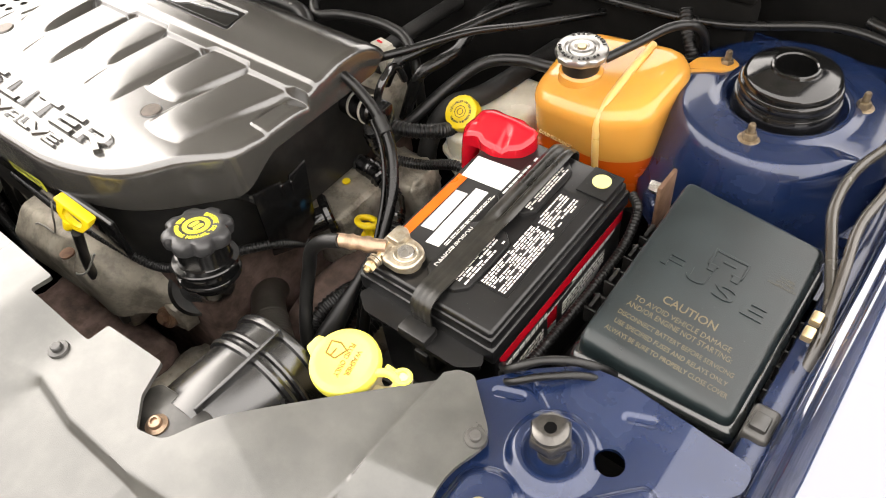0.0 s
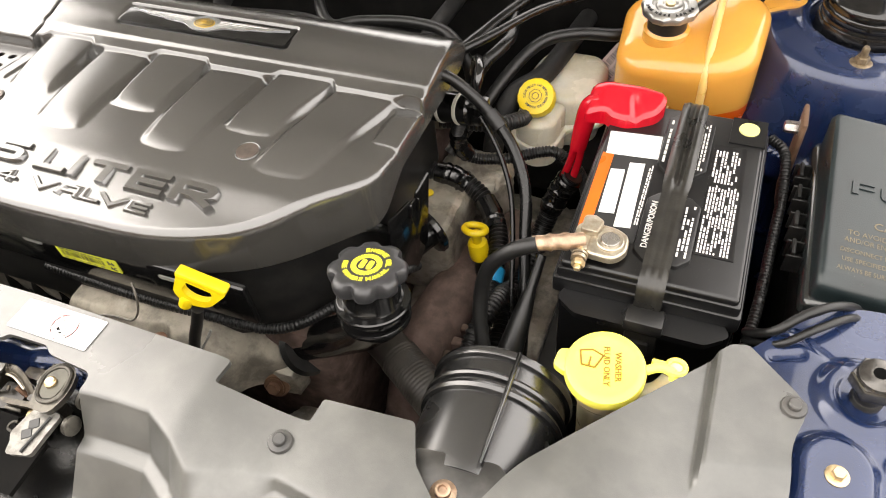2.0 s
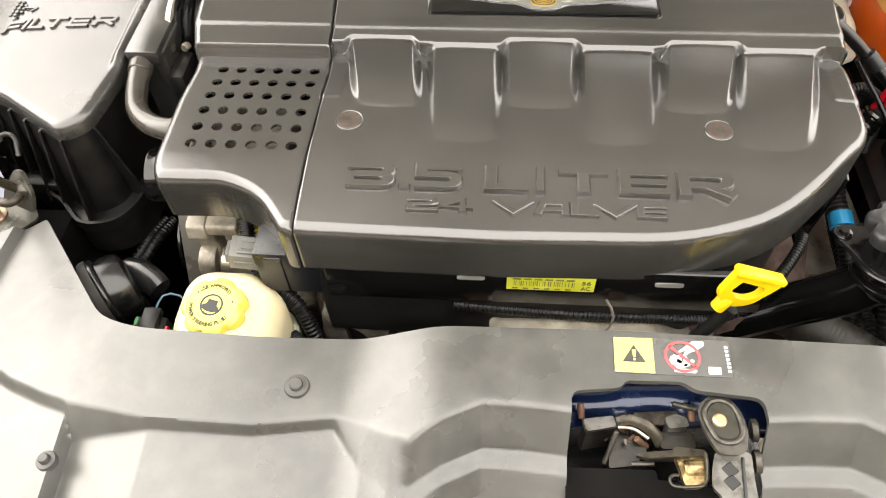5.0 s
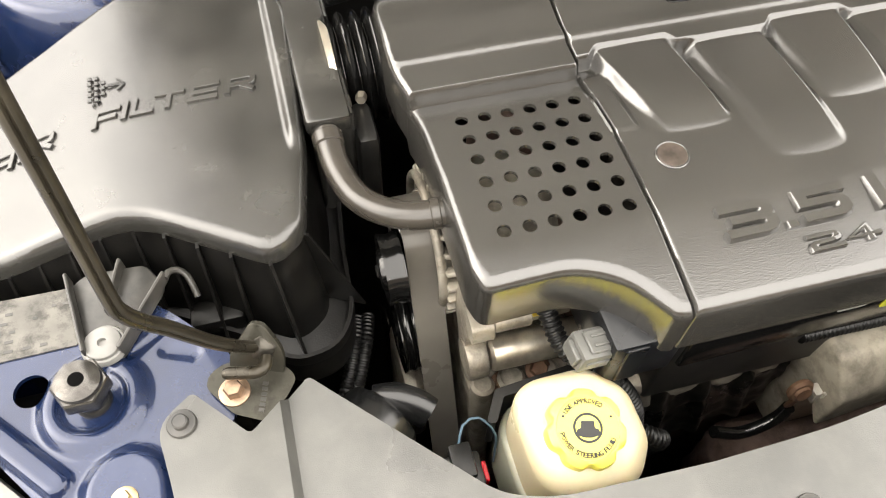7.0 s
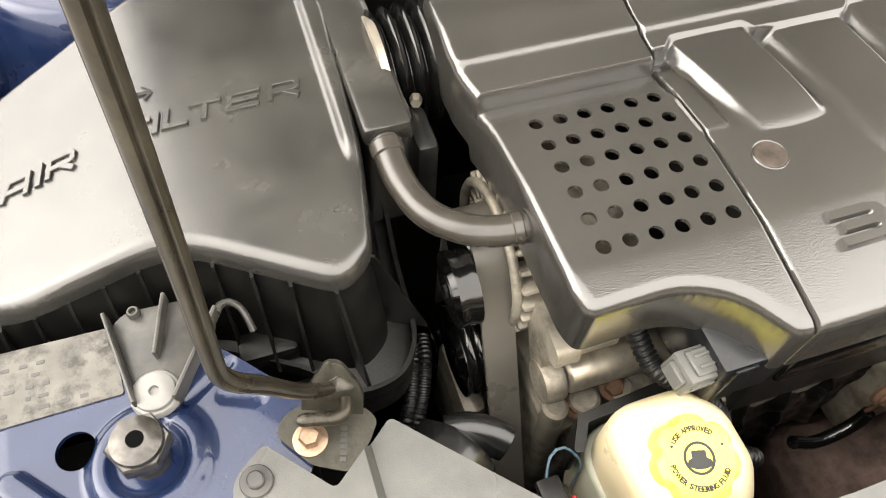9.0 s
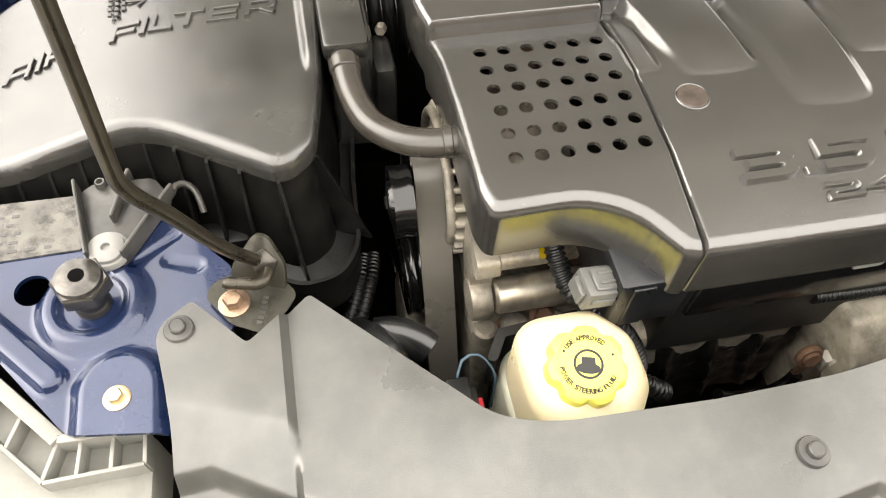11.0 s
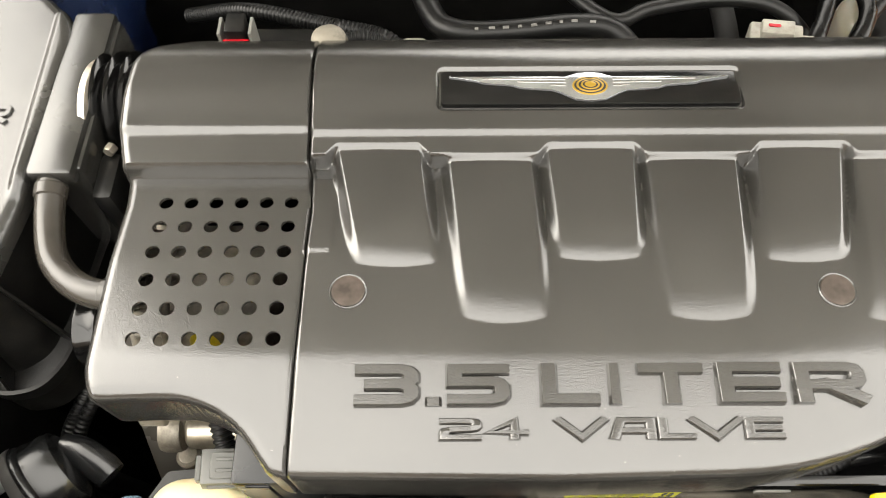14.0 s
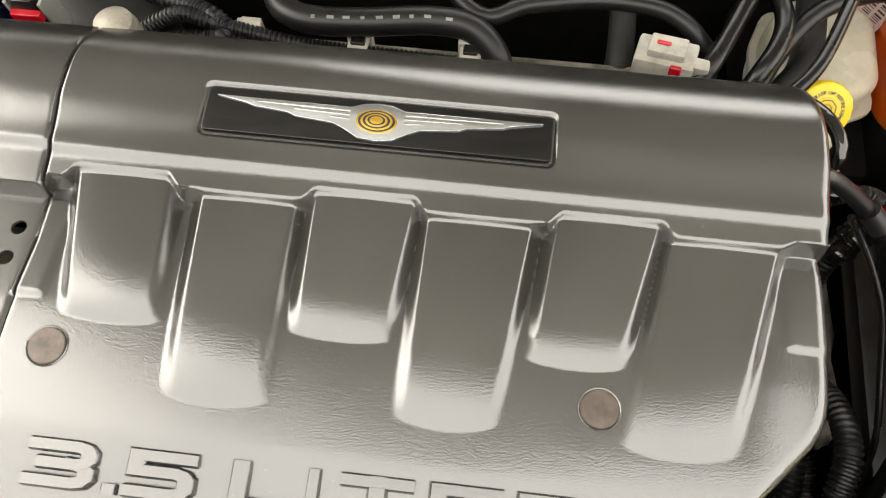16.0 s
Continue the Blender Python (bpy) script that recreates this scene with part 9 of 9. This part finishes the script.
for k in range(16):
    cx_, cy_ = rd.uniform(-0.026, 0.052), rd.uniform(-0.240, -0.205)
    bm = bmesh.new()
    sweep(bm, [(cx_, cy_, 0.918 + rd.uniform(-0.006, 0.014)), (cx_ + rd.uniform(-0.010, 0.012), cy_ + rd.uniform(-0.004, 0.004), 0.918 + rd.uniform(-0.006, 0.012))], rd.uniform(0.0010, 0.0024), 8, 0.003)
    part("spring_strand", bm, GREASYLIT if k % 3 else RUST, latch)
for p_, q_ in (((-0.031, -0.197, 0.935), (-0.03, -0.208, 0.93)), ((0.054, -0.196, 0.935), (0.055, -0.206, 0.93))):
    bm = bmesh.new()
    rod(bm, p_, q_, 0.0028, 10, 0.0006)
    part("rusty_post", bm, RUST, latch, "rusty red-brown post")
for p_, q_, r_ in (((-0.005, -0.22, 0.938), (-0.012, -0.237, 0.915), 0.0020), ((0.039, -0.196, 0.94), (0.057, -0.2, 0.94), 0.0022), ((0.007, -0.238, 0.92), (0.025, -0.237, 0.92), 0.0020)):
    bm = bmesh.new()
    rod(bm, p_, q_, r_, 10, 0.0006)
    part("pin", bm, LEVER, latch)
bm = bmesh.new()
slab(bm, rounded([(0.0400, -0.2315), (0.0585, -0.2320), (0.0610, -0.2345), (0.0580, -0.2540), (0.0450, -0.2555), (0.0430, -0.2430)], 0.002, 2), 0.9180, 0.9300, 0.002)
rod(bm, (0.0440, -0.2430, 0.928), (0.0590, -0.2415, 0.928), 0.0065, 18, 0.0015)
part("spring_drum", bm, OILBRASS, latch, "oily brass spring drum")
bm = bmesh.new()
sweep(bm, [(0.0605, -0.2320, 0.934), (0.0600, -0.2440, 0.934), (0.0570, -0.2555, 0.934), (0.0480, -0.2575, 0.932), (0.0400, -0.2575, 0.931), (0.0345, -0.2565, 0.930), (0.0325, -0.2525, 0.930), (0.0350, -0.2490, 0.930), (0.0395, -0.2490, 0.931)], 0.0013, 8, 0.003)
part("return_spring", bm, LEVER, latch, "bent return spring wire")
head_ = rounded([(0.0530, -0.2090), (0.0600, -0.2000), (0.0690, -0.1980), (0.0780, -0.2020), (0.0830, -0.2130), (0.0840, -0.2260), (0.0800, -0.2400), (0.0640, -0.2400), (0.0600, -0.2320), (0.0560, -0.2220)], 0.005, 4)
bm = bmesh.new()
slab(bm, head_, 0.950, 0.958, 0.0020)
lever = part("release_lever", bm, LEVER, latch, "worn steel release lever")
rim_ = rounded([(0.0550, -0.2105), (0.0610, -0.2020), (0.0690, -0.2000), (0.0770, -0.2035), (0.0812, -0.2135), (0.0820, -0.2255), (0.0775, -0.2318), (0.0695, -0.2340), (0.0618, -0.2310), (0.0578, -0.2215)], 0.005, 5)
bm = bmesh.new()
sweep(bm, [(x, y, 0.9585) for x, y in rim_ + rim_[:1]], 0.0022, 8, 0.003)
part("lever_rim", bm, LEVER, lever)
bm = bmesh.new()
slab(bm, rounded([(0.0585, -0.2105), (0.0650, -0.2035), (0.0715, -0.2035), (0.0768, -0.2090), (0.0780, -0.2200), (0.0768, -0.2280), (0.0690, -0.2308), (0.0632, -0.2275), (0.0592, -0.2190)], 0.004, 4), 0.9570, 0.9592, 0.0008)
part("lever_pad", bm, BRKT, lever, "dark pad inside the lever's rim")
bm = bmesh.new()
lathe(bm, [(0, 0.957), (0.0052, 0.957), (0.0052, 0.9610), (0.0036, 0.9625), (0, 0.9625)], 18, Matrix.Translation((0.066, -0.217, 0)))
part("pivot_rivet", bm, BRASS, lever)
strap_ = rounded([(0.063, -0.238), (0.087, -0.237), (0.086, -0.256), (0.086, -0.273), (0.066, -0.278), (0.063, -0.268), (0.058, -0.263), (0.06, -0.249)], 0.003, 3)
bm = bmesh.new()
slab(bm, strap_, 0.9440, 0.9500, 0.0012)
plate_ = part("striker_plate", bm, STRIKER, latch, "pale worn steel striker plate")
for p_ in ((0.071, -0.25, 0.95), (0.071, -0.259, 0.95)):
    bm = bmesh.new()
    box(bm, (-0.0045, -0.0045, -0.0010), (0.0045, 0.0045, 0.0006), 0.0006, 1, Matrix.Translation(p_) @ Matrix.Rotation(radians(38), 4, "Z"))
    part("notch", bm, INK, plate_)
bm = bmesh.new()
rod(bm, (0.081, -0.241, 0.951), (0.078, -0.274, 0.951), 0.0012, 8)
part("seam", bm, INK, plate_)
for p_ in ((0.092, -0.217, 0.945), (0.092, -0.239, 0.94)):
    bm = bmesh.new()
    lathe(bm, [(0.0060, 0), (0.0085, 0.001), (0.0085, 0.005), (0.0060, 0.006)], 18, frame_of(p_, Vector(p_) + Vector((1, 0, 0.2))))
    part("side_ring", bm, LEVER, latch)

# ---------------------------------------------------------------- supports under the right-hand things
tray = thing("battery_tray", (0.51, 0.187, 0.30), "black plastic battery tray on its stand", "battery tray")
bm = bmesh.new()
box(bm, (0.405, 0.040, 0.690), (0.615, 0.335, 0.720), 0.006)
part("tray", bm, BLACK, tray)
bm = bmesh.new()
box(bm, (0.44, 0.07, 0.30), (0.58, 0.30, 0.692), 0.01)
part("stand", bm, BLACK, tray)
bm = bmesh.new()
box(bm, (0.655, 0.115, 0.30), (0.825, 0.335, 0.80), 0.01)
single("fuse_box_stand", bm, BLACK, "black stand under the fuse box", "stand")
# shelf, stand and support share the near-black with shade in its colour
shelf = thing("master_cylinder_shelf", (0.45, 0.5, 0.30), "near-black shelf under the tank and reservoir, shade put in its colour", "shelf")
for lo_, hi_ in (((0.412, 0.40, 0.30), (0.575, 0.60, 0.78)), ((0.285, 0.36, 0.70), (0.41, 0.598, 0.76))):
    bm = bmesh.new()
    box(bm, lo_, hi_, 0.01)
    part("shelf_plate", bm, SHADEBLACK, shelf)
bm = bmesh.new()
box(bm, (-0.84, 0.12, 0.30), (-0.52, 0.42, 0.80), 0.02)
single("filter_box_stand", bm, SHADEBLACK, "dark stand under the air filter box", "stand")
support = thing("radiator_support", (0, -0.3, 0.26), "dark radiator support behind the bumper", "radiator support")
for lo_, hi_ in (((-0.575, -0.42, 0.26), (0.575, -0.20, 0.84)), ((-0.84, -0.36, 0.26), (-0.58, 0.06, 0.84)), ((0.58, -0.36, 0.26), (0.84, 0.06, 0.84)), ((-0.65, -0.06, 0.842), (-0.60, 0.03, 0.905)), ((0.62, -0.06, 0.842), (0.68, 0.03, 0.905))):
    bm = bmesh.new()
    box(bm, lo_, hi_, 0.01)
    part("support_member", bm, SHADEBLACK, support)
# wires and fittings between battery and fuse box
hose("fuse_loom", [(0.600, 0.318, 0.90), (0.616, 0.300, 0.898), (0.622, 0.262, 0.880), (0.620, 0.20, 0.868), (0.616, 0.12, 0.860), (0.61, 0.07, 0.85), (0.60, 0.03, 0.80)], 0.0058, RUBBER, "thin black corrugated loom beside the battery", 0.001, 0.004, category="wiring loom")
hose("black_wire", [(0.604, 0.060, 0.885), (0.622, 0.045, 0.915), (0.645, 0.062, 0.928), (0.668, 0.080, 0.925), (0.69, 0.10, 0.905), (0.70, 0.12, 0.87)], 0.0042, RUBBER, "black wires looping to the fuse box", seg=10, category="wire")
hose("black_wire", [(0.606, 0.055, 0.880), (0.628, 0.035, 0.912), (0.655, 0.052, 0.924), (0.685, 0.080, 0.915), (0.71, 0.11, 0.87)], 0.0036, RUBBER, "black wires looping to the fuse box", seg=10, category="wire")
gs = thing("ground_stud", (0.622, 0.335, 0.86), "steel ground stud on a small bracket", "stud")
bm = bmesh.new()
hexbolt(bm, (0.628, 0.338, 0.905), (-1, -0.1, 0.05), 0.007, 0.016, 0.010)
part("stud", bm, STEEL, gs)
bm = bmesh.new()
box(bm, (0.626, 0.318, 0.80), (0.632, 0.358, 0.925), 0.003)
part("tab", bm, RUST, gs)
hose("wing_cable", [(0.83, 0.56, 0.95), (0.806, 0.495, 0.940), (0.788, 0.440, 0.935), (0.788, 0.380, 0.932), (0.806, 0.325, 0.928), (0.824, 0.275, 0.924), (0.834, 0.235, 0.915), (0.834, 0.19, 0.88)], 0.0058, HOSEGREY, "grey-black cable along the wing", category="cable")
hose("wing_cable", [(0.832, 0.50, 0.955), (0.824, 0.420, 0.945), (0.817, 0.360, 0.940), (0.824, 0.300, 0.935), (0.832, 0.240, 0.915), (0.834, 0.20, 0.87)], 0.0054, HOSEGREY, "grey-black cable along the wing", category="cable")
for y_ in (0.232, 0.212):
    bm = bmesh.new()
    box(bm, (0.818, y_, 0.925), (0.828, y_ + 0.014, 0.934), 0.002)
    single("brass_clip", bm, BRASS, "small yellowed cable clip at the wing", "clip", "cable clips")
hose("cowl_conduit", [(0.52, 0.59, 0.965), (0.53, 0.575, 0.95), (0.548, 0.562, 0.925), (0.556, 0.56, 0.89), (0.555, 0.57, 0.84)], 0.0085, RUBBER, "black corrugated conduit on the firewall", 0.0013, 0.005, category="conduit")
hose("cowl_wire", [(-0.05, 0.592, 0.90), (0.15, 0.588, 0.925), (0.35, 0.588, 0.945), (0.55, 0.59, 0.955), (0.70, 0.64, 0.965), (0.80, 0.62, 0.955), (0.83, 0.56, 0.94)], 0.0060, CABLE, "black cable across the cowl", category="cable")
hose("wing_cable", [(0.72, 0.66, 0.97), (0.79, 0.62, 0.975), (0.825, 0.54, 0.965), (0.835, 0.45, 0.955)], 0.0075, CABLE, "black cable in the bay corner", category="cable")
